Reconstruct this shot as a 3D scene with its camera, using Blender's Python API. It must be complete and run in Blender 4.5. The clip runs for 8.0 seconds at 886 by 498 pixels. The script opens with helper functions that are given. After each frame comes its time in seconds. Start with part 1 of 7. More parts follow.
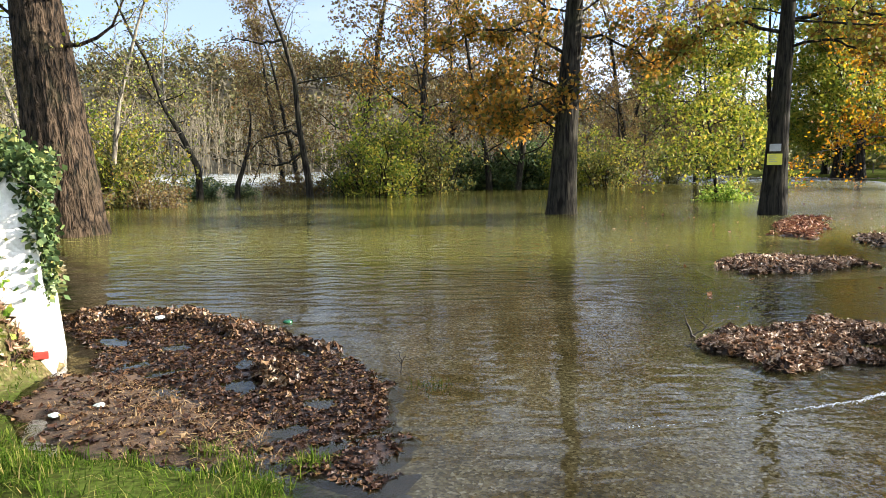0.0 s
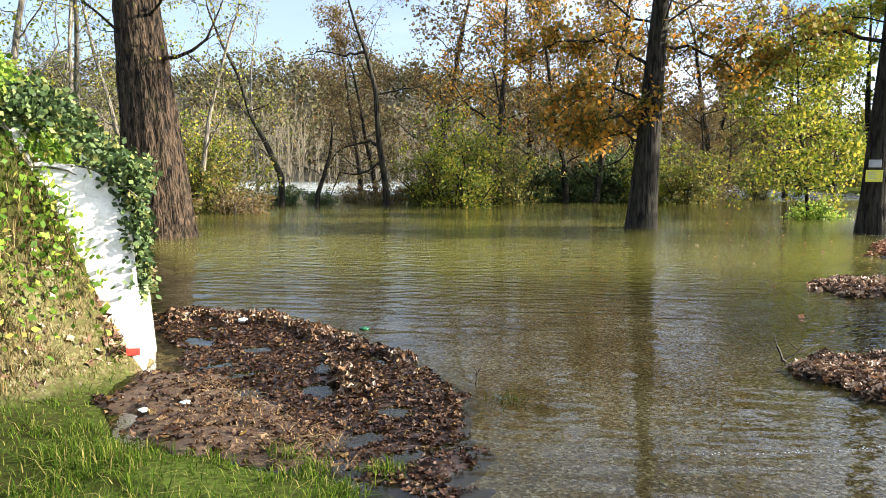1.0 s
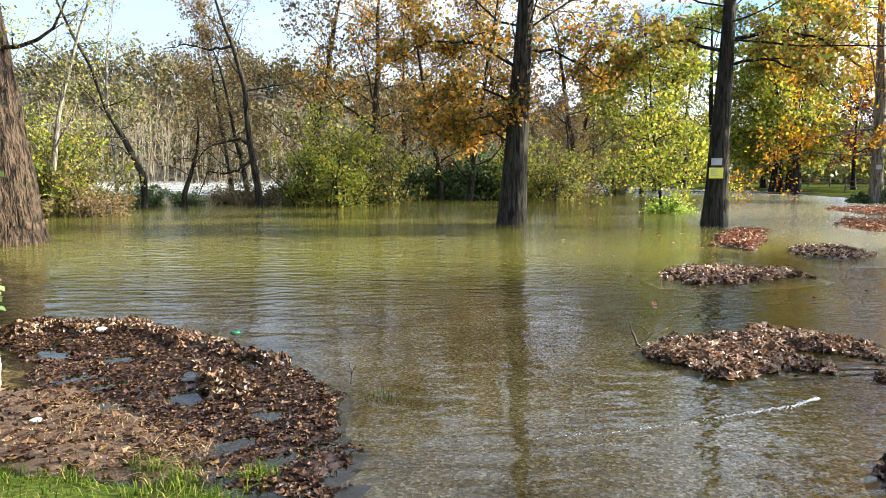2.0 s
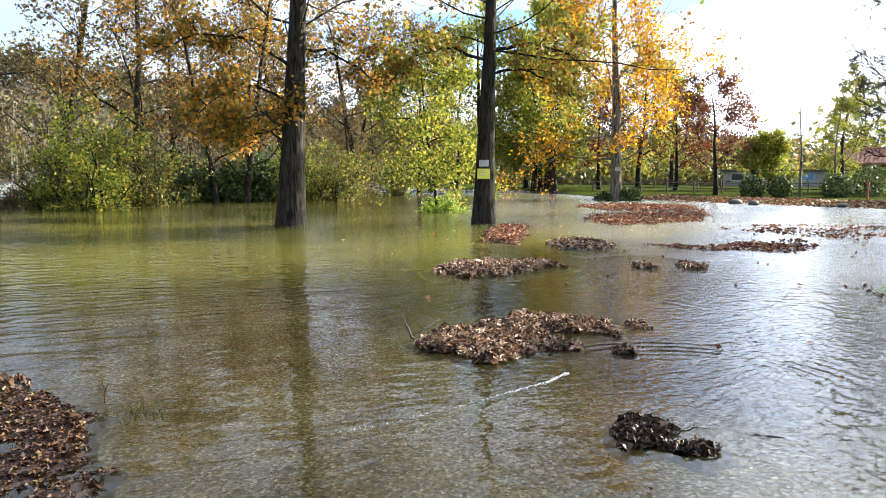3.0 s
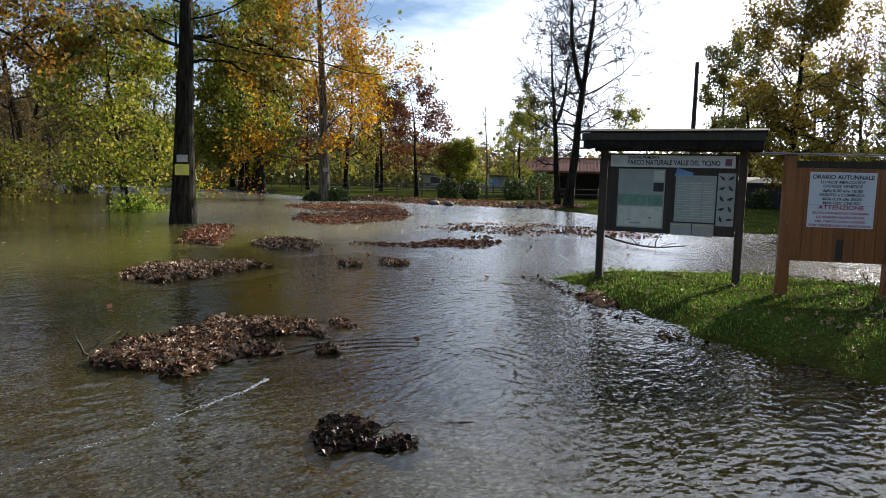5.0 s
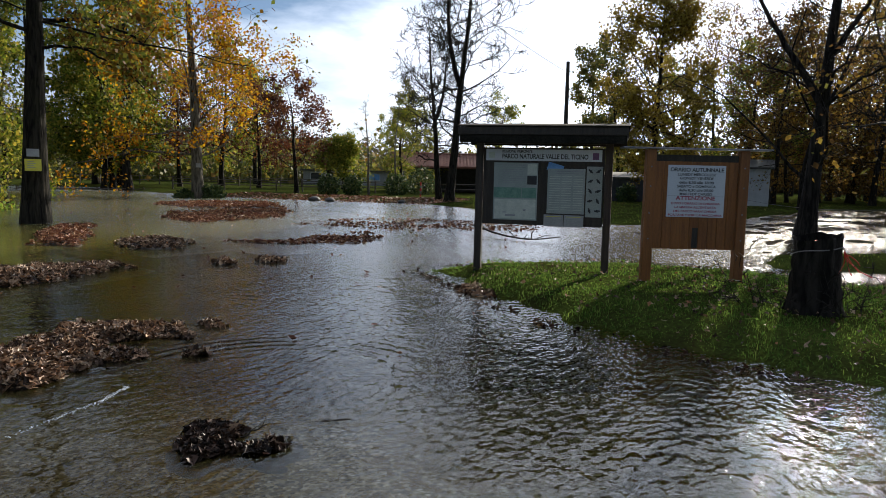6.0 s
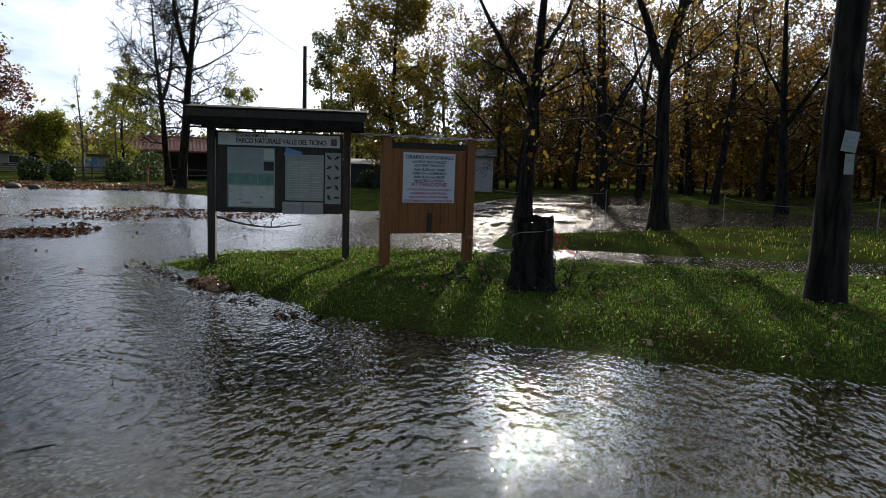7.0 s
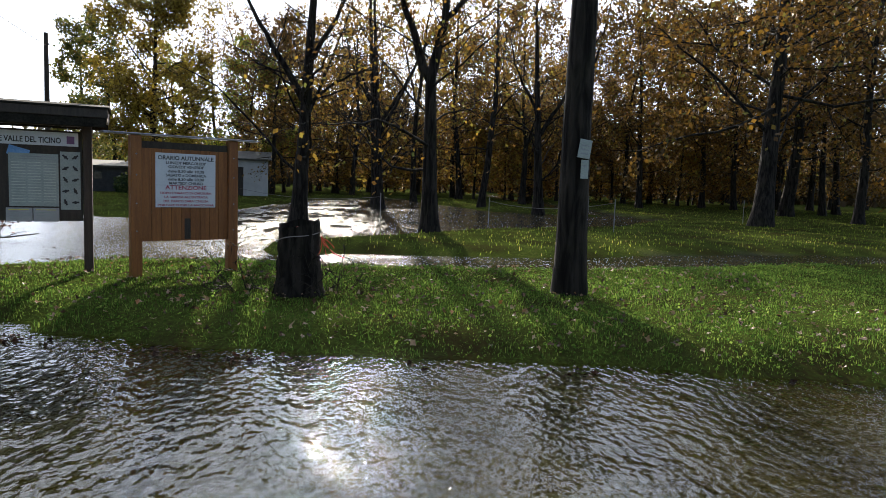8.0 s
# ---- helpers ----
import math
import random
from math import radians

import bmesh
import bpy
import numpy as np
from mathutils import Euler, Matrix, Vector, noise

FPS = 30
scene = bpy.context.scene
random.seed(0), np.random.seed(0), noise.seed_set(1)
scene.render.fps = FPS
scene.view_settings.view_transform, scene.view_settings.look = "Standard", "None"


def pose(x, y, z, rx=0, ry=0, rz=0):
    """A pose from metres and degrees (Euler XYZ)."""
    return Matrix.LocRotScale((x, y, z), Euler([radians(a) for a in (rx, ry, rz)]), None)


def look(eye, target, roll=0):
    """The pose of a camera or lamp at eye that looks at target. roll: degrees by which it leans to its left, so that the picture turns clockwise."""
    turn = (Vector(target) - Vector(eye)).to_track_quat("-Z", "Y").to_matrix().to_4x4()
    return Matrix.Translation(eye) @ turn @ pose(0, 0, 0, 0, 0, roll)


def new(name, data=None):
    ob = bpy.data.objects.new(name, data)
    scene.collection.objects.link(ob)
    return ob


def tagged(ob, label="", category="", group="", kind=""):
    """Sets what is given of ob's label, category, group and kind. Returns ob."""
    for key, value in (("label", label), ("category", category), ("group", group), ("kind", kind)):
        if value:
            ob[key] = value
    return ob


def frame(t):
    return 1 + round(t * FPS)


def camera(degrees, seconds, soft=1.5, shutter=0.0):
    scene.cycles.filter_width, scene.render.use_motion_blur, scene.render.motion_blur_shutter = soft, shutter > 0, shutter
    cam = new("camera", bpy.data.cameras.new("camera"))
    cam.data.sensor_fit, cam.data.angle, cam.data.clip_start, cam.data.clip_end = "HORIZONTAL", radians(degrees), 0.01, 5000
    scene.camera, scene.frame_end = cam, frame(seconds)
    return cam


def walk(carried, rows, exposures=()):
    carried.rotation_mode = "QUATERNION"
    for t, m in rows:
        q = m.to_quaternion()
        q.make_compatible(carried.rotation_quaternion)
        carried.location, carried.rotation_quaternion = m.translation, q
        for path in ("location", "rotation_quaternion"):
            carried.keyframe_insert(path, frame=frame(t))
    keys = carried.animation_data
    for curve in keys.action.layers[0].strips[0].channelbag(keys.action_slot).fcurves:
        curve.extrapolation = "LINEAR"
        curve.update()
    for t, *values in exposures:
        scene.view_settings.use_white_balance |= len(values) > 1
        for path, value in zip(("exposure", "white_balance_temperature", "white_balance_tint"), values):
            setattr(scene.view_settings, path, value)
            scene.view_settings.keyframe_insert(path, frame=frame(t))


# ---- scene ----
# brightness of the camera along the way
EXPOSURES = [(0.0, 2.12), (1.2, 2.22), (2.5, 2.5), (3.5, 2.05), (4.5, 1.27), (6.0, 0.62), (7.0, 0.5), (7.5, 0.78), (8.0, 1.24)]
cam = camera(65.57, 8.0, 0.65)
# seconds, eye x y z, turn about x y z in degrees
PATH = [
    (0.0, 0.000, 0.000, 1.656, 82.77, 0.64, 0.00),
    (0.5, -0.016, -0.010, 1.651, 83.92, 0.38, 5.79),
    (1.0, -0.042, 0.029, 1.655, 83.69, -0.22, 6.25),
    (1.2, -0.047, 0.052, 1.660, 83.53, -0.21, 5.49),
    (2.3, 0.019, -0.087, 1.661, 83.67, -0.14, -9.22),
    (2.5, 0.002, -0.117, 1.645, 83.61, -0.30, -12.95),
    (3.0, 0.106, -0.026, 1.626, 83.73, -0.14, -21.92),
    (3.5, 0.207, 0.074, 1.596, 84.26, 0.00, -32.02),
    (4.0, 0.262, 0.099, 1.585, 84.76, -0.76, -39.52),
    (4.5, 0.315, 0.137, 1.580, 84.25, -1.38, -44.07),
    (5.8, 0.394, 0.123, 1.564, 84.32, -1.26, -51.38),
    (6.0, 0.428, 0.120, 1.551, 84.02, -1.30, -55.30),
    (6.5, 0.445, 0.109, 1.549, 83.86, -1.36, -66.35),
    (7.0, 0.588, 0.145, 1.551, 83.46, -1.76, -76.48),
    (7.5, 0.702, 0.071, 1.547, 83.98, -2.29, -87.80),
    (8.0, 0.747, -0.018, 1.538, 84.43, -2.05, -94.59),
]
walk(cam, [(t, pose(*row)) for t, *row in PATH], EXPOSURES)

# ---- sky and sun ----
SUN_ELEV, SUN_DIR = 20.6, Vector((0.977, 0.066, 0.0)).normalized()
world = bpy.data.worlds.new("world")
scene.world = world
world.use_nodes = True
wn, wl = world.node_tree.nodes, world.node_tree.links
wn.clear()
w_out = wn.new("ShaderNodeOutputWorld")
w_bg = wn.new("ShaderNodeBackground")
sky = wn.new("ShaderNodeTexSky")
sky.sky_type = "NISHITA"
sky.sun_disc = False
sky.sun_elevation = radians(SUN_ELEV)
sky.sun_rotation = math.atan2(SUN_DIR.x, SUN_DIR.y)
sky.altitude, sky.air_density, sky.dust_density, sky.ozone_density = 200, 1.0, 1.5, 1.5
w_tc = wn.new("ShaderNodeTexCoord")
w_map = wn.new("ShaderNodeMapping")
w_map.inputs["Scale"].default_value = (1.0, 1.0, 3.2)
w_map.inputs["Location"].default_value = (0.35, 0.1, 0.3)
w_noise = wn.new("ShaderNodeTexNoise")
w_noise.inputs["Scale"].default_value = 1.7
w_noise.inputs["Detail"].default_value = 7.0
w_noise.inputs["Roughness"].default_value = 0.55
w_ramp = wn.new("ShaderNodeValToRGB")
w_ramp.color_ramp.elements[0].position, w_ramp.color_ramp.elements[1].position = 0.31, 0.49
w_mix = wn.new("ShaderNodeMix")
w_mix.data_type = "RGBA"
w_gain = wn.new("ShaderNodeMix")
w_gain.data_type, w_gain.blend_type = "RGBA", "MULTIPLY"
w_gain.inputs[0].default_value = 1.0
w_gain.inputs[7].default_value = (1.0, 1.22, 1.52, 1)
wl.new(w_tc.outputs["Generated"], w_map.inputs["Vector"])
wl.new(w_map.outputs[0], w_noise.inputs["Vector"])
wl.new(w_noise.outputs["Fac"], w_ramp.inputs[0])
w_sep = wn.new("ShaderNodeSeparateXYZ")
wl.new(w_tc.outputs["Generated"], w_sep.inputs[0])
w_high = wn.new("ShaderNodeMapRange")
w_high.inputs["From Min"].default_value, w_high.inputs["From Max"].default_value = 0.55, 0.95
w_high.inputs["To Min"].default_value, w_high.inputs["To Max"].default_value = 1.0, 0.6
wl.new(w_sep.outputs["Z"], w_high.inputs["Value"])
w_cover = wn.new("ShaderNodeMath")
w_cover.operation = "MULTIPLY"
wl.new(w_ramp.outputs[0], w_cover.inputs[0])
wl.new(w_high.outputs[0], w_cover.inputs[1])
wl.new(sky.outputs[0], w_gain.inputs[6])
wl.new(w_gain.outputs[2], w_mix.inputs[6])
w_dot = wn.new("ShaderNodeVectorMath")
w_dot.operation = "DOT_PRODUCT"
w_dot.inputs[1].default_value = (SUN_DIR.x * math.cos(radians(SUN_ELEV)), SUN_DIR.y * math.cos(radians(SUN_ELEV)), math.sin(radians(SUN_ELEV)))
wl.new(w_tc.outputs["Generated"], w_dot.inputs[0])
# clear blue away from the sun, cloud towards it
w_side = wn.new("ShaderNodeMapRange")
w_side.inputs["From Min"].default_value, w_side.inputs["From Max"].default_value = -0.1, 0.55
w_side.inputs["To Min"].default_value, w_side.inputs["To Max"].default_value = 0.35, 1.0
wl.new(w_dot.outputs["Value"], w_side.inputs["Value"])
w_part = wn.new("ShaderNodeMath")
w_part.operation = "MULTIPLY"
wl.new(w_cover.outputs[0], w_part.inputs[0])
wl.new(w_side.outputs[0], w_part.inputs[1])
wl.new(w_part.outputs[0], w_mix.inputs[0])
w_max = wn.new("ShaderNodeMath")
w_max.operation = "MAXIMUM"
w_max.inputs[1].default_value = 0.0
wl.new(w_dot.outputs["Value"], w_max.inputs[0])
w_pow = wn.new("ShaderNodeMath")
w_pow.operation = "POWER"
w_pow.inputs[1].default_value = 1.9
wl.new(w_max.outputs[0], w_pow.inputs[0])
w_lift = wn.new("ShaderNodeMath")
w_lift.operation = "MULTIPLY_ADD"
w_lift.inputs[1].default_value, w_lift.inputs[2].default_value = 27.0, 7.5
wl.new(w_pow.outputs[0], w_lift.inputs[0])
w_cloud = wn.new("ShaderNodeCombineColor")
for i in range(3):
    wl.new(w_lift.outputs[0], w_cloud.inputs[i])
w_cool = wn.new("ShaderNodeMix")
w_cool.data_type, w_cool.blend_type = "RGBA", "MULTIPLY"
w_cool.inputs[0].default_value = 1.0
w_cool.inputs[7].default_value = (0.9, 0.98, 1.14, 1)
wl.new(w_cloud.outputs[0], w_cool.inputs[6])
wl.new(w_cool.outputs[2], w_mix.inputs[7])
wl.new(w_mix.outputs[2], w_bg.inputs[0])
w_bg.inputs[1].default_value = 0.042
wl.new(w_bg.outputs[0], w_out.inputs[0])

sun = new("sun", bpy.data.lights.new("sun", "SUN"))
sun.data.energy, sun.data.angle, sun.data.color = 5.0, radians(0.5), (1.0, 0.9, 0.76)
to_sun = Vector((SUN_DIR.x * math.cos(radians(SUN_ELEV)), SUN_DIR.y * math.cos(radians(SUN_ELEV)), math.sin(radians(SUN_ELEV))))
sun.matrix_world = look(to_sun * 50, (0, 0, 0))


# ---- materials ----
def nodes_of(name):
    m = bpy.data.materials.new(name)
    m.use_nodes = True
    n, l = m.node_tree.nodes, m.node_tree.links
    n.clear()
    return m, n, l, n.new("ShaderNodeOutputMaterial")


def ramp_node(n, stops):
    r = n.new("ShaderNodeValToRGB")
    e = r.color_ramp.elements
    while len(e) < len(stops):
        e.new(0.5)
    for el, (pos, col) in zip(e, stops):
        el.position, el.color = pos, (*col, 1)
    return r


def surface(name, dark, light, scale=6.0, rough=0.8, bump=0.3, stretch=(1, 1, 1), fine=60.0, metallic=0.0, detail=6.0, island=0.0, tint=None, object_random=0.0):
    """Opaque surface: two noises give colour and relief."""
    m, n, l, out = nodes_of(name)
    bs = n.new("ShaderNodeBsdfPrincipled")
    tc = n.new("ShaderNodeTexCoord")
    mp = n.new("ShaderNodeMapping")
    mp.inputs["Scale"].default_value = stretch
    l.new(tc.outputs["Object"], mp.inputs[0])
    a, b = n.new("ShaderNodeTexNoise"), n.new("ShaderNodeTexNoise")
    a.inputs["Scale"].default_value, b.inputs["Scale"].default_value = scale, fine
    a.inputs["Detail"].default_value = b.inputs["Detail"].default_value = detail
    l.new(mp.outputs[0], a.inputs["Vector"])
    l.new(mp.outputs[0], b.inputs["Vector"])
    add = n.new("ShaderNodeMath")
    add.operation = "ADD"
    l.new(a.outputs["Fac"], add.inputs[0])
    l.new(b.outputs["Fac"], add.inputs[1])
    half = n.new("ShaderNodeMath")
    half.operation = "MULTIPLY_ADD"
    half.inputs[1].default_value, half.inputs[2].default_value = 0.5, 0.0
    l.new(add.outputs[0], half.inputs[0])
    r = ramp_node(n, [(0.36, dark), (0.64, light)] if tint is None else [(0.34, dark), (0.52, light), (0.66, tint)])
    src = half.outputs[0]
    if island or object_random:
        rnd = n.new("ShaderNodeNewGeometry").outputs["Random Per Island"] if island else n.new("ShaderNodeObjectInfo").outputs["Random"]
        sh = n.new("ShaderNodeMath")
        sh.operation = "MULTIPLY_ADD"
        k = island or object_random
        sh.inputs[1].default_value = k
        l.new(rnd, sh.inputs[0])
        off = n.new("ShaderNodeMath")
        off.operation = "SUBTRACT"
        off.inputs[1].default_value = k / 2
        l.new(half.outputs[0], sh.inputs[2])
        l.new(sh.outputs[0], off.inputs[0])
        src = off.outputs[0]
    l.new(src, r.inputs[0])
    l.new(r.outputs[0], bs.inputs["Base Color"])
    bs.inputs["Roughness"].default_value, bs.inputs["Metallic"].default_value = rough, metallic
    if bump:
        bp = n.new("ShaderNodeBump")
        bp.inputs["Strength"].default_value, bp.inputs["Distance"].default_value = bump, 0.02
        l.new(half.outputs[0], bp.inputs["Height"])
        l.new(bp.outputs[0], bs.inputs["Normal"])
    l.new(bs.outputs[0], out.inputs[0])
    return m


def bark(name, dark, light, ridges=9.0, depth=0.06, run=0.16):
    """Furrowed bark: ridges run up the trunk."""
    m, n, l, out = nodes_of(name)
    bs = n.new("ShaderNodeBsdfPrincipled")
    tc = n.new("ShaderNodeTexCoord")
    mp = n.new("ShaderNodeMapping")
    mp.inputs["Scale"].default_value = (ridges, ridges, ridges * run)
    l.new(tc.outputs["Object"], mp.inputs[0])
    v = n.new("ShaderNodeTexNoise")
    v.inputs["Scale"].default_value, v.inputs["Detail"].default_value, v.inputs["Distortion"].default_value = 1.6, 8, 0.6
    l.new(mp.outputs[0], v.inputs["Vector"])
    big = n.new("ShaderNodeTexNoise")
    big.inputs["Scale"].default_value, big.inputs["Detail"].default_value = 1.3, 4
    l.new(tc.outputs["Object"], big.inputs["Vector"])
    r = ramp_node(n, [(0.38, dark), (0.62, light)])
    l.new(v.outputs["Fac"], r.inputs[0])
    moss = n.new("ShaderNodeMix")
    moss.data_type = "RGBA"
    mr = ramp_node(n, [(0.52, (0, 0, 0)), (0.75, (0.35, 0.35, 0.35))])
    l.new(big.outputs["Fac"], mr.inputs[0])
    l.new(mr.outputs[0], moss.inputs[0])
    l.new(r.outputs[0], moss.inputs[6])
    moss.inputs[7].default_value = (0.04, 0.043, 0.018, 1)
    l.new(moss.outputs[2], bs.inputs["Base Color"])
    bs.inputs["Roughness"].default_value = 0.9
    bs.inputs["Specular IOR Level"].default_value = 0.15
    bp = n.new("ShaderNodeBump")
    bp.inputs["Strength"].default_value, bp.inputs["Distance"].default_value = 0.9, depth
    l.new(v.outputs["Fac"], bp.inputs["Height"])
    l.new(bp.outputs[0], bs.inputs["Normal"])
    l.new(bs.outputs[0], out.inputs[0])
    return m


def foliage(name, stops, through_light=0.45, rough=0.6, gloss=0.2):
    """Leaves: each one takes its own colour, and light shines through."""
    m, n, l, out = nodes_of(name)
    geo = n.new("ShaderNodeNewGeometry")
    r = ramp_node(n, stops)
    l.new(geo.outputs["Random Per Island"], r.inputs[0])
    if gloss:
        bs = n.new("ShaderNodeBsdfPrincipled")
        bs.inputs["Roughness"].default_value = rough
        bs.inputs["Specular IOR Level"].default_value = gloss
    else:
        bs = n.new("ShaderNodeBsdfDiffuse")
    l.new(r.outputs[0], bs.inputs[0])
    if through_light:
        tr = n.new("ShaderNodeBsdfTranslucent")
        mx = n.new("ShaderNodeMixShader")
        mx.inputs[0].default_value = through_light
        l.new(r.outputs[0], tr.inputs[0])
        l.new(bs.outputs[0], mx.inputs[1])
        l.new(tr.outputs[0], mx.inputs[2])
        l.new(mx.outputs[0], out.inputs[0])
    else:
        l.new(bs.outputs[0], out.inputs[0])
    return m


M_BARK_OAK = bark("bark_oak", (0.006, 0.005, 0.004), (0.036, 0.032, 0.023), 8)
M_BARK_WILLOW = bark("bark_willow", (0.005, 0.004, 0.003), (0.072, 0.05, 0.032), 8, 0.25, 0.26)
M_BARK_GREY = bark("bark_grey", (0.05, 0.045, 0.035), (0.2, 0.18, 0.14), 8)
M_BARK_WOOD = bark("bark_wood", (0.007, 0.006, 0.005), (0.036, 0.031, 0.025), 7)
M_LEAF_OAK = foliage("leaf_oak", [(0.0, (0.052, 0.0506, 0.012)), (0.25, (0.125, 0.12, 0.024)), (0.5, (0.25, 0.156, 0.024)), (0.75, (0.395, 0.175, 0.024)), (1.0, (0.478, 0.258, 0.032))], 0.55)
M_LEAF_MIXED = foliage("leaf_mixed", [(0.0, (0.098, 0.042, 0.0105)), (0.25, (0.224, 0.119, 0.0175)), (0.5, (0.266, 0.203, 0.0245)), (0.8, (0.182, 0.196, 0.028)), (1.0, (0.084, 0.119, 0.021))])
M_LEAF_GOLD = foliage("leaf_gold", [(0.0, (0.156, 0.0547, 0.0049)), (0.3, (0.375, 0.148, 0.00734)), (0.65, (0.469, 0.258, 0.00918)), (1.0, (0.313, 0.266, 0.0184))], 0.6)
M_LEAF_LIME = foliage("leaf_lime", [(0.0, (0.0525, 0.0875, 0.0105)), (0.45, (0.166, 0.21, 0.0219)), (0.8, (0.315, 0.289, 0.035)), (1.0, (0.403, 0.315, 0.0438))])
M_LEAF_OLIVE = foliage("leaf_olive", [(0.0, (0.0434, 0.0558, 0.0155)), (0.5, (0.118, 0.124, 0.0279)), (0.85, (0.205, 0.186, 0.0372)), (1.0, (0.223, 0.124, 0.031))])
M_LEAF_RED = foliage("leaf_red", [(0.0, (0.036, 0.0112, 0.008)), (0.5, (0.104, 0.032, 0.016)), (1.0, (0.176, 0.08, 0.024))])
M_LEAF_BROWN = foliage("leaf_brown", [(0.0, (0.065, 0.039, 0.0195)), (0.5, (0.13, 0.0845, 0.0325)), (0.8, (0.182, 0.13, 0.039)), (1.0, (0.13, 0.13, 0.039))])
M_LEAF_WOOD = foliage("leaf_wood", [(0.0, (0.06, 0.035, 0.015)), (0.35, (0.18, 0.095, 0.02)), (0.7, (0.32, 0.2, 0.03)), (1.0, (0.13, 0.15, 0.035))], 0.5)
M_LEAF_IVY = foliage("leaf_ivy", [(0.0, (0.0188, 0.0375, 0.0135)), (0.5, (0.0562, 0.0938, 0.03)), (0.85, (0.12, 0.165, 0.0562)), (1.0, (0.24, 0.232, 0.0675))], 0.2, 0.5, 0.2)
M_LEAF_GREEN = foliage("leaf_green", [(0.0, (0.09, 0.16, 0.02)), (0.6, (0.2, 0.32, 0.04)), (1.0, (0.4, 0.42, 0.08))])
M_GRASS = foliage("grass_blades", [(0.0, (0.0375, 0.0832, 0.0161)), (0.5, (0.0907, 0.174, 0.0297)), (0.85, (0.188, 0.277, 0.0515)), (1.0, (0.215, 0.264, 0.0686))], 0.6, 0.9, 0.0)
M_STRAW = foliage("dry_grass", [(0.0, (0.07, 0.04, 0.018)), (0.5, (0.17, 0.115, 0.048)), (1.0, (0.33, 0.26, 0.12))], 0.3)
M_LITTER = foliage("fallen_leaves", [(0.0, (0.018, 0.01, 0.006)), (0.3, (0.09, 0.048, 0.026)), (0.6, (0.25, 0.15, 0.088)), (0.88, (0.46, 0.34, 0.23)), (1.0, (0.32, 0.13, 0.04))], 0.06, 0.5, 0.3)
M_LITTER_RED = foliage("fallen_leaves_red", [(0.0, (0.08, 0.032, 0.02)), (0.5, (0.22, 0.09, 0.05)), (0.85, (0.34, 0.17, 0.085)), (1.0, (0.44, 0.3, 0.18))], 0.12, 0.5)
M_MOUND = surface("leaf_mould", (0.008, 0.005, 0.004), (0.05, 0.027, 0.016), 30, 0.35, 0.8, fine=120)
M_STRAW_MAT = surface("wet_straw", (0.022, 0.012, 0.007), (0.1, 0.058, 0.028), 14, 0.7, 0.8, (1, 1, 1), 110)
M_HILL = surface("hill_soil", (0.035, 0.028, 0.015), (0.08, 0.065, 0.03), 0.2, 0.95, 0.0, fine=2.0)
M_PLASTER = surface("old_limewash", (0.62, 0.6, 0.55), (0.86, 0.84, 0.79), 2.5, 0.9, 0.25, fine=35)
M_STONE = surface("rubble_stone", (0.3, 0.28, 0.24), (0.55, 0.52, 0.46), 6, 0.9, 0.5)
M_ROOFWOOD = surface("tarred_roof_boards", (0.008, 0.008, 0.006), (0.03, 0.028, 0.022), 5, 0.9, 0.2, (1, 8, 1), 40)
M_ROOFWOOD.node_tree.nodes["Principled BSDF"].inputs["Specular IOR Level"].default_value = 0.1
M_DARKWOOD = surface("dark_stained_wood", (0.02, 0.016, 0.012), (0.06, 0.048, 0.036), 5, 0.75, 0.25, (6, 6, 0.6), 60)
M_SHEET = surface("roof_sheet", (0.035, 0.036, 0.03), (0.09, 0.09, 0.075), 4, 0.75, 0.15)
M_ORANGEWOOD = surface("orange_stained_pine", (0.16, 0.055, 0.011), (0.31, 0.115, 0.024), 4, 0.55, 0.15, (7, 7, 0.45), 50, object_random=0.12)
M_METAL = surface("galvanised_bar", (0.12, 0.12, 0.13), (0.3, 0.3, 0.32), 8, 0.4, 0.05, metallic=0.8)
M_WHITE = surface("white_panel", (0.56, 0.6, 0.64), (0.68, 0.71, 0.74), 3, 0.4, 0.02)
M_PAPER = surface("weathered_paper", (0.25, 0.3, 0.28), (0.38, 0.43, 0.4), 4, 0.5, 0.03)
M_MAPGREEN = surface("map_green", (0.08, 0.2, 0.16), (0.2, 0.36, 0.27), 14, 0.5, 0.0)
M_MAPPALE = surface("map_pale", (0.42, 0.48, 0.42), (0.62, 0.66, 0.58), 12, 0.5, 0.0)
M_INK = surface("black_ink", (0.012, 0.012, 0.014), (0.03, 0.03, 0.034), 8, 0.5, 0.0)
M_INKRED = surface("red_ink", (0.3, 0.01, 0.045), (0.4, 0.02, 0.06), 8, 0.5, 0.0)
M_GREYINK = surface("grey_ink", (0.22, 0.24, 0.25), (0.34, 0.36, 0.37), 8, 0.5, 0.0)
M_BLUE = surface("blue_print", (0.08, 0.25, 0.55), (0.2, 0.4, 0.7), 8, 0.4, 0.0)
M_YELLOW = surface("yellow_sign", (0.6, 0.55, 0.05), (0.75, 0.7, 0.1), 5, 0.5, 0.0)
M_GREYSIGN = surface("grey_sign", (0.25, 0.26, 0.26), (0.42, 0.43, 0.43), 5, 0.5, 0.02)
M_PURPLE = surface("purple_print", (0.12, 0.06, 0.14), (0.22, 0.1, 0.22), 8, 0.5, 0.0)
M_TILE = surface("terracotta_tile", (0.16, 0.065, 0.045), (0.3, 0.135, 0.09), 3, 0.85, 0.2, object_random=0.2)
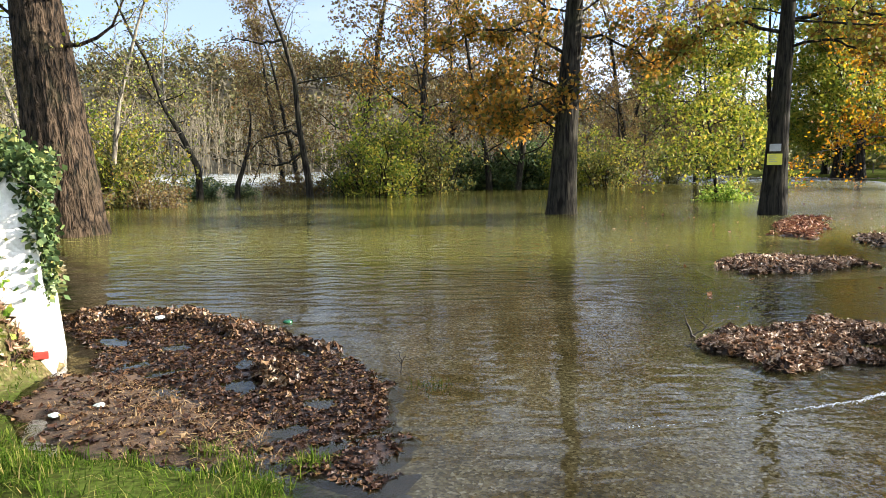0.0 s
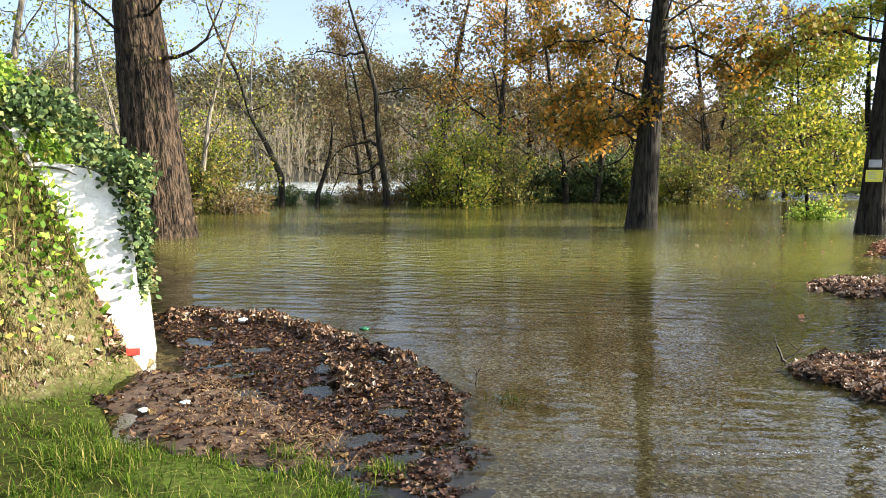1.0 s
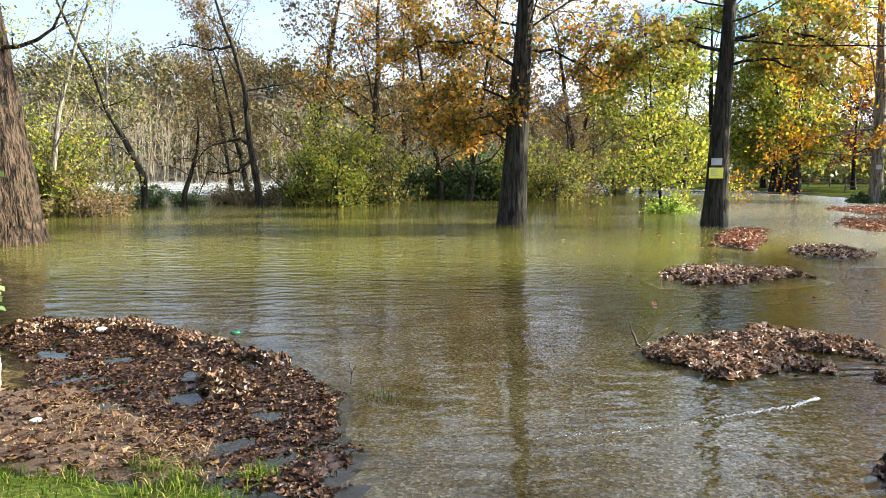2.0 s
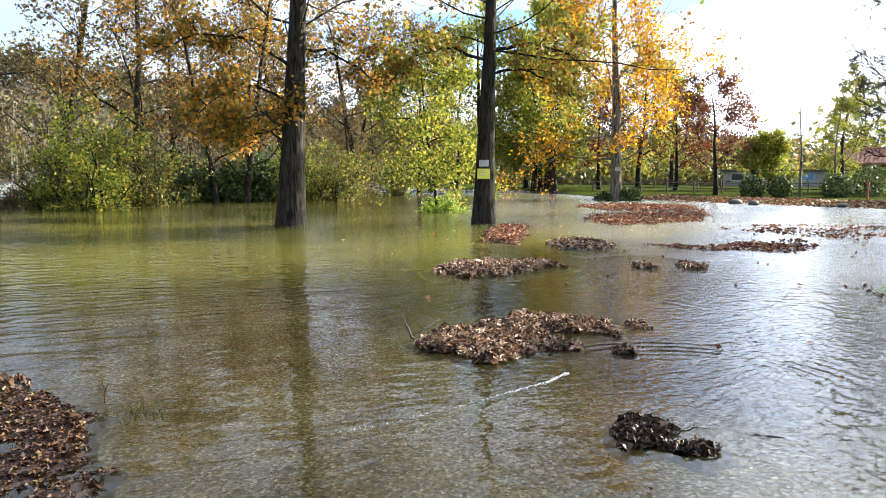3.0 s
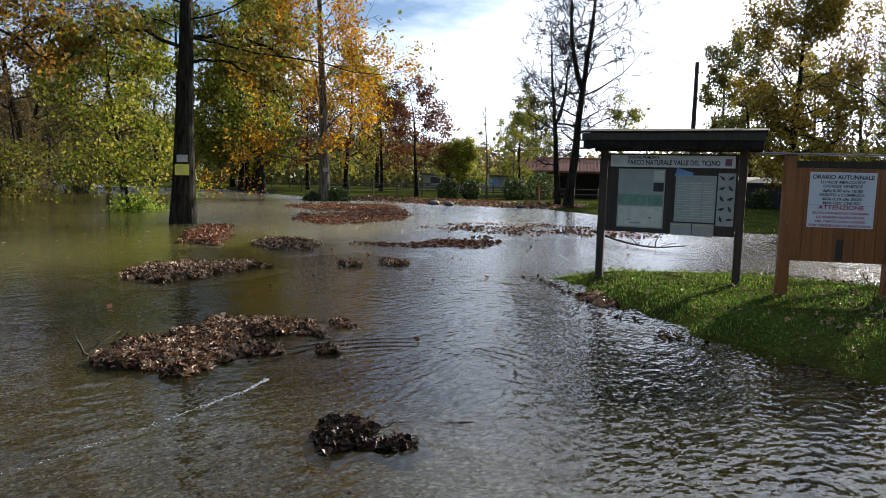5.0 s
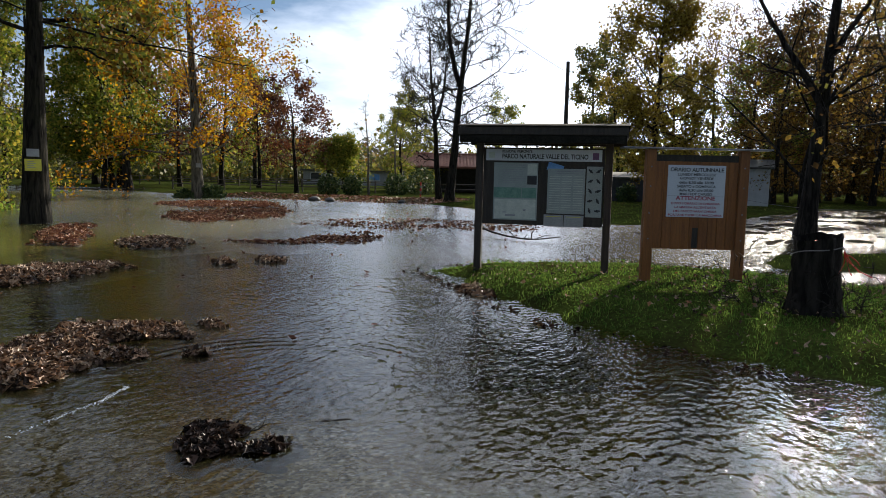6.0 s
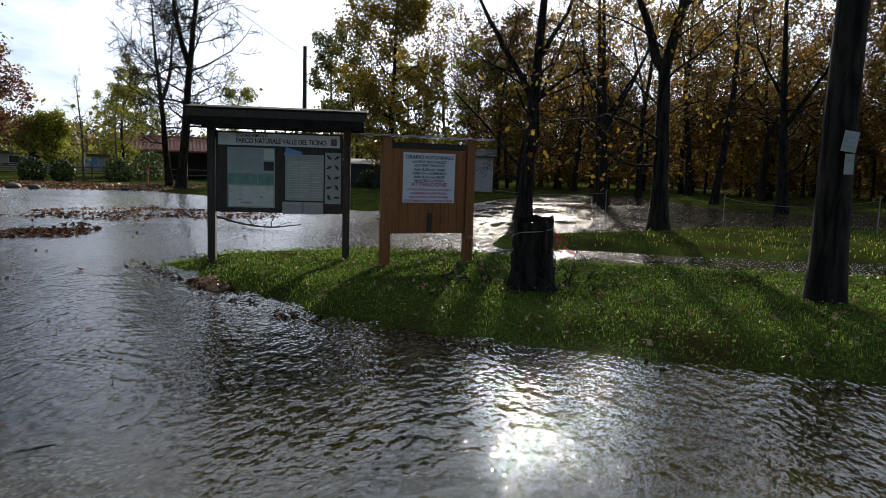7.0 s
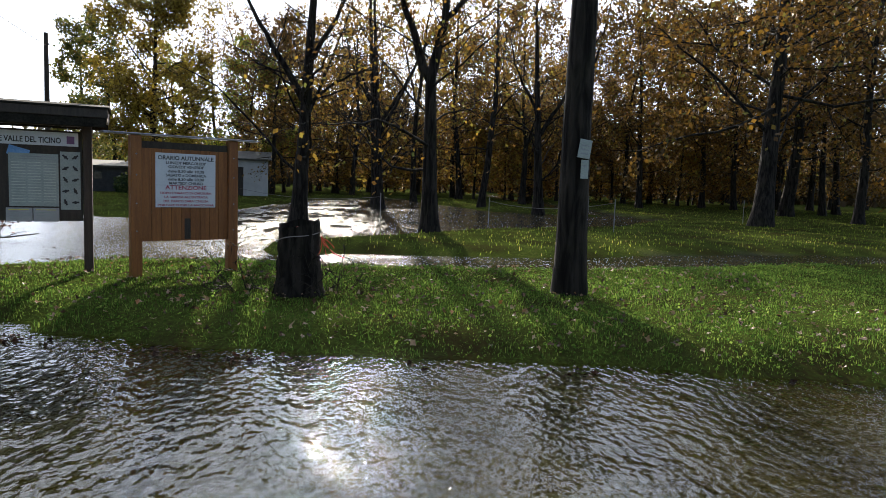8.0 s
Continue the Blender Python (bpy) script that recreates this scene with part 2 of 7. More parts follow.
M_WALLGREY = surface("grey_render", (0.45, 0.45, 0.44), (0.62, 0.62, 0.6), 2, 0.9, 0.1)
M_DARKWALL = surface("dark_boards", (0.03, 0.032, 0.034), (0.07, 0.075, 0.08), 4, 0.8, 0.1)
M_ROCK = surface("river_stone", (0.03, 0.03, 0.028), (0.1, 0.096, 0.09), 7, 0.7, 0.4)
M_REDPAINT = surface("red_paint", (0.5, 0.03, 0.02), (0.65, 0.06, 0.04), 9, 0.6, 0.05)
M_TAPE = surface("barrier_tape", (0.14, 0.13, 0.125), (0.26, 0.24, 0.235), 9, 0.4, 0.0)
M_CUTWOOD = surface("cut_wood", (0.015, 0.011, 0.008), (0.05, 0.037, 0.025), 14, 0.8, 0.3)
M_GREENGLASS = surface("green_plastic", (0.004, 0.05, 0.02), (0.01, 0.09, 0.035), 5, 0.25, 0.0)
M_FENCE = surface("fence_wood", (0.05, 0.04, 0.03), (0.15, 0.125, 0.1), 6, 0.85, 0.2, (4, 4, 1))
M_GLASSDARK = surface("dark_glazing", (0.02, 0.025, 0.03), (0.05, 0.06, 0.07), 3, 0.15, 0.0)


# ---- small mesh tools ----
def mesh_from(name, verts, faces, mats, smooth=False):
    me = bpy.data.meshes.new(name)
    me.from_pydata(verts, [], faces)
    for m in mats if isinstance(mats, (list, tuple)) else [mats]:
        me.materials.append(m)
    if smooth:
        me.polygons.foreach_set("use_smooth", [True] * len(me.polygons))
    me.update()
    return me


def put_mesh(name, me, parent=None, m=None, label=""):
    ob = new(name, me)
    if parent:
        ob.parent = parent
    if m is not None:
        ob.matrix_basis = m
    return tagged(ob, label)


def part(name, bm, material, parent, label="", m=None, smooth=False):
    """One bmesh as one mesh object under a thing or part."""
    me = bpy.data.meshes.new(name)
    bm.to_mesh(me)
    bm.free()
    me.materials.append(material)
    if smooth:
        me.polygons.foreach_set("use_smooth", [True] * len(me.polygons))
    return put_mesh(name, me, parent, m, label)


def box(x0, y0, z0, x1, y1, z1, bevel=0.006):
    bm = bmesh.new()
    bmesh.ops.create_cube(bm, size=1)
    bmesh.ops.scale(bm, vec=(x1 - x0, y1 - y0, z1 - z0), verts=bm.verts)
    bmesh.ops.translate(bm, vec=((x0 + x1) / 2, (y0 + y1) / 2, (z0 + z1) / 2), verts=bm.verts)
    if bevel:
        bmesh.ops.bevel(bm, geom=bm.edges[:], offset=bevel, segments=1, affect="EDGES")
    return bm


def rod(p, q, r, sides=8, r2=None):
    bm = bmesh.new()
    p, q = Vector(p), Vector(q)
    d = q - p
    bmesh.ops.create_cone(bm, cap_ends=True, segments=sides, radius1=r, radius2=r if r2 is None else r2, depth=d.length)
    bmesh.ops.transform(bm, matrix=Matrix.Translation((p + q) / 2) @ d.to_track_quat("Z", "Y").to_matrix().to_4x4(), verts=bm.verts)
    return bm


def thing(name, m, label, category, group=""):
    e = new(name)
    e.matrix_basis = m
    e.empty_display_size = 0.1
    return tagged(e, label, category, group)


def writing(name, text, size, x, z, y, material, parent, width=0.0, left=False, spacing=1.0, bold=0.022):
    """Built-in lettering standing upright in the x-z plane, facing -y."""
    cu = bpy.data.curves.new(name, "FONT")
    cu.body, cu.size, cu.align_x, cu.align_y, cu.extrude, cu.space_character, cu.offset = text, size, "LEFT" if left else "CENTER", "CENTER", 0.0008, spacing, size * bold
    tmp = new(name + "_source", cu)
    bpy.context.view_layer.update()
    me = bpy.data.meshes.new_from_object(tmp.evaluated_get(bpy.context.evaluated_depsgraph_get()))
    bpy.data.objects.remove(tmp)
    me.name = name
    me.materials.clear()
    me.materials.append(material)
    s = 1.0
    if width and len(me.vertices):
        xs = [v.co.x for v in me.vertices]
        s = width / max(1e-6, max(xs) - min(xs))
    me.transform(Matrix.Translation((x, y, z)) @ Matrix.Rotation(radians(90), 4, "X") @ Matrix.Diagonal((s, 1, 1, 1)))
    return put_mesh(name, me, parent)


# ---- lie of the land ----
def seg_dist(px, py, poly):
    """Distance to a polygon's edge, positive inside, for arrays of points."""
    inside = np.zeros(px.shape, bool)
    best = np.full(px.shape, 1e9)
    for (x0, y0), (x1, y1) in zip(poly, poly[1:] + poly[:1]):
        dx, dy = x1 - x0, y1 - y0
        t = np.clip(((px - x0) * dx + (py - y0) * dy) / (dx * dx + dy * dy + 1e-12), 0, 1)
        best = np.minimum(best, np.hypot(px - x0 - t * dx, py - y0 - t * dy))
        cross = (y0 > py) != (y1 > py)
        with np.errstate(divide="ignore", invalid="ignore"):
            xi = (x1 - x0) * (py - y0) / (y1 - y0 + 1e-12) + x0
        inside ^= cross & (px < xi)
    return np.where(inside, best, -best)


def smooth01(v):
    v = np.clip(v, 0, 1)
    return v * v * (3 - 2 * v)


def wob(x, y, s, seed=0.0):
    return np.sin(x * s + 1.7 * np.sin(y * s * 0.7 + seed)) * np.cos(y * s * 1.13 + 1.3 * np.sin(x * s * 0.6 + seed * 2))


ISLAND = [(9.5, 6.95), (9.0, 5.95), (8.1, 5.0), (7.55, 3.9), (7.1, 3.2), (6.85, 2.5), (6.68, 1.5), (6.46, 0.3), (6.3, -1.07), (6.1, -2.4), (5.8, -4.0), (5.5, -8.0),
          (7.0, -16.0), (15.4, -11.4), (14.8, -8.7), (13.6, -5.7), (12.9, -3.3), (12.6, -1.2), (12.5, 0.8), (13.0, 2.2), (12.7, 4.1), (12.3, 5.1), (11.1, 6.35), (10.2, 6.8)]
MEADOW = [(13.3, 2.6), (14.0, 0.85), (14.2, -1.3), (14.1, -3.5), (15.2, -6.3), (16.5, -9.6), (16.8, -12.5), (10.0, -22.0), (40.0, -200.0), (400.0, -200.0), (400.0, -20.0), (60.0, -12.5),
          (33.5, -12.3), (27.2, -8.1), (23.4, -2.2), (19.5, 1.25), (17.2, 3.5), (15.0, 3.4)]
SHORE = [(32.0, 24.8), (28.4, 17.7), (26.0, 13.0), (23.0, 8.4), (26.5, 6.3), (29.4, 6.1), (48.0, 4.8), (57.0, -0.7), (37.7, -5.0), (36.8, -9.5), (34.5, -11.9), (60.0, -12.2), (400.0, -20.0),
         (400.0, 400.0), (60.0, 160.0), (26.0, 80.0), (29.0, 62.0), (33.0, 56.0), (29.0, 48.0), (27.8, 39.5), (29.5, 32.0), (31.0, 27.0)]
BANK = [(-0.2, 3.0), (-0.55, 3.5), (-0.95, 3.75), (-1.7, 3.95), (-2.3, 4.05), (-2.75, 4.6), (-3.05, 5.3), (-3.6, 6.6), (-4.8, 9.0), (-7.5, 13.0), (-12.0, 18.0), (-19.0, 24.0), (-40.0, 30.0), (-400.0, 60.0), (-400.0, -200.0),
        (30.0, -200.0), (3.0, -30.0), (0.2, -8.0), (-0.2, 0.0)]
SLOPE = [(-3.12, 5.42), (-3.4, 4.3), (-4.2, 3.0), (-5.0, 0.0), (-6.0, -6.0), (-20.0, -40.0), (-400.0, -60.0), (-400.0, 60.0), (-40.0, 26.0), (-7.0, 12.0), (-4.3, 7.4)]


def land(x, y):
    """Height of the ground and how grassy it is, for arrays of points."""
    x, y = np.asarray(x, float), np.asarray(y, float)
    deep = smooth01((y - 7.5 - 0.12 * np.maximum(x, 0)) / 14) * smooth01((26 - x + 0.2 * y) / 14)
    z = -0.055 - 0.012 * wob(x, y, 0.9) - 0.7 * deep
    z = np.maximum(z, -0.075 - 0.7 * deep)
    # flooded strip before the island: slightly deeper, its shade painted in as dark turf
    shaded_verge = smooth01((3.0 - y) / 2.5) * smooth01((x - 2.4) / 2.2) * smooth01((y + 14) / 4)
    z = z - 0.025 * shaded_verge
    right = (x - 9.7) * 0.772 - (y - 9.1) * 0.635
    shelf = smooth01((right + 0.04) / 0.08) * smooth01((x + y - 17) / 6) * smooth01((60 - x - y) / 6)
    z = np.where(z > -0.3, z + 0.04 * shelf, z + 0.25 * shelf)
    flats = smooth01((x - 13) / 3) * smooth01((44 - x) / 4) * smooth01((8 - y) / 4) * smooth01((y + 16) / 3)
    z = z + flats * (0.03 * wob(x, y, 1.1, 3.0) + 0.035 * wob(x, y, 3.1, 1.0) + 0.025 * wob(x, y, 7.7, 2.0))
    d = seg_dist(x, y, ISLAND) + 0.11 * wob(x, y, 2.6) + 0.06 * wob(x, y, 7.0) + 0.025 * wob(x, y, 19.0)
    grass = np.maximum(smooth01((d + 0.02) / 0.12), 0.2 * shaded_verge)
    z = np.maximum(z, np.where(d > -0.3, -0.05 + 0.21 * smooth01((d + 0.12) / 1.1), -9))
    d2 = seg_dist(x, y, MEADOW) - 0.5 + 0.15 * wob(x, y, 1.2)
    grass = np.maximum(grass, smooth01((d2 + 0.02) / 0.3))
    z = np.maximum(z, np.where(d2 > -0.3, -0.05 + 0.2 * smooth01((d2 + 0.2) / 1.6), -9))
    d3 = seg_dist(x, y, SHORE) + 0.3 * wob(x, y, 0.8)
    grass = np.maximum(grass, smooth01((d3 + 0.1) / 0.6))
    z = np.maximum(z, np.where(d3 > -1, -0.05 + 0.2 * smooth01((d3 + 0.3) / 3.0), -9))
    d4 = seg_dist(x, y, BANK) + 0.05 * wob(x, y, 3.7)
    grass = np.maximum(grass, smooth01((d4 + 0.02) / 0.15))
    z = np.maximum(z, np.where(d4 > -0.3, -0.05 + 0.11 * smooth01((d4 + 0.15) / 0.9), -9))
    d5 = seg_dist(x, y, SLOPE)
    z = z + np.where(d5 > 0, 2.75 * smooth01(d5 / 1.75) ** 0.65 + 0.05 * wob(x, y, 2.3) * smooth01(d5 / 1.0), 0)
    grass = np.where(d5 > 0, np.minimum(grass, 0.7 + 0.3 * smooth01((z - 0.8) / 0.6)), grass)
    return z, grass


def axis(stops):
    out = [stops[0][0]]
    for (a, _), (b, s) in zip(stops, stops[1:]):
        k = max(1, int(round((b - a) / s)))
        out += [a + (b - a) * (i + 1) / k for i in range(k)]
    return np.array(out)


def sheet(name, xs, ys, zfun, material):
    X, Y = np.meshgrid(xs, ys)
    Z = zfun(X, Y)
    nx, ny = len(xs), len(ys)
    v = np.stack([X.ravel(), Y.ravel(), Z.ravel()], 1)
    i = np.arange(nx * ny).reshape(ny, nx)
    f = np.stack([i[:-1, :-1].ravel(), i[:-1, 1:].ravel(), i[1:, 1:].ravel(), i[1:, :-1].ravel()], 1)
    me = mesh_from(name, v.tolist(), f.tolist(), material, True)
    return me, X.ravel(), Y.ravel(), Z.ravel()


def ground_material():
    """Gravelly asphalt, turning to turf where the sheet's grass value is high."""
    m, n, l, out = nodes_of("ground")
    at = n.new("ShaderNodeAttribute")
    at.attribute_name = "grass"
    tc = n.new("ShaderNodeTexCoord")
    vor = n.new("ShaderNodeTexVoronoi")
    vor.inputs["Scale"].default_value = 54
    l.new(tc.outputs["Object"], vor.inputs["Vector"])
    vr = ramp_node(n, [(0.0, (0.1, 0.079, 0.047)), (0.4, (0.2, 0.157, 0.092)), (0.7, (0.28, 0.224, 0.13)), (0.92, (0.38, 0.315, 0.2)), (1.0, (0.56, 0.5, 0.38))])
    sep = n.new("ShaderNodeSeparateColor")
    l.new(vor.outputs["Color"], sep.inputs[0])
    l.new(sep.outputs[0], vr.inputs[0])
    big = n.new("ShaderNodeTexNoise")
    big.inputs["Scale"].default_value, big.inputs["Detail"].default_value = 1.1, 5
    l.new(tc.outputs["Object"], big.inputs["Vector"])
    br = ramp_node(n, [(0.35, (0.55, 0.5, 0.42)), (0.65, (1.0, 1.0, 1.0))])
    l.new(big.outputs["Fac"], br.inputs[0])
    mul = n.new("ShaderNodeMix")
    mul.data_type, mul.blend_type = "RGBA", "MULTIPLY"
    mul.inputs[0].default_value = 1.0
    l.new(vr.outputs[0], mul.inputs[6])
    l.new(br.outputs[0], mul.inputs[7])
    fine = n.new("ShaderNodeTexNoise")
    fine.inputs["Scale"].default_value, fine.inputs["Detail"].default_value = 24, 6
    l.new(tc.outputs["Object"], fine.inputs["Vector"])
    patch = n.new("ShaderNodeTexNoise")
    patch.inputs["Scale"].default_value, patch.inputs["Detail"].default_value = 0.7, 5
    l.new(tc.outputs["Object"], patch.inputs["Vector"])
    ad = n.new("ShaderNodeMath")
    ad.operation = "MULTIPLY"
    l.new(fine.outputs["Fac"], ad.inputs[0])
    l.new(patch.outputs["Fac"], ad.inputs[1])
    gr = ramp_node(n, [(0.12, (0.028, 0.022, 0.01)), (0.25, (0.035, 0.045, 0.011)), (0.36, (0.055, 0.078, 0.015)), (0.46, (0.1, 0.08, 0.032))])
    l.new(ad.outputs[0], gr.inputs[0])
    mx = n.new("ShaderNodeMix")
    mx.data_type = "RGBA"
    l.new(at.outputs["Fac"], mx.inputs[0])
    l.new(mul.outputs[2], mx.inputs[6])
    l.new(gr.outputs[0], mx.inputs[7])
    # darker, bluer bottom: asphalt tone with the backlit side's shade painted in
    road = n.new("ShaderNodeAttribute")
    road.attribute_name = "shaded_asphalt"
    tar_shade = n.new("ShaderNodeMix")
    tar_shade.data_type, tar_shade.blend_type = "RGBA", "MULTIPLY"
    tar_shade.inputs[7].default_value = (0.24, 0.27, 0.36, 1)
    l.new(road.outputs["Fac"], tar_shade.inputs[0])
    l.new(mul.outputs[2], tar_shade.inputs[6])
    l.new(tar_shade.outputs[2], mx.inputs[6])
    bs = n.new("ShaderNodeBsdfDiffuse")
    l.new(mx.outputs[2], bs.inputs[0])
    bp = n.new("ShaderNodeBump")
    bp.inputs["Strength"].default_value, bp.inputs["Distance"].default_value = 0.5, 0.02
    l.new(fine.outputs["Fac"], bp.inputs["Height"])
    l.new(bp.outputs[0], bs.inputs["Normal"])
    l.new(bs.outputs[0], out.inputs[0])
    return m


xs = axis([(-700, 1), (-120, 60), (-40, 8), (-14, 1.2), (-6, 0.3), (16, 0.16), (40, 0.8), (80, 3), (160, 10), (700, 60)])
ys = axis([(-700, 1), (-120, 60), (-30, 8), (-13, 1.0), (-2, 0.3), (9, 0.16), (20, 0.5), (50, 1.2), (90, 3), (160, 10), (800, 60)])
ground_me, gx, gy, gz = sheet("ground", xs, ys, lambda X, Y: land(X, Y)[0], ground_material())
ground_me.attributes.new("grass", "FLOAT", "POINT").data.foreach_set("value", land(gx, gy)[1].astype(np.float32))
# painted shade on the asphalt grows towards the right
ground_me.attributes.new("shaded_asphalt", "FLOAT", "POINT").data.foreach_set("value", smooth01((gx - 1.6 + 0.25 * (gy - 4)) / 2.6 + 0.25 * wob(gx, gy, 0.9, 4.0)).astype(np.float32))
ground = tagged(new("ground", ground_me), "wet gravelly asphalt and autumn turf under the flood", "ground", kind="structure")


def math_node(n, l, operation, a, b=0.0):
    """One sum of two sockets or numbers."""
    m = n.new("ShaderNodeMath")
    m.operation = operation
    for socket, value in zip(m.inputs, (a, b)):
        if isinstance(value, (int, float)):
            socket.default_value = value
        else:
            l.new(value, socket)
    return m.outputs[0]


# centre, radius, spread, wavelength, height of ring waves on the water
RINGS = [((3.9, 4.0), 1.15, 0.3, 0.15, 0.16), ((4.4, 6.4), 1.7, 0.2, 0.22, 0.1)]


def water_material():
    """Muddy flood water: gloss over silt that hides the bottom where it is deep."""
    m, n, l, out = nodes_of("flood_water")
    at = n.new("ShaderNodeAttribute")
    at.attribute_name = "murk"
    tc = n.new("ShaderNodeTexCoord")
    heights = []
    quick = n.new("ShaderNodeAttribute")
    quick.attribute_name = "fine"
    for scale, stretch, k, detail in ((1.3, (1.0, 1.6, 1), 0.4, 1.0), (4.2, (1.0, 1.7, 1), 0.34, 0.0), (9.0, (1.0, 1.8, 1), 0.3, 0.0), (17.0, (1.0, 1.6, 1), 0.13, 0.0)):
        mp = n.new("ShaderNodeMapping")
        mp.inputs["Scale"].default_value = stretch
        mp.inputs["Rotation"].default_value = (0, 0, radians(15 - 4 * scale))
        l.new(tc.outputs["Object"], mp.inputs[0])
        no = n.new("ShaderNodeTexNoise")
        no.inputs["Scale"].default_value, no.inputs["Detail"].default_value, no.inputs["Distortion"].default_value = scale, detail, 0.25
        l.new(mp.outputs[0], no.inputs["Vector"])
        wave = math_node(n, l, "MULTIPLY", no.outputs["Fac"], k)
        heights.append(math_node(n, l, "MULTIPLY", wave, quick.outputs["Fac"]) if scale > 8 else wave)
    swell = n.new("ShaderNodeTexNoise")
    swell.inputs["Scale"].default_value, swell.inputs["Detail"].default_value, swell.inputs["Distortion"].default_value = 2.4, 1.0, 0.6
    drift = n.new("ShaderNodeMapping")
    drift.inputs["Scale"].default_value = (0.55, 2.0, 1)
    l.new(tc.outputs["Object"], drift.inputs[0])
    l.new(drift.outputs[0], swell.inputs["Vector"])
    calm = math_node(n, l, "SUBTRACT", 1.0, quick.outputs["Fac"])
    heights.append(math_node(n, l, "MULTIPLY", math_node(n, l, "MULTIPLY", swell.outputs["Fac"], 1.1), calm))
    height = heights[0]
    for h in heights[1:]:
        height = math_node(n, l, "ADD", height, h)
    # rings spreading where the current meets the shallow road
    for centre, r0, width, length, k in RINGS:
        gap = n.new("ShaderNodeVectorMath")
        gap.operation = "DISTANCE"
        l.new(tc.outputs["Object"], gap.inputs[0])
        gap.inputs[1].default_value = (*centre, 0)
        off = math_node(n, l, "SUBTRACT", gap.outputs["Value"], r0)
        fade = math_node(n, l, "POWER", 2.718, math_node(n, l, "MULTIPLY", math_node(n, l, "MULTIPLY", off, off), -1 / width ** 2))
        wave = math_node(n, l, "SINE", math_node(n, l, "MULTIPLY", off, 2 * math.pi / length))
        patchy = n.new("ShaderNodeTexNoise")
        patchy.inputs["Scale"].default_value, patchy.inputs["Detail"].default_value = 0.8, 0
        l.new(tc.outputs["Object"], patchy.inputs["Vector"])
        part_way = math_node(n, l, "MULTIPLY", math_node(n, l, "MAXIMUM", math_node(n, l, "SUBTRACT", patchy.outputs["Fac"], 0.42), 0.0), 5 * k)
        height = math_node(n, l, "ADD", height, math_node(n, l, "MULTIPLY", math_node(n, l, "MULTIPLY", wave, fade), part_way))
    rip = n.new("ShaderNodeAttribute")
    rip.attribute_name = "ripple"
    bp = n.new("ShaderNodeBump")
    bp.inputs["Distance"].default_value = 0.05
    l.new(rip.outputs["Fac"], bp.inputs["Strength"])
    l.new(height, bp.inputs["Height"])
    fr = n.new("ShaderNodeFresnel")
    fr.inputs["IOR"].default_value = 1.33
    l.new(bp.outputs[0], fr.inputs["Normal"])
    gl = n.new("ShaderNodeBsdfGlossy")
    ru = n.new("ShaderNodeAttribute")
    ru.attribute_name = "chop"
    l.new(ru.outputs["Fac"], gl.inputs["Roughness"])
    l.new(bp.outputs[0], gl.inputs["Normal"])
    tr = n.new("ShaderNodeBsdfTransparent")
    tr.inputs[0].default_value = (0.93, 0.9, 0.8, 1)
    df = n.new("ShaderNodeBsdfDiffuse")
    foam = n.new("ShaderNodeTexNoise")
    foam.inputs["Scale"].default_value, foam.inputs["Detail"].default_value = 0.9, 8
    mpf = n.new("ShaderNodeMapping")
    mpf.inputs["Scale"].default_value = (0.5, 2.0, 1)
    l.new(tc.outputs["Object"], mpf.inputs[0])
    l.new(mpf.outputs[0], foam.inputs["Vector"])
    fa = n.new("ShaderNodeAttribute")
    fa.attribute_name = "rapids"
    fm = n.new("ShaderNodeMath")
    fm.operation = "MULTIPLY"
    frp = ramp_node(n, [(0.42, (0, 0, 0)), (0.62, (1, 1, 1))])
    l.new(foam.outputs["Fac"], frp.inputs[0])
    l.new(frp.outputs[0], fm.inputs[0])
    l.new(fa.outputs["Fac"], fm.inputs[1])
    mud = n.new("ShaderNodeMix")
    mud.data_type = "RGBA"
    mud.inputs[6].default_value = (0.105, 0.1, 0.024, 1)
    mud.inputs[7].default_value = (0.5, 0.55, 0.58, 1)
    l.new(fm.outputs[0], mud.inputs[0])
    l.new(mud.outputs[2], df.inputs[0])
    body = n.new("ShaderNodeMixShader")
    l.new(at.outputs["Fac"], body.inputs[0])
    l.new(tr.outputs[0], body.inputs[1])
    l.new(df.outputs[0], body.inputs[2])
    mx = n.new("ShaderNodeMixShader")
    inv = n.new("ShaderNodeMath")
    inv.operation = "MULTIPLY_ADD"
    inv.inputs[1].default_value, inv.inputs[2].default_value = -0.75, 1.0
    l.new(fm.outputs[0], inv.inputs[0])
    glo = n.new("ShaderNodeMath")
    glo.operation = "MULTIPLY"
    l.new(fr.outputs[0], glo.inputs[0])
    l.new(inv.outputs[0], glo.inputs[1])
    l.new(glo.outputs[0], mx.inputs[0])
    l.new(body.outputs[0], mx.inputs[1])
    l.new(gl.outputs[0], mx.inputs[2])
    l.new(mx.outputs[0], out.inputs[0])
    return m


wx = axis([(-700, 1), (-100, 60), (-30, 6), (-8, 1), (16, 0.4), (40, 1.0), (80, 3), (700, 60)])
wy = axis([(-700, 1), (-100, 60), (-14, 6), (20, 0.4), (50, 1.2), (100, 4), (800, 60)])
water_me, vx, vy, vz = sheet("water", wx, wy, lambda X, Y: 0 * X, water_material())
depth = np.maximum(0, -land(vx, vy)[0])
murk = 1 - np.exp(-(depth / 0.2) ** 2)
ripple = 0.14 + 0.3 * smooth01((vx - 12) / 2.5) * smooth01((7 - vy) / 3) + 0.25 * smooth01((vx - 4) / 4) * smooth01((vy - 4) / 4) * smooth01((vx + 6 - 0.6 * vy) / 6)
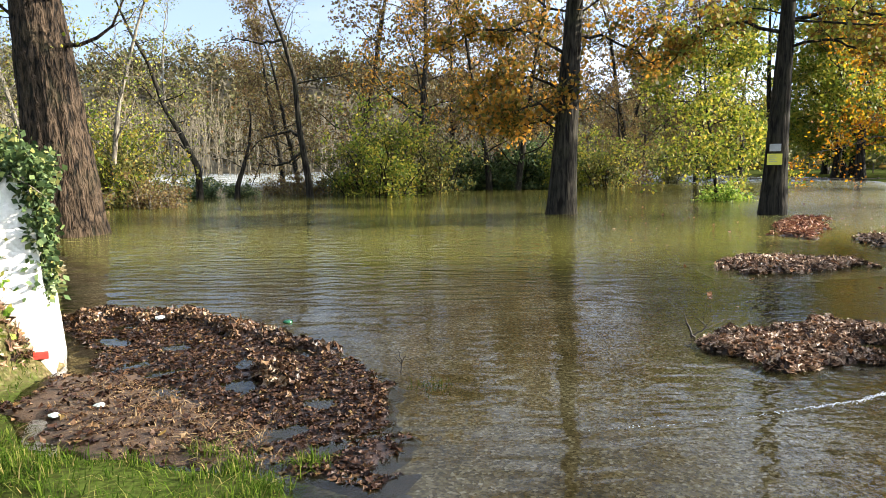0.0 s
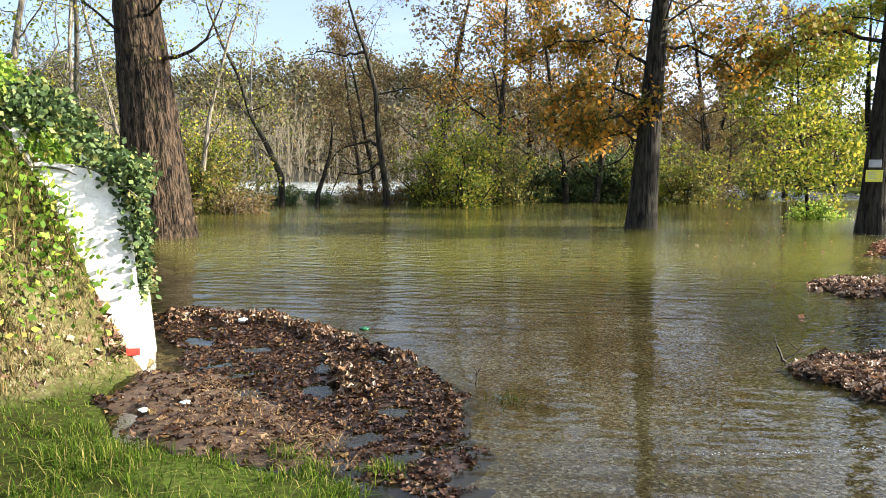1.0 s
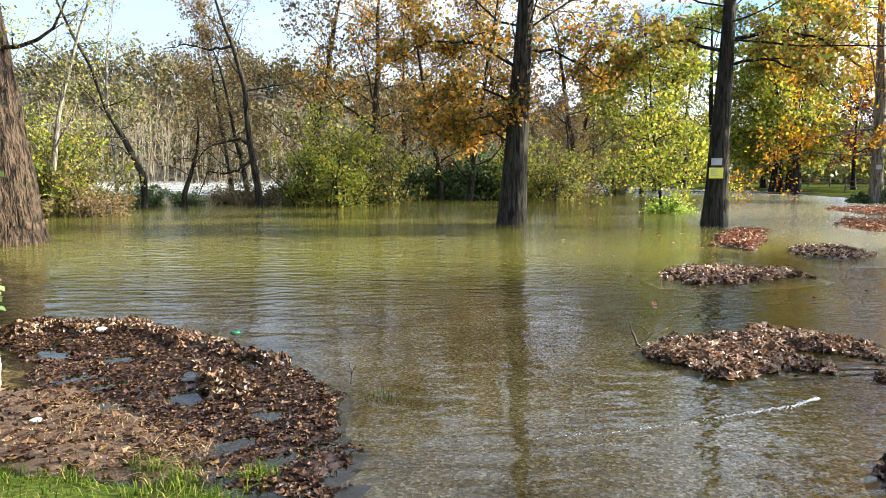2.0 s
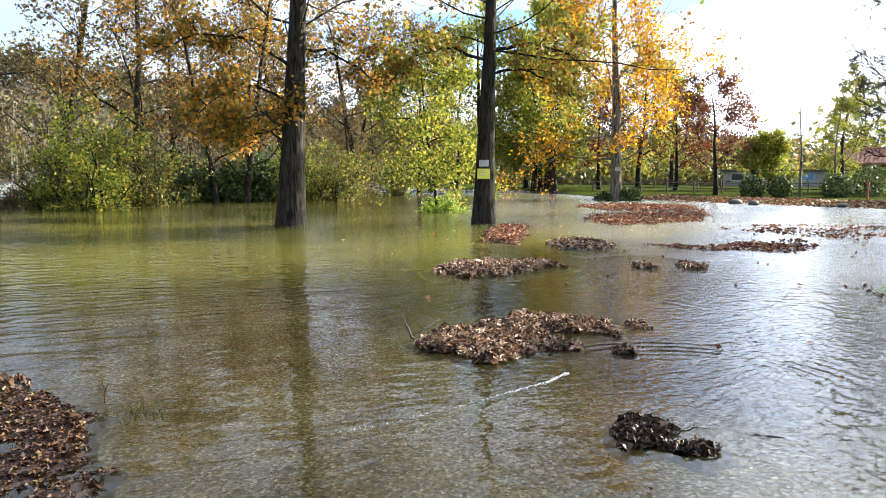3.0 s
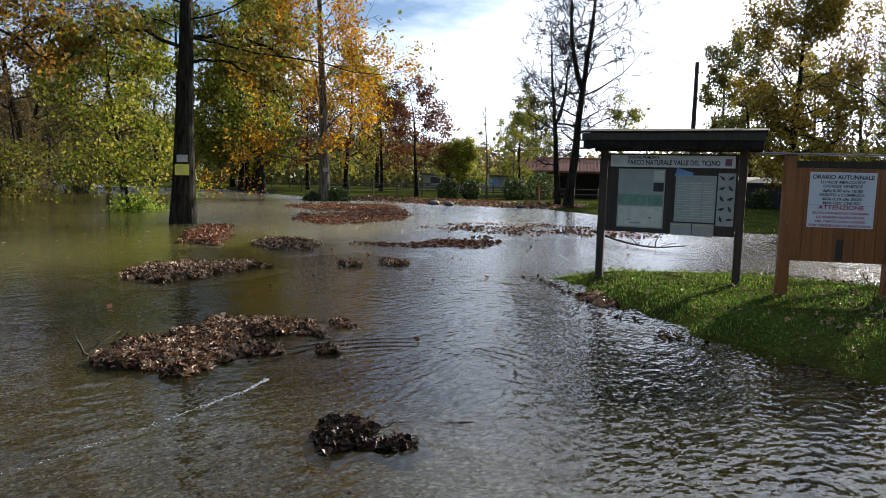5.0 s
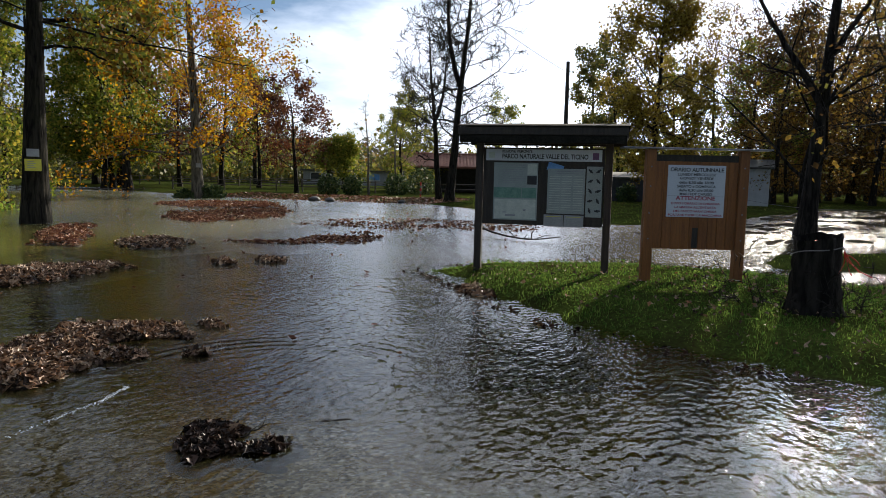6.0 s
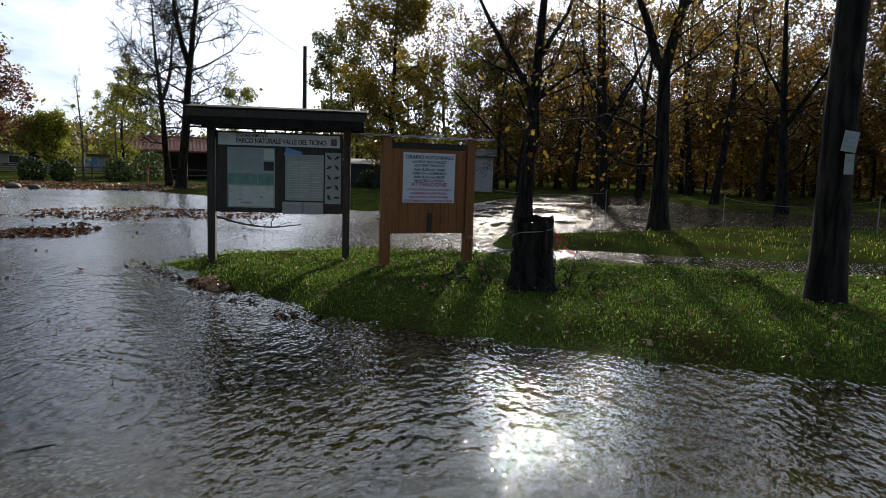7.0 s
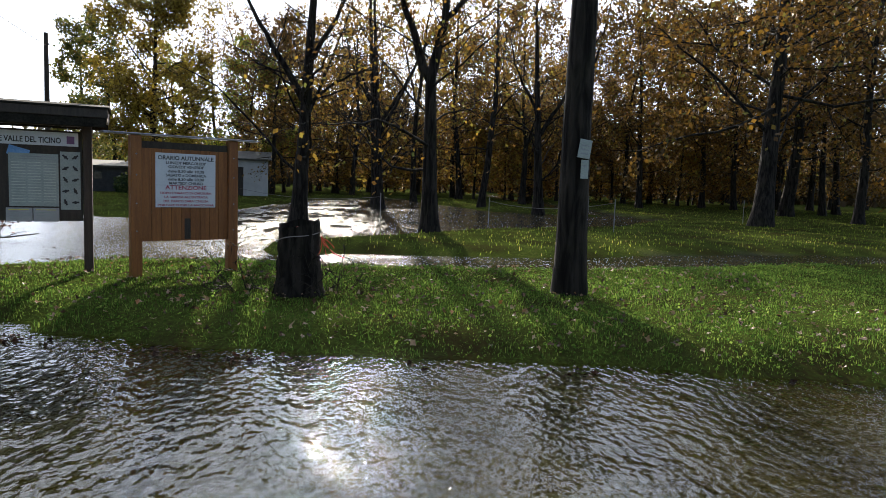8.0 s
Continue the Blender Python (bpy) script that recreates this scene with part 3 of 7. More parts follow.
ripple += 0.5 * smooth01((vx - 0.6) / 4.0) * smooth01((9 - vy) / 6) + 0.3 * smooth01((vy - 5) / 5) * smooth01((8 - vx) / 5) + 0.06 * smooth01((vy - 7) / 8) + 0.4 * smooth01((vy - 40) / 10)
chop = 0.012 + 0.2 * smooth01((vx - 5) / 6) * smooth01((vy - 4) / 4) * smooth01((vx + 8 - 0.6 * vy) / 6) + 0.18 * smooth01((vx - 12) / 2) * smooth01((7 - vy) / 3) * smooth01((vy - 2) / 3) + 0.1 * smooth01((vx - 12) / 2) * smooth01((5 - vy) / 3)
rapids = smooth01((vy - 44) / 8) * smooth01((40 - vx) / 20)
fine = 0.12 + 0.88 * smooth01((vx - 0.3 - 0.1 * np.maximum(vy - 6, 0)) / 3.5)
for key, value in (("fine", fine), ("murk", murk), ("ripple", ripple), ("chop", chop), ("rapids", rapids)):
    water_me.attributes.new(key, "FLOAT", "POINT").data.foreach_set("value", value.astype(np.float32))
water = tagged(new("water", water_me), "muddy brown flood water with small ripples", "water", kind="structure")


# ---- trees ----
def tube(V, F, path, radii, sides):
    base = len(V)
    n = len(path)
    side = None
    for i, (p, r) in enumerate(zip(path, radii)):
        d = (path[min(i + 1, n - 1)] - path[max(i - 1, 0)]).normalized()
        if side is None:
            side = d.orthogonal().normalized()
        else:
            side = (side - d * side.dot(d)).normalized()
        up = d.cross(side)
        for k in range(sides):
            a = 2 * math.pi * k / sides
            V.append(p + side * (r * math.cos(a)) + up * (r * math.sin(a)))
    for i in range(n - 1):
        for k in range(sides):
            a, b = base + i * sides + k, base + i * sides + (k + 1) % sides
            F.append((a, b, b + sides, a + sides))
    F.append(tuple(range(base + (n - 1) * sides, base + n * sides)))


def bend(rng, start, direction, length, steps, wander, lift):
    path, d = [start.copy()], direction.normalized()
    for _ in range(steps):
        d = (d + Vector((rng.gauss(0, wander), rng.gauss(0, wander), rng.gauss(0, wander) + lift))).normalized()
        path.append(path[-1] + d * (length / steps))
    return path


def along(path, s):
    k = s * (len(path) - 1)
    i = min(int(k), len(path) - 2)
    return path[i].lerp(path[i + 1], k - i), (path[i + 1] - path[i]).normalized()


def leaf_cards(name, anchors, size, rng_seed, material, spread=0.18, jitter=0.35, flat=0.0, simple=False):
    """Many small pointed leaves round the given points."""
    g = np.random.RandomState(rng_seed)
    P = np.asarray(anchors, float)
    n = len(P)
    P = P + g.normal(0, spread, (n, 3))
    a = g.normal(0, 1, (n, 3))
    a[:, 2] -= 0.35
    a /= np.linalg.norm(a, axis=1)[:, None]
    b = g.normal(0, 1, (n, 3))
    if flat:
        b[:, 2] *= 1 - flat
        a[:, 2] *= 1 - flat
    b -= a * (a * b).sum(1)[:, None]
    b /= np.linalg.norm(b, axis=1)[:, None] + 1e-9
    s = (size * (1 + jitter * g.uniform(-1, 1, n)))[:, None]
    if simple:
        V = np.stack([P - a * s * 0.5, P + a * s * 0.35 + b * s * 0.5, P + a * s * 0.45 - b * s * 0.45], 1).reshape(-1, 3)
        return mesh_from(name, V.tolist(), np.arange(3 * n).reshape(n, 3).tolist(), material)
    V = np.stack([P, P + a * s * 0.45 + b * s * 0.36, P + a * s, P + a * s * 0.5 - b * s * 0.36], 1).reshape(-1, 3)
    F = np.arange(4 * n).reshape(n, 4)
    return mesh_from(name, V.tolist(), F.tolist(), material)


def curled_leaves(name, anchors, size, rng_seed, material, flat=0.35):
    """Fallen leaves: cupped, tilted, each with its own curl."""
    g = np.random.RandomState(rng_seed)
    P = np.asarray(anchors, float)
    n = len(P)
    a = g.normal(0, 1, (n, 3))
    a[:, 2] *= 1 - flat
    a /= np.linalg.norm(a, axis=1)[:, None]
    b = g.normal(0, 1, (n, 3))
    b[:, 2] *= 1 - flat
    b -= a * (a * b).sum(1)[:, None]
    b /= np.linalg.norm(b, axis=1)[:, None] + 1e-9
    c = np.cross(a, b)
    c *= np.where(c[:, 2:] < 0, -1, 1)
    s = (size * g.uniform(0.5, 1.35, n))[:, None]
    cup = s * g.uniform(-0.15, 0.5, n)[:, None]
    w = g.uniform(0.25, 0.45, n)[:, None] * s
    V = np.stack([P - a * s * 0.5 + c * cup * 0.6, P + b * w + c * cup, P + a * s * 0.5 + c * cup * g.uniform(0.2, 1.2, n)[:, None], P - b * w + c * cup * g.uniform(0.3, 1.2, n)[:, None], P], 1).reshape(-1, 3)
    o = 5 * np.arange(n)[:, None]
    F = np.concatenate([o + np.array(t) for t in ((0, 1, 4), (1, 2, 4), (2, 3, 4), (3, 0, 4))])
    return mesh_from(name, V.tolist(), F.tolist(), material)


def lobed_leaves(name, anchors, size, rng_seed, material, flat=0.35):
    """Fallen leaves seen close: lobed outline, crumpled round the midrib."""
    g = np.random.RandomState(rng_seed)
    P = np.asarray(anchors, float)
    n = len(P)
    a = g.normal(0, 1, (n, 3))
    a[:, 2] *= 1 - flat
    a /= np.linalg.norm(a, axis=1)[:, None]
    b = g.normal(0, 1, (n, 3))
    b[:, 2] *= 1 - flat
    b -= a * (a * b).sum(1)[:, None]
    b /= np.linalg.norm(b, axis=1)[:, None] + 1e-9
    c = np.cross(a, b)
    c *= np.where(c[:, 2:] < 0, -1, 1)
    s = (size * g.uniform(0.45, 1.4, n))[:, None]
    ring = []
    for k, r in enumerate((0.62, 0.3, 0.5, 0.26, 0.42, 0.26, 0.5, 0.3)):
        t = 2 * math.pi * k / 8
        rr = s * r * g.uniform(0.75, 1.25, n)[:, None]
        ring.append(P + a * rr * math.cos(t) + b * rr * math.sin(t) * 0.85 + c * s * (g.uniform(-0.1, 0.17, n)[:, None] + 0.1 * abs(math.sin(t))))
    V = np.stack(ring + [P], 1).reshape(-1, 3)
    o = 9 * np.arange(n)[:, None]
    F = np.concatenate([o + np.array((k, (k + 1) % 8, 8)) for k in range(8)])
    return mesh_from(name, V.tolist(), F.tolist(), material)


def tree_meshes(name, seed, height, radius, bark_mat, leaf_mat, lean=(0.0, 0.0), first=0.25, limbs=15, spread=0.42, rise=0.5, n2=6, n3=5, per_twig=10, leaf=0.11, fork=0.0, wander=0.05, droop=0.0,
                flare=0.45, leaf_from=0.0, bare_top=1.0, twig_r=0.006, bow=None, limb_r=0.36, path=None, extra=(), far=False, furrow=0.0, rounded=False):
    """Trunk with limbs, branches and twigs as one mesh, leaves as another."""
    rng = random.Random(seed)
    V, F, anchors = [], [], []
    steps = 14
    trunk, d = [Vector((0, 0, -0.4))], Vector((lean[0], lean[1], 1)).normalized()
    for i in range(steps):
        g = Vector((rng.gauss(0, wander), rng.gauss(0, wander), 0))
        if bow:
            g += Vector((bow[0], bow[1], 0)) * (1.0 / steps)
        d = (d + g).normalized()
        trunk.append(trunk[-1] + d * ((height + 0.4) / steps))
    if path:
        trunk = [Vector((path[0][0], path[0][1], -0.4))] + [Vector(p) for p in path]
    fine = []
    for i in range(3 * steps + 1):
        fine.append(along(trunk, i / (3 * steps))[0])
    rad = [max(0.012, radius * (1 - 0.93 * (i / (3 * steps)) ** 1.1) + radius * flare * math.exp(-max(0, fine[i].z) / (radius * 1.6 + 0.05))) for i in range(len(fine))]
    sides = 56 if furrow else 12 if radius > 0.15 and not far else 8
    tube(V, F, fine, rad, sides)
    if furrow:
        for i, p in enumerate(fine):
            for k in range(sides):
                a = 2 * math.pi * k / sides
                w = abs(math.sin(7 * a + 0.8 * math.sin(p.z * 1.1) + 0.3 * i)) + 0.7 * abs(math.sin(11.5 * a - 0.5 * p.z + 2)) + rng.gauss(0, 0.12)
                V[i * sides + k] = p + (V[i * sides + k] - p) * (1 - furrow * 0.6 + furrow * w)
    bole = mesh_from(name + "_bole", [tuple(v) for v in V], F, bark_mat, True)
    V, F = [], []
    az = rng.uniform(0, 6.28)
    stems = [(trunk, radius, height, limbs, first)]
    for pts, r in extra:
        arm = [Vector(p) for p in pts]
        arm = [along(arm, i / 12)[0] + Vector((rng.gauss(0, 0.03), rng.gauss(0, 0.03), rng.gauss(0, 0.03))) for i in range(13)]
        tube(V, F, arm, [max(0.012, r * (1 - 0.8 * i / 12)) for i in range(13)], 7)
        stems.append((arm, r * 0.8, height * 0.2, 6, 0.3))
    if fork:
        p, dd = along(trunk, fork)
        side = Vector((math.cos(az), math.sin(az), 1.6))
        second = bend(rng, p, side, height * (1 - fork) * 0.95, 8, 0.08, 0.1)
        tube(V, F, second, [radius * 0.62 * (1 - 0.9 * i / 8) for i in range(9)], 9)
        stems.append((second, radius * 0.6, height * (1 - fork), limbs // 2, 0.15))
    for path, r0, hh, count, f0 in stems:
        for j in range(count):
            s = f0 + (0.98 - f0) * (j + rng.random() * 0.7) / count
            p, dd = along(path, s)
            az += 2.4 + rng.uniform(-0.5, 0.5)
            top = (s - f0) / (1 - f0)
            el = rise * (0.5 + 0.8 * top) + rng.uniform(-0.35, 0.4)
            dirn = Vector((math.cos(az), math.sin(az), math.tan(min(1.35, max(-0.6, el)))))
            length = spread * (height if hh == height else hh * 1.2) * ((0.62 + 0.4 * math.sin(math.pi * min(1.0, 0.12 + top))) if rounded else (1 - 0.62 * top)) * rng.uniform(0.65, 1.15)
            rl = max(0.02, r0 * (1 - 0.9 * s) * limb_r * rng.uniform(0.7, 1.2))
            limb = bend(rng, p, dirn, length, 7, 0.2, 0.06 - droop * (1 - top))
            tube(V, F, limb, [max(twig_r, rl * (1 - 0.85 * k / 7)) for k in range(8)], 4 if far else 6)
            for j2 in range(n2):
                s2 = 0.22 + 0.76 * (j2 + rng.random()) / n2
                q, qd = along(limb, s2)
                side = qd.cross(Vector((rng.gauss(0, 1), rng.gauss(0, 1), rng.gauss(0, 1)))).normalized()
                l2 = length * 0.42 * (1.15 - 0.6 * s2) * rng.uniform(0.6, 1.2)
                nb = 3 if far else 4
                br = bend(rng, q, qd * 0.7 + side, l2, nb, 0.22, 0.03 - droop * 0.6)
                rb = max(twig_r, rl * (1 - 0.8 * s2) * 0.45)
                tube(V, F, br, [max(twig_r, rb * (1 - 0.8 * k / nb)) for k in range(nb + 1)], 3 if far else 4)
                for j3 in range(n3):
                    s3 = 0.25 + 0.75 * (j3 + rng.random()) / n3
                    u, ud = along(br, min(1.0, s3))
                    side = ud.cross(Vector((rng.gauss(0, 1), rng.gauss(0, 1), rng.gauss(0, 1)))).normalized()
                    tw = bend(rng, u, ud * 0.8 + side, l2 * 0.4 * rng.uniform(0.5, 1.2), 2, 0.25, 0.0 - droop * 0.6)
                    if not far or rng.random() < 0.45:
                        tube(V, F, tw, [twig_r, twig_r * 0.75, twig_r * 0.4], 3)
                    if leaf_mat and s >= leaf_from and s <= bare_top + rng.uniform(-0.08, 0.08):
                        for _ in range(per_twig):
                            anchors.append(tuple(along(tw, rng.random())[0]))
    limbs_me = mesh_from(name + "_branches", [tuple(v) for v in V], F, bark_mat, True)
    leaves = leaf_cards(name + "_leaves", anchors * 2 if far else anchors, leaf * 0.8 if far else leaf, seed, leaf_mat, 0.28 if far else 0.2, simple=far) if anchors else None
    return bole, leaves, limbs_me


def plant_tree(name, at, meshes, label, category="tree", turn=0.0, scale=1.0, group=""):
    z = float(land(at[0], at[1])[0])
    e = thing(name, pose(at[0], at[1], z - 0.02, 0, 0, turn) @ Matrix.Diagonal((scale, scale, scale, 1)), label, category, group)
    put_mesh("trunk", meshes[0], e)
    if meshes[1]:
        put_mesh("crown", meshes[1], e)
    if len(meshes) > 2:
        put_mesh("branchwork", meshes[2], e)
    return e


def shrub_meshes(name, seed, height, width, bark_mat, leaf_mat, stems=14, per_twig=9, leaf=0.09, n2=7):
    rng = random.Random(seed)
    V, F, anchors = [], [], []
    for i in range(stems):
        a = rng.uniform(0, 6.28)
        p = Vector((math.cos(a), math.sin(a), 0)) * (0.1 * width * rng.random()) + Vector((0, 0, -0.3))
        out = rng.uniform(0.1, 1.0)
        st = bend(rng, p, Vector((math.cos(a) * out * width / height, math.sin(a) * out * width / height, 1)), height * rng.uniform(0.65, 1.05), 7, 0.12, 0.0)
        tube(V, F, st, [(0.05 if height > 2 else 0.008) * (1 - 0.85 * k / 7) for k in range(8)], 5)
        for j in range(n2):
            q, qd = along(st, 0.12 + 0.86 * (j + rng.random()) / n2)
            side = qd.cross(Vector((rng.gauss(0, 1), rng.gauss(0, 1), rng.gauss(0, 1)))).normalized()
            br = bend(rng, q, qd * 0.5 + side, height * 0.3 * rng.uniform(0.5, 1.1), 4, 0.2, 0.02)
            tube(V, F, br, [r * (1 if height > 2 else 0.4) for r in (0.014, 0.012, 0.009, 0.007, 0.004)], 4)
            for _ in range(4):
                u, ud = along(br, rng.uniform(0.2, 1))
                side = ud.cross(Vector((rng.gauss(0, 1), rng.gauss(0, 1), rng.gauss(0, 1)))).normalized()
                tw = bend(rng, u, ud + side, height * 0.1 * rng.uniform(0.6, 1.3), 2, 0.2, 0)
                tube(V, F, tw, [0.006, 0.005, 0.003], 3)
                for _ in range(per_twig):
                    anchors.append(tuple(along(tw, rng.random())[0]))
    wood = mesh_from(name + "_wood", [tuple(v) for v in V], F, bark_mat, True)
    return wood, (leaf_cards(name + "_leaves", anchors, leaf, seed, leaf_mat, 0.14) if leaf_mat else None)


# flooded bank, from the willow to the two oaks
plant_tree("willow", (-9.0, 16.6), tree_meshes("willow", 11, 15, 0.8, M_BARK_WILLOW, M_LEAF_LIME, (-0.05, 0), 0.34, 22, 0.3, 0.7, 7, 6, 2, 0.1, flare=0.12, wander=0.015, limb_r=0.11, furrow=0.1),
           "massive old willow with deeply furrowed brown bark standing in water")
SLIM = [(0, 0, 0), (-0.07, 0, 1.6), (-0.43, 0, 4.0), (-0.55, -0.1, 6.4), (-1.0, -0.2, 8.2), (-1.45, -0.3, 9.4), (-1.9, -0.4, 11.0), (-2.1, -0.4, 13.0)]
plant_tree("leaning_tree", (-6.43, 33.4), tree_meshes("slim", 23, 13, 0.2, M_BARK_OAK, M_LEAF_BROWN, first=0.45, limbs=9, spread=0.26, rise=0.45, n2=5, n3=4, per_twig=1, leaf=0.12, path=SLIM,
           extra=[([(-0.4, 0, 3.7), (-0.9, 0.3, 3.95), (-1.7, 0.5, 3.8), (-2.6, 0.4, 3.5), (-3.1, 0.2, 2.6)], 0.09), ([(-0.3, 0, 3.0), (-0.9, -0.2, 2.5), (-1.6, -0.1, 2.3), (-2.4, 0.1, 2.4), (-2.9, 0.2, 1.2)], 0.08), ([(-1.0, -0.2, 8.2), (-2.0, -0.2, 8.0), (-3.2, 0.1, 8.3), (-4.2, 0.2, 8.1)], 0.07)]),
           "slender dark leaning tree, nearly bare, standing in water")
ARCH = [(0, 0, 0), (0.1, 0, 1.4), (0.4, 0.1, 2.3), (0.7, 0.2, 3.4), (0.8, 0.3, 4.6), (0.7, 0.3, 5.6)]
plant_tree("arching_tree", (-10.1, 33.6), tree_meshes("arch", 31, 5.6, 0.17, M_BARK_OAK, M_LEAF_BROWN, first=0.4, limbs=9, spread=0.4, rise=0.1, n2=5, n3=4, per_twig=1, leaf=0.12, droop=0.04, path=ARCH),
           "low dark tree with arching bare branches over the water")
LEANING = [(0, 0, 0), (0, 0, 2.2), (-0.65, -0.2, 3.8), (-1.27, -0.5, 5.1), (-1.8, -0.7, 7.1), (-2.4, -1.0, 8.4), (-3.0, -1.1, 10.0), (-3.3, -1.2, 12.0)]
plant_tree("leaning_tree", (-11.65, 33.0), tree_meshes("left_lean", 37, 12, 0.19, M_BARK_OAK, M_LEAF_OLIVE, first=0.3, limbs=13, spread=0.3, rise=0.3, n2=5, n3=4, per_twig=2, leaf=0.13, path=LEANING),
           "dark tree leaning over the flood with few olive leaves")
plant_tree("thin_tree", (-15.5, 29.0), tree_meshes("thin", 41, 14, 0.14, M_BARK_GREY, M_LEAF_LIME, (0.03, 0), 0.2, 12, 0.25, 0.7, 5, 4, 4, 0.11), "thin young tree with yellow leaves low down")
plant_tree("thin_tree", (-18.5, 34.0), tree_meshes("thin_b", 43, 15, 0.16, M_BARK_GREY, M_LEAF_OLIVE, (-0.05, 0), 0.2, 12, 0.28, 0.7, 5, 4, 3, 0.12), "thin bare tree with some olive leaves")
plant_tree("thin_tree", (-16.0, 24.0), tree_meshes("thin_c", 44, 13, 0.12, M_BARK_GREY, M_LEAF_OLIVE, (-0.08, 0), 0.2, 12, 0.28, 0.7, 5, 4, 2, 0.11), "thin bare tree behind the bank")
THIN_D = tree_meshes("thin_d", 45, 13, 0.13, M_BARK_GREY, M_LEAF_LIME, (0.06, 0), 0.15, 16, 0.32, 0.6, 6, 5, 2, 0.1)
for at, turn, sc in (((-13.4, 27.5), 0, 1.0), ((-17.8, 30.0), 120, 1.1), ((-21.0, 27.0), 200, 1.0), ((-14.8, 38.0), 70, 0.95), ((-24.0, 33.0), 300, 1.1), ((-13.6, 17.0), 40, 1.0), ((-16.2, 19.5), 150, 1.1), ((-14.6, 21.5), 260, 1.0), ((-19.0, 20.0), 10, 1.05)):
    plant_tree("thin_tree", at, THIN_D, "thin tangled tree with a few yellow leaves", "tree", turn, sc)
SHRUB_YG = shrub_meshes("shrub_yellow", 51, 5.8, 4.6, M_BARK_OAK, M_LEAF_LIME, 26, 12, 0.15)
SHRUB_OL = shrub_meshes("shrub_olive", 52, 5.0, 3.6, M_BARK_OAK, M_LEAF_OLIVE, 18, 11, 0.15, 6)
SHRUB_DK = shrub_meshes("shrub_dark", 53, 4.0, 3.2, M_BARK_OAK, M_LEAF_IVY, 22, 14, 0.19)
SHRUB_BR = shrub_meshes("shrub_brown", 54, 2.6, 2.2, M_BARK_GREY, M_LEAF_BROWN, 18, 6, 0.13)
for at, me, turn, sc, lab in [((-2.9, 34.5), SHRUB_YG, 0, 0.95, "yellow-green bush standing in the flood"), ((-0.3, 37.5), SHRUB_OL, 80, 1.0, "olive bush at the flooded bank"), ((1.5, 41.5), SHRUB_DK, 20, 0.9, "dark evergreen bush at the flooded bank"),
                              ((5.0, 42.0), SHRUB_DK, 140, 1.0, "dark evergreen bush at the flooded bank"), ((7.6, 41.0), SHRUB_YG, 60, 0.75, "yellow-green bush at the flooded bank"),
                              ((9.4, 40.5), SHRUB_OL, 200, 0.85, "olive bush at the flooded bank"), ((-12.2, 34.6), SHRUB_DK, 250, 0.5, "ivy thicket round a leaning trunk"), ((-10.5, 35.6), SHRUB_DK, 50, 0.4, "ivy thicket round an arching trunk"),
                              ((-12.6, 28.2), SHRUB_OL, 30, 0.85, "olive thicket at the water's edge"), ((-11.2, 26.6), SHRUB_BR, 40, 0.85, "brown and green brambles at the water's edge"), ((-14.2, 29.6), SHRUB_YG, 15, 0.85, "thicket with yellow leaves by the willow"), ((-15.0, 30.0), SHRUB_BR, 0, 1.0, "brown and green thicket at the water's edge"), ((-17.5, 27.0), SHRUB_OL, 100, 0.75, "olive thicket on the bank"), ((-13.0, 24.0), SHRUB_BR, 60, 0.8, "reddish-brown bramble thicket at the water's edge"),
                              ((-19.0, 30.5), SHRUB_YG, 200, 0.7, "yellow-green thicket on the bank"), ((-7.4, 36.5), SHRUB_BR, 10, 0.9, "brown twiggy bush in the flood"), ((-4.5, 36.8), SHRUB_OL, 33, 0.8, "olive bush in the flood"),
                              ((-0.5, 42.5), SHRUB_DK, 10, 0.7, "dark evergreen bush at the flooded bank"), ((2.6, 43.5), SHRUB_DK, 95, 0.75, "dark evergreen bush at the flooded bank"), ((3.8, 41.4), SHRUB_DK, 300, 0.6, "low dark evergreen bush at the flooded bank"), ((6.6, 44.0), SHRUB_DK, 210, 0.8, "dark evergreen bush at the flooded bank"),
                              ((8.8, 43.6), SHRUB_DK, 33, 0.7, "dark evergreen bush at the flooded bank"), ((-6.0, 40.0), SHRUB_DK, 180, 0.5, "low dark evergreen bush at the flooded bank"), ((12.5, 46.0), SHRUB_BR, 75, 1.0, "brown twiggy bush at the flooded bank"), ((15.5, 48.0), SHRUB_OL, 260, 0.6, "olive bush at the flooded bank"), ((-9.0, 38.0), SHRUB_BR, 120, 0.8, "brown twiggy bush in the flood")]:
    plant_tree("bush", at, me, lab, "bush", turn, sc, "bushes along the flooded bank")
TALL_BR = tree_meshes("tall_brown", 61, 17, 0.26, M_BARK_OAK, M_LEAF_BROWN, (-0.06, 0), 0.16, 24, 0.38, 0.4, 6, 5, 4, 0.22, far=True)
TALL_OR = tree_meshes("tall_orange", 62, 17, 0.28, M_BARK_OAK, M_LEAF_OAK, (0.04, 0), 0.2, 24, 0.36, 0.4, 7, 6, 6, 0.17)
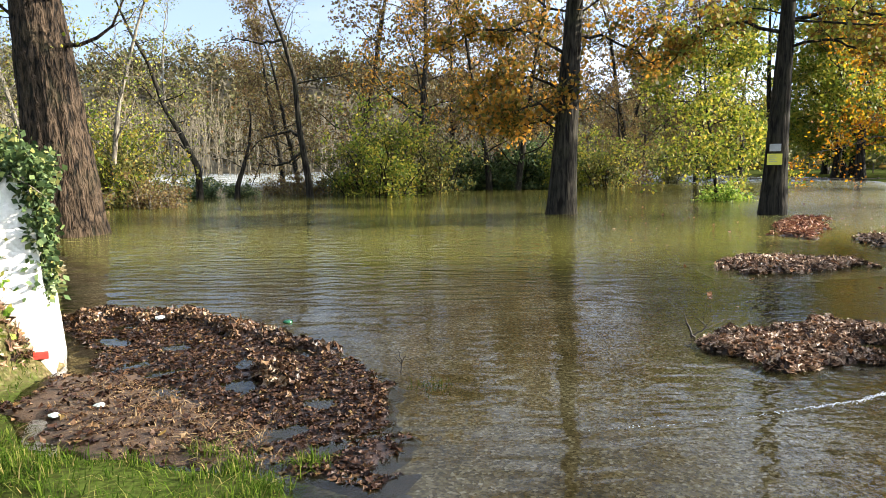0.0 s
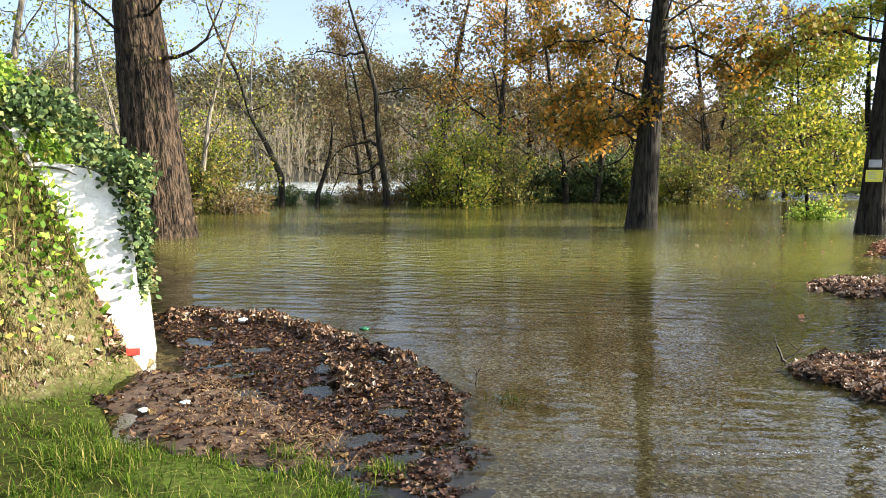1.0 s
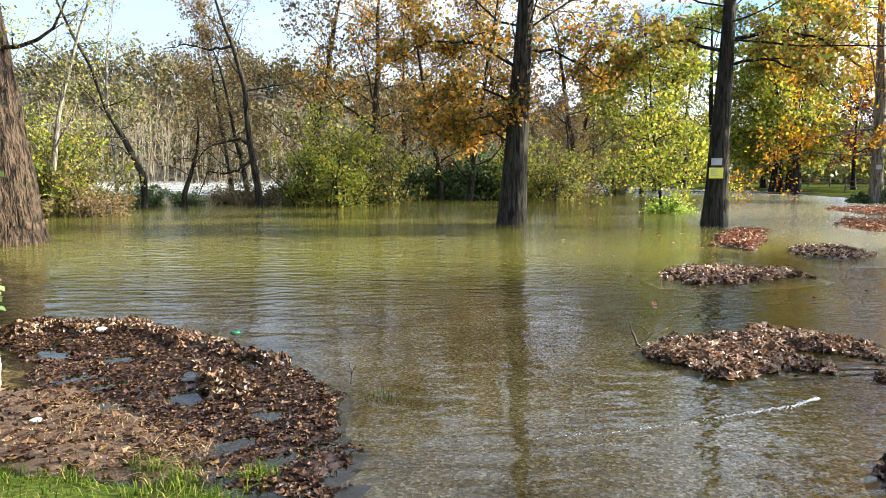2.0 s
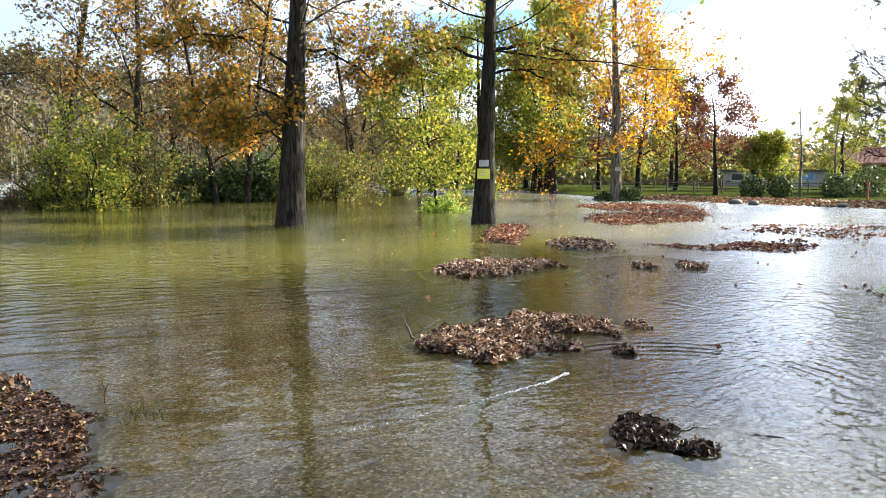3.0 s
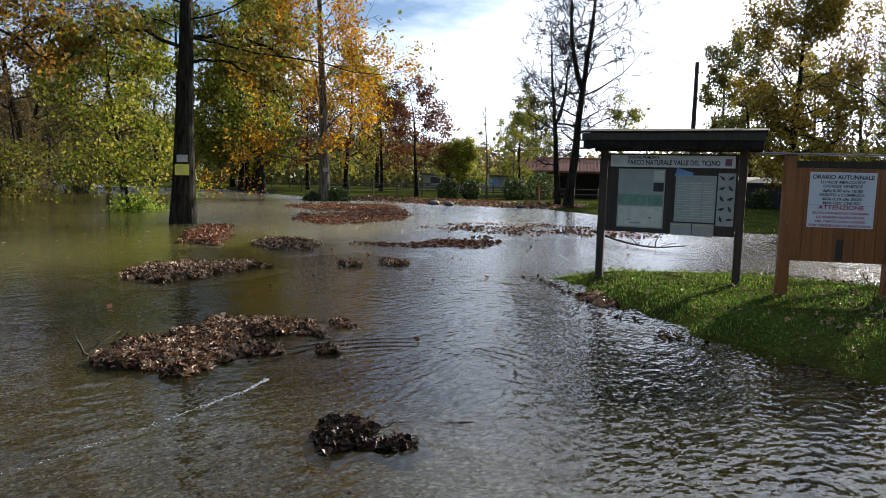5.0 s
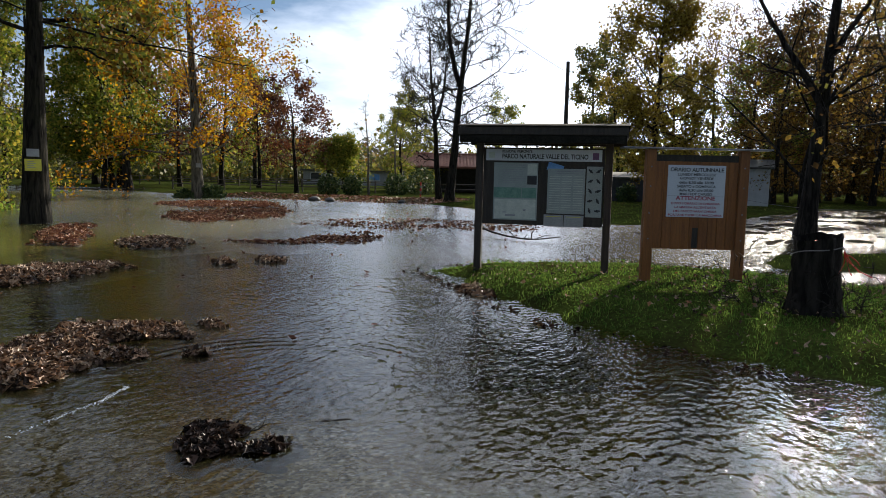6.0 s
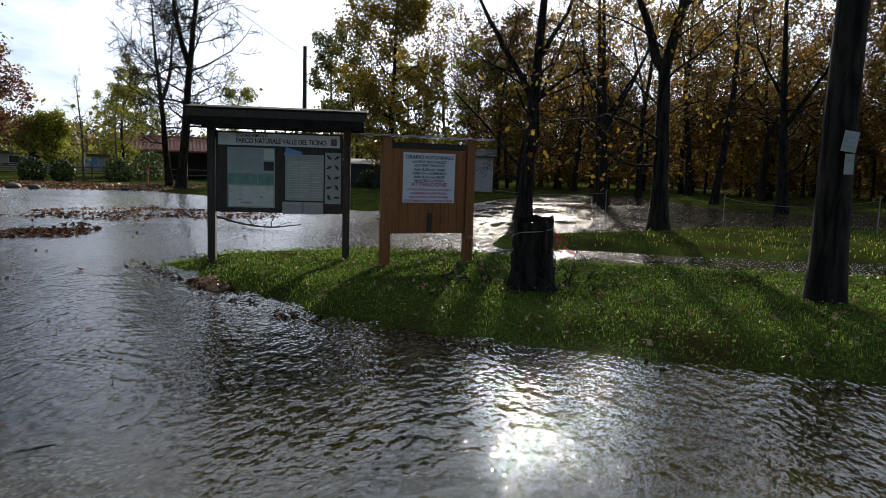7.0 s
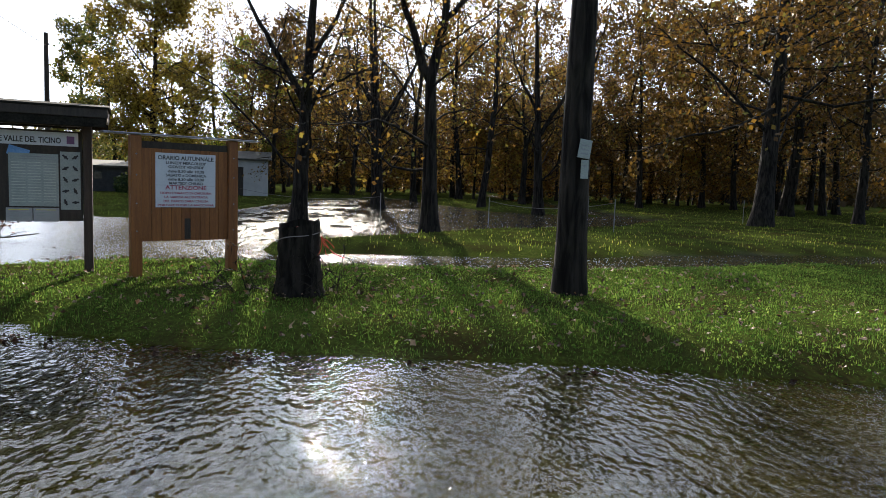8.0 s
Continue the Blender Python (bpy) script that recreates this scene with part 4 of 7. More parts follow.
for at, me, turn, sc, lab in [((-1.35, 41.6), TALL_OR, 0, 1.0, "tall dark tree with sparse rusty leaves in the flood"), ((2.8, 40.5), TALL_BR, 40, 0.8, "dark tree with sparse brown leaves in the flood"), ((4.2, 40.1), TALL_BR, 150, 0.85, "dark tree with sparse brown leaves in the flood"),
                              ((-5.5, 44.0), TALL_BR, 220, 1.05, "tall tree with sparse brown leaves"), ((7.5, 47.0), TALL_OR, 120, 0.85, "tree with rusty leaves by the river"), ((11.5, 44.0), TALL_BR, 300, 0.45, "thin tree by the river"),
                              ((-9.5, 46.0), TALL_BR, 20, 0.7, "tree with sparse brown leaves by the river"), ((18.3, 50.3), TALL_BR, 90, 0.8, "tree with sparse brown leaves at the river"),
                              ((13.5, 50.0), TALL_BR, 35, 0.95, "tall tree with brown leaves by the river"), ((5.5, 52.0), TALL_BR, 260, 1.0, "tall tree with brown leaves by the river"), ((0.5, 50.0), TALL_BR, 110, 0.9, "tall tree with brown leaves by the river"),
                              ((22.0, 57.0), TALL_BR, 310, 0.9, "tall tree with brown leaves by the river"), ((16.0, 62.0), TALL_BR, 180, 1.0, "tall tree with brown leaves by the river"), ((-12.0, 52.0), TALL_BR, 75, 0.85, "tree with sparse brown leaves by the river")]:
    plant_tree("bank_tree", at, me, lab, "tree", turn, sc, "trees along the river bank")
OAK_A = [(0, 0, 0), (0.12, 0, 2.5), (0.28, 0.03, 5.5), (0.46, 0.05, 8.5), (0.66, 0.0, 12), (0.85, 0.1, 16)]
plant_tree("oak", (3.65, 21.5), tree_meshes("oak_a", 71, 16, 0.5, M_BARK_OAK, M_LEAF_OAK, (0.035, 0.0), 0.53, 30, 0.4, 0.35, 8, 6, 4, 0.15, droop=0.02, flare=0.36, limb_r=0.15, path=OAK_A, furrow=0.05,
           extra=[([(0.1, 0, 3.6), (-0.7, -0.3, 4.1), (-1.6, -0.5, 3.9), (-2.3, -0.5, 3.2)], 0.05), ([(0.1, 0, 4.6), (-0.9, 0.3, 5.0), (-1.9, 0.5, 4.7), (-2.9, 0.6, 3.8)], 0.05), ([(0.1, 0, 3.2), (-0.5, 0.4, 3.7), (-1.2, 0.8, 3.6), (-1.9, 1.0, 3.0)], 0.04),
                  ([(0.2, 0, 6.0), (1.2, 0.2, 6.2), (2.3, 0.1, 5.7), (3.3, 0.0, 5.0)], 0.06), ([(0.2, 0, 5.6), (-1.2, -0.6, 6.3), (-2.6, -0.9, 6.2), (-3.8, -1.0, 5.6)], 0.06)]),
           "tall dark-barked oak with rusty orange leaves standing in water")
OAK_B = [(0, 0, 0), (0.05, -0.02, 3.0), (0.14, -0.05, 6.0), (0.2, -0.1, 10.0), (0.3, -0.2, 17.0)]
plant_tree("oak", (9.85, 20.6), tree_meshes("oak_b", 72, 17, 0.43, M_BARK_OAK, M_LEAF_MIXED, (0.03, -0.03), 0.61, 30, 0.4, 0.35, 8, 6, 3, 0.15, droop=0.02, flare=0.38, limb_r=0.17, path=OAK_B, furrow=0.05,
           extra=[([(0.1, 0, 6.3), (1.4, -0.3, 6.6), (2.8, -0.5, 6.3), (4.2, -0.6, 5.4)], 0.07), ([(0.1, 0, 5.6), (0.9, -0.8, 5.7), (1.9, -1.3, 5.2), (2.8, -1.6, 4.4)], 0.05), ([(0.1, 0, 6.0), (-1.2, 0.3, 6.4), (-2.4, 0.4, 6.0), (-3.2, 0.3, 5.0)], 0.06)]),
           "tall dark-barked oak with thin orange leaves standing in water")
plant_tree("young_tree", (10.95, 27.4), tree_meshes("young", 73, 7.5, 0.1, M_BARK_OAK, M_LEAF_LIME, (0.02, 0), 0.22, 26, 0.5, 0.15, 8, 5, 9, 0.14, wander=0.06), "young tree with lime-yellow leaves in the flood")
plant_tree("bush", (10.95, 27.3), shrub_meshes("green_sucker", 74, 1.75, 2.2, M_BARK_OAK, M_LEAF_GREEN, 16, 7, 0.13, 6), "bright green shoots round a young trunk", "bush")

# far shore
GOLD = tree_meshes("gold_tree", 81, 17, 0.34, M_BARK_GREY, M_LEAF_GOLD, (0.0, 0), 0.16, 36, 0.42, 0.3, 9, 7, 9, 0.16, wander=0.012, limb_r=0.25, droop=0.04)
GOLD_B = tree_meshes("gold_tree_b", 82, 15, 0.3, M_BARK_OAK, M_LEAF_LIME, (0, 0), 0.15, 20, 0.36, 0.35, 6, 5, 7, 0.28, far=True, rounded=True)
RED = tree_meshes("red_tree", 83, 11, 0.24, M_BARK_OAK, M_LEAF_RED, (0, 0), 0.25, 16, 0.5, 0.35, 7, 5, 5, 0.28, far=True, rounded=True)
BARE = tree_meshes("bare_tree", 84, 15, 0.26, M_BARK_OAK, M_LEAF_BROWN, (0.05, 0.02), 0.24, 40, 0.27, 0.35, 10, 8, 0, 0.08, twig_r=0.016, limb_r=0.3, wander=0.045, fork=0.45, rounded=True)
SNAG = tree_meshes("snag", 85, 11, 0.16, M_BARK_GREY, None, (0, 0), 0.35, 9, 0.3, 0.8, 5, 4, 0, 0.1, twig_r=0.012)
WILLOWY = tree_meshes("pollard", 86, 5, 0.282, M_BARK_OAK, M_LEAF_LIME, (0.2, 0.1), 0.35, 14, 0.38, 0.5, 6, 5, 9, 0.2, far=True)
M_LEAF_MUSTARD = foliage("leaf_mustard", [(0.0, (0.0975, 0.0675, 0.0112)), (0.5, (0.24, 0.165, 0.0188)), (1.0, (0.338, 0.27, 0.0375))], 0.35)
YELLOW = tree_meshes("yellow_tree", 87, 15.5, 0.32, M_BARK_OAK, M_LEAF_MUSTARD, (0, 0), 0.2, 38, 0.36, 0.45, 8, 6, 7, 0.25, limb_r=0.4, far=True, rounded=True)
DIM = tree_meshes("dim_tree", 88, 15, 0.24, M_BARK_OAK, M_LEAF_OLIVE, (0, 0), 0.15, 18, 0.3, 0.6, 6, 5, 5, 0.32, far=True)
for nm, at, me, turn, sc, lab in [("maple", (26.0, 35.6), GOLD, 0, 1.05, "tall tree with golden orange leaves at the waterline"), ("shore_tree", (36.0, 62.5), GOLD_B, 0, 0.95, "tree with yellow-green leaves on the far shore"),
                                  ("shore_tree", (34.9, 63.2), GOLD_B, 120, 0.95, "tree with golden leaves on the far shore"), ("shore_tree", (44.5, 57.4), GOLD_B, 80, 0.9, "tree with yellow leaves on the far shore"),
                                  ("shore_tree", (30.5, 50.5), GOLD_B, 45, 1.1, "tall tree full of yellow-green leaves at the waterline"), ("shore_tree", (34.0, 57.5), GOLD_B, 190, 1.2, "tall tree with yellow leaves on the far shore"), ("shore_tree", (27.5, 58.0), GOLD_B, 275, 1.15, "tall tree full of yellow-green leaves at the waterline"), ("shore_tree", (30.9, 54.6), GOLD_B, 140, 0.85, "leaning dark tree full of yellow-green leaves"), ("shore_tree", (31.9, 55.2), GOLD_B, 300, 0.8, "dark tree full of yellow-green leaves"), ("shore_tree", (38.3, 55.2), RED, 0, 0.85, "tree with dull red leaves on the far shore"), ("shore_tree", (44.2, 51.6), RED, 140, 0.8, "tree with dull red leaves on the far shore"),
                                  ("shore_tree", (35.9, 37.7), RED, 40, 0.7, "small dark tree with red leaves"), ("shore_tree", (48.5, 47.0), WILLOWY, 0, 1.0, "leaning pollard with yellow-green leaves"),
                                  ("shore_tree", (50.0, 46.0), WILLOWY, 25, 1.05, "leaning pollard with yellow-green leaves"), ("bare_tree", (34.6, 24.0), BARE, 200, 0.72, "smaller bare tree leaning beside a taller one"),
                                  ("bare_tree", (33.2, 22.4), BARE, 20, 1.0, "tall bare tree with fine dark twigs"), ("bare_tree", (38.5, 33.0), SNAG, 0, 0.62, "thin leafless tree on the shore"), ("bare_tree", (42.0, 33.0), SNAG, 100, 0.6, "thin leafless tree on the shore"),
                                  ("shore_tree", (46.0, 36.0), GOLD_B, 200, 0.5, "small tree with yellow leaves by the pavilion"), ("shore_tree", (54.0, 40.0), GOLD_B, 260, 0.55, "tree with olive leaves behind the pavilion"),
                                  ("shore_tree", (43.5, 14.0), YELLOW, 0, 0.82, "broad tree with yellow-brown leaves"), ("shore_tree", (62.0, 26.0), DIM, 0, 0.95, "hazy olive tree behind a pole"), ("shore_tree", (60.0, 22.5), DIM, 120, 0.85, "hazy olive tree on the park's edge"),
                                  ("shore_tree", (57.0, 17.0), GOLD_B, 10, 0.7, "tree with yellow leaves"), ("shore_tree", (58.0, 11.5), GOLD_B, 70, 0.75, "tree with yellow leaves"),
                                  ("shore_tree", (30.0, 70.0), GOLD_B, 220, 0.9, "tree with yellow leaves on the far shore"), ("shore_tree", (22.0, 76.0), DIM, 60, 0.9, "olive tree on the far shore"), ("shore_tree", (27.0, 84.0), DIM, 160, 0.9, "olive tree on the far shore"),
                                  ("shore_tree", (56.0, 66.0), GOLD_B, 20, 0.9, "yellow tree on the far shore"), ("shore_tree", (66.0, 52.0), DIM, 260, 0.8, "olive tree on the far shore"), ("shore_tree", (72.0, 42.0), GOLD_B, 110, 0.7, "yellow tree on the far shore")]:
    plant_tree(nm, at, me, lab, "tree", turn, sc)

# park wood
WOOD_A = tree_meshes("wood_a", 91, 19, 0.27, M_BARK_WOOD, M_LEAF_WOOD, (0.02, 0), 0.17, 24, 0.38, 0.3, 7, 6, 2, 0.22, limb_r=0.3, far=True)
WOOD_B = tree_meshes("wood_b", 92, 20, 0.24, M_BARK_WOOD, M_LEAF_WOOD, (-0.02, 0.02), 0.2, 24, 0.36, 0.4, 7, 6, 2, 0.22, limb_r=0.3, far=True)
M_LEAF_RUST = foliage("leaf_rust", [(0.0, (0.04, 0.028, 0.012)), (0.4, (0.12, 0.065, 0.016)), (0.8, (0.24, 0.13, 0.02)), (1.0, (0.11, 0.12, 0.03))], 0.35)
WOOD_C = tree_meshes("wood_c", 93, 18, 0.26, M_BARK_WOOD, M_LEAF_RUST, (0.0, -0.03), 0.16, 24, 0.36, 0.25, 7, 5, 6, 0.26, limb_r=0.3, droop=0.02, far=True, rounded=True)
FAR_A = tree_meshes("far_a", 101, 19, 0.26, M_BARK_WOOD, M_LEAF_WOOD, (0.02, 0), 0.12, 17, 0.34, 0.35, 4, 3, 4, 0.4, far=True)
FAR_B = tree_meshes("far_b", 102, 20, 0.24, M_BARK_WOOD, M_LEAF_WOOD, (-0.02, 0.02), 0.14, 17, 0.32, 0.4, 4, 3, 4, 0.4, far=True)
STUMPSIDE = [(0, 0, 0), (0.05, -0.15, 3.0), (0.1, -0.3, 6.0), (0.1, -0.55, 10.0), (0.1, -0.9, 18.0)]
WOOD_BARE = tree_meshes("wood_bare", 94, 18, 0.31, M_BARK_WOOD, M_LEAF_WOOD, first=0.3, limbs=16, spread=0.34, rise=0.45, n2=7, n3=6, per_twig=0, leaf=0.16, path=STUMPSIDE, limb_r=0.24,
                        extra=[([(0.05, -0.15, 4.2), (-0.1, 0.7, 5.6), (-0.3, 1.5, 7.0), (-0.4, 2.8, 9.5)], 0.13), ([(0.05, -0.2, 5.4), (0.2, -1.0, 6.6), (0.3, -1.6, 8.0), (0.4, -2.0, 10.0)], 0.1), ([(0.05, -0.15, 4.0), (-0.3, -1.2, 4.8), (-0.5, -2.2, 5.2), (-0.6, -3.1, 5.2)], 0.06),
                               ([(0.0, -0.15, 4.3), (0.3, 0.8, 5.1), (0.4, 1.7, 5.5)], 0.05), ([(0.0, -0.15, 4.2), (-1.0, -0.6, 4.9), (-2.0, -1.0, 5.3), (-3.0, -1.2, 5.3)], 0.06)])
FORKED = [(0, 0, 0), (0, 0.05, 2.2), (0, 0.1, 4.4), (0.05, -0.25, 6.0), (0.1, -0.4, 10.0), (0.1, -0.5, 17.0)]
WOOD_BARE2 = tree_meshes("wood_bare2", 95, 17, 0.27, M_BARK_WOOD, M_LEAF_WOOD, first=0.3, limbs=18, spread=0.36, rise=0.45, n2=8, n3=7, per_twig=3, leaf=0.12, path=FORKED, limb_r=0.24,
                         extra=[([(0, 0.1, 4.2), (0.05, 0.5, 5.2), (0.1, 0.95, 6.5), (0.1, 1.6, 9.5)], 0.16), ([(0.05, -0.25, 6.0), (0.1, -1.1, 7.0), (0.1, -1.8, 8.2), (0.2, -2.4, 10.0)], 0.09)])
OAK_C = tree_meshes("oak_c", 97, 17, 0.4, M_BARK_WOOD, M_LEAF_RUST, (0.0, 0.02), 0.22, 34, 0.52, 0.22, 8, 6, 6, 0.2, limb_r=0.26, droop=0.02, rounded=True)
for at, me, turn, sc in [((24.6, 3.0), WOOD_BARE, 0, 1.0), ((20.4, -1.25), WOOD_BARE2, 0, 1.0), ((37.5, -8.2), WOOD_BARE, 150, 1.0), ((41.4, 0.6), WOOD_BARE, 160, 1.05), ((52.5, -2.0), WOOD_A, 30, 0.9), ((42.4, -5.7), WOOD_B, 100, 0.95),
                         ((50.2, -9.8), WOOD_BARE2, 200, 1.0), ((62.9, -21.7), WOOD_C, 10, 0.9), ((50.1, -18.5), WOOD_C, 70, 0.9), ((66.8, -25.7), WOOD_C, 0, 1.0), ((56.3, -26.2), WOOD_C, 60, 0.95), ((46.0, -30.0), WOOD_C, 140, 0.9), ((60.0, -38.0), WOOD_C, 20, 1.05), ((38.0, -33.0), WOOD_C, 310, 1.0), ((71.0, -33.0), WOOD_C, 80, 1.0),
                         ((52.7, -27.1), WOOD_C, 160, 0.9), ((28.7, -15.8), OAK_C, 220, 1.0), ((42.3, -25.1), OAK_C, 90, 1.0), ((57.3, -33.3), WOOD_C, 200, 1.0), ((49.8, -33.6), WOOD_C, 100, 1.0), ((69.8, -50.5), WOOD_C, 44, 1.0),
                         ((38.3, 0.4), WOOD_BARE, 200, 0.95), ((53.3, 8.6), WOOD_C, 33, 0.7), ((71.3, -12.8), WOOD_A, 123, 0.95), ((64.0, -6.0), WOOD_C, 210, 0.9), ((60.0, 3.0), WOOD_A, 250, 0.85), ((47.0, 6.0), WOOD_B, 20, 0.75),
                         ((34.0, -24.0), WOOD_C, 12, 0.95), ((58.0, -6.0), WOOD_A, 77, 1.0), ((66.0, -13.5), WOOD_C, 240, 1.05), ((71.0, -3.0), WOOD_B, 140, 1.05), ((57.0, -15.5), WOOD_B, 310, 0.95), ((68.0, 11.0), WOOD_C, 15, 0.95), ((72.0, 7.0), WOOD_A, 190, 0.95), ((66.0, 5.0), WOOD_B, 65, 0.85), ((76.0, 2.0), WOOD_A, 290, 1.0), ((63.0, 14.5), WOOD_A, 130, 0.75), ((74.0, -8.0), WOOD_C, 95, 0.95), ((78.0, 13.0), WOOD_B, 240, 1.0)]:
    plant_tree("wood_tree", at, me, "dark-trunked park tree with sparse autumn leaves" if me not in (WOOD_BARE, WOOD_BARE2) else "dark forked park tree, almost leafless", "tree", turn, sc, "trees of the park wood")
rng = random.Random(5)
for _ in range(64):
    at = (rng.uniform(64, 125), rng.uniform(-100, 14))
    if -13 < at[1] < 13 and at[0] < 80:
        continue
    plant_tree("wood_tree", at, rng.choice([FAR_A, FAR_B]), "distant park tree with brown autumn leaves", "tree", rng.uniform(0, 360), rng.uniform(0.8, 1.05), "trees of the park wood")
UNDER = tree_meshes("under", 103, 9, 0.12, M_BARK_WOOD, M_LEAF_WOOD, (0.03, 0), 0.1, 16, 0.42, 0.35, 5, 4, 9, 0.22, far=True)
UNDER_B = tree_meshes("under_b", 104, 10, 0.13, M_BARK_WOOD, M_LEAF_RUST, (-0.03, 0), 0.1, 16, 0.42, 0.35, 5, 4, 8, 0.22, far=True)
for i in range(40):
    plant_tree("wood_tree", (rng.uniform(60, 86), -36 + 46 * (i + rng.random()) / 40), (UNDER, UNDER_B)[i % 2], "slender young park tree with brown and olive leaves", "tree", rng.uniform(0, 360), rng.uniform(0.85, 1.3), "trees of the park wood")
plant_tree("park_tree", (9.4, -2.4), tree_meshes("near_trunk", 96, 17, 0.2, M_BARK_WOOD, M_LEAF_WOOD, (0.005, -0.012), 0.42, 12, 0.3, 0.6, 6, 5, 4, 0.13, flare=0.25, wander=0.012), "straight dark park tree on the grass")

# ---- hillside across the river ----
def hill_height(x, y):
    ridge = 25 * smooth01((x + 330) / 160) * (1 - 0.72 * smooth01((x + 70) / 170))
    return ridge * smooth01((y - 125) / 70) + 2.0 * wob(x, y, 0.05) - 0.6


hx = np.linspace(-420, 420, 60)
hy = np.linspace(112, 420, 24)
hill_me, _, _, _ = sheet("hillside", hx, hy, hill_height, M_HILL)
tagged(new("hillside", hill_me), "wooded hillside across the river", "hill", kind="structure")
g = np.random.RandomState(7)
count = 1250
tx, ty = g.uniform(-215, 190, count), 120 + g.uniform(0, 1, count) ** 1.1 * 115
tz = hill_height(tx, ty)
pts = []
for i in range(count):
    r, h = g.uniform(2.2, 4.5), g.uniform(7, 13)
    u = g.normal(0, 1, (130, 3))
    u /= np.linalg.norm(u, axis=1)[:, None]
    u *= g.uniform(0.35, 1.0, (130, 1))
    pts.append(np.array((tx[i], ty[i], tz[i] + h * 0.55)) + u * np.array((r, r, h * 0.5)))
M_LEAF_HILL = foliage("leaf_hill", [(0.0, (0.045, 0.0375, 0.021)), (0.4, (0.0825, 0.0713, 0.0338)), (0.75, (0.124, 0.105, 0.0413)), (0.93, (0.09, 0.105, 0.0338)), (1.0, (0.18, 0.0825, 0.03))], 0.3)
tagged(new("hillside_wood", leaf_cards("hillside_wood", np.concatenate(pts), 0.8, 8, M_LEAF_HILL, 0.3, simple=True)), "brown and olive autumn wood on the hillside", "woodland", kind="stuff")
pts = []
for i in range(420):
    r, h = g.uniform(2.0, 4.0), g.uniform(7, 13)
    u = g.normal(0, 1, (70, 3))
    u /= np.linalg.norm(u, axis=1)[:, None]
    pts.append(np.array((g.uniform(118, 165), g.uniform(-150, 70), h * 0.5)) + u * g.uniform(0.3, 1.0, (70, 1)) * np.array((r, r, h * 0.5)))
tagged(new("park_edge_wood", leaf_cards("park_edge_wood", np.concatenate(pts), 0.9, 14, M_LEAF_HILL, 0.3, simple=True)), "hazy olive and brown trees closing the park", "woodland", kind="stuff")
# pale leafless poplars on the far bank
V, F = [], []
r2 = random.Random(9)
for _ in range(1500):
    p = Vector((r2.uniform(-190, 110), r2.uniform(100, 122), -0.3))
    st = bend(r2, p, Vector((r2.gauss(0, 0.06), r2.gauss(0, 0.06), 1)), r2.uniform(7, 13), 3, 0.05, 0)
    tube(V, F, st, [0.055, 0.05, 0.04, 0.02], 3)
    for _ in range(3):
        q, qd = along(st, r2.uniform(0.35, 0.95))
        br = bend(r2, q, Vector((r2.gauss(0, 0.5), r2.gauss(0, 0.5), 1)), r2.uniform(2, 4), 2, 0.1, 0)
        tube(V, F, br, [0.03, 0.025, 0.015], 3)
M_PALE = surface("pale_bark", (0.06, 0.052, 0.034), (0.15, 0.125, 0.08), 3, 0.9, 0.0)
tagged(new("poplar_thicket", mesh_from("poplar_thicket", [tuple(v) for v in V], F, M_PALE)), "pale leafless poplar thicket on the far river bank", "woodland", kind="stuff")

# ---- left bank: retaining wall ----
def wall_meshes():
    """A battered block whose top climbs away from the corner in three crumbling steps."""
    bm = bmesh.new()
    rng = random.Random(3)
    lat, lean = 2.2, 0.14
    n_u, n_z = 22, 18
    rows = []
    for i in range(n_u + 1):
        u = lat * i / n_u
        top = 1.62 + 0.1 * smooth01((u - 0.1) / 0.4) + 0.35 * float(u > 0.75) + 0.4 * float(u > 1.25)
        col = []
        for k in range(n_z + 1):
            z = -0.3 + (top + 0.3) * k / n_z
            w = 0.006 * math.sin(9 * u + 5 * z) + rng.gauss(0, 0.003)
            edge = -0.02 * rng.random() if i == 0 else 0
            col.append(bm.verts.new((-u - edge - lean * z * 0.55, lean * z + w, z + (rng.gauss(0, 0.012) if k == n_z else 0))))
        rows.append(col)
    back = []
    for i in range(n_u + 1):
        t = rows[i][-1].co
        back.append((bm.verts.new((t.x, t.y + 0.55, t.z + rng.gauss(0, 0.015))), bm.verts.new((rows[i][0].co.x, rows[i][0].co.y + 0.75, -0.3))))
    for i in range(n_u):
        for k in range(n_z):
            bm.faces.new((rows[i][k], rows[i][k + 1], rows[i + 1][k + 1], rows[i + 1][k]))
        bm.faces.new((rows[i][-1], back[i][0], back[i + 1][0], rows[i + 1][-1]))
        bm.faces.new((back[i][0], back[i][1], back[i + 1][1], back[i + 1][0]))
    bm.faces.new([v for v in rows[0]] + [back[0][0], back[0][1]])
    bm.faces.new([v for v in reversed(rows[-1])] + [back[-1][1], back[-1][0]])
    bmesh.ops.recalc_face_normals(bm, faces=bm.faces)
    return bm


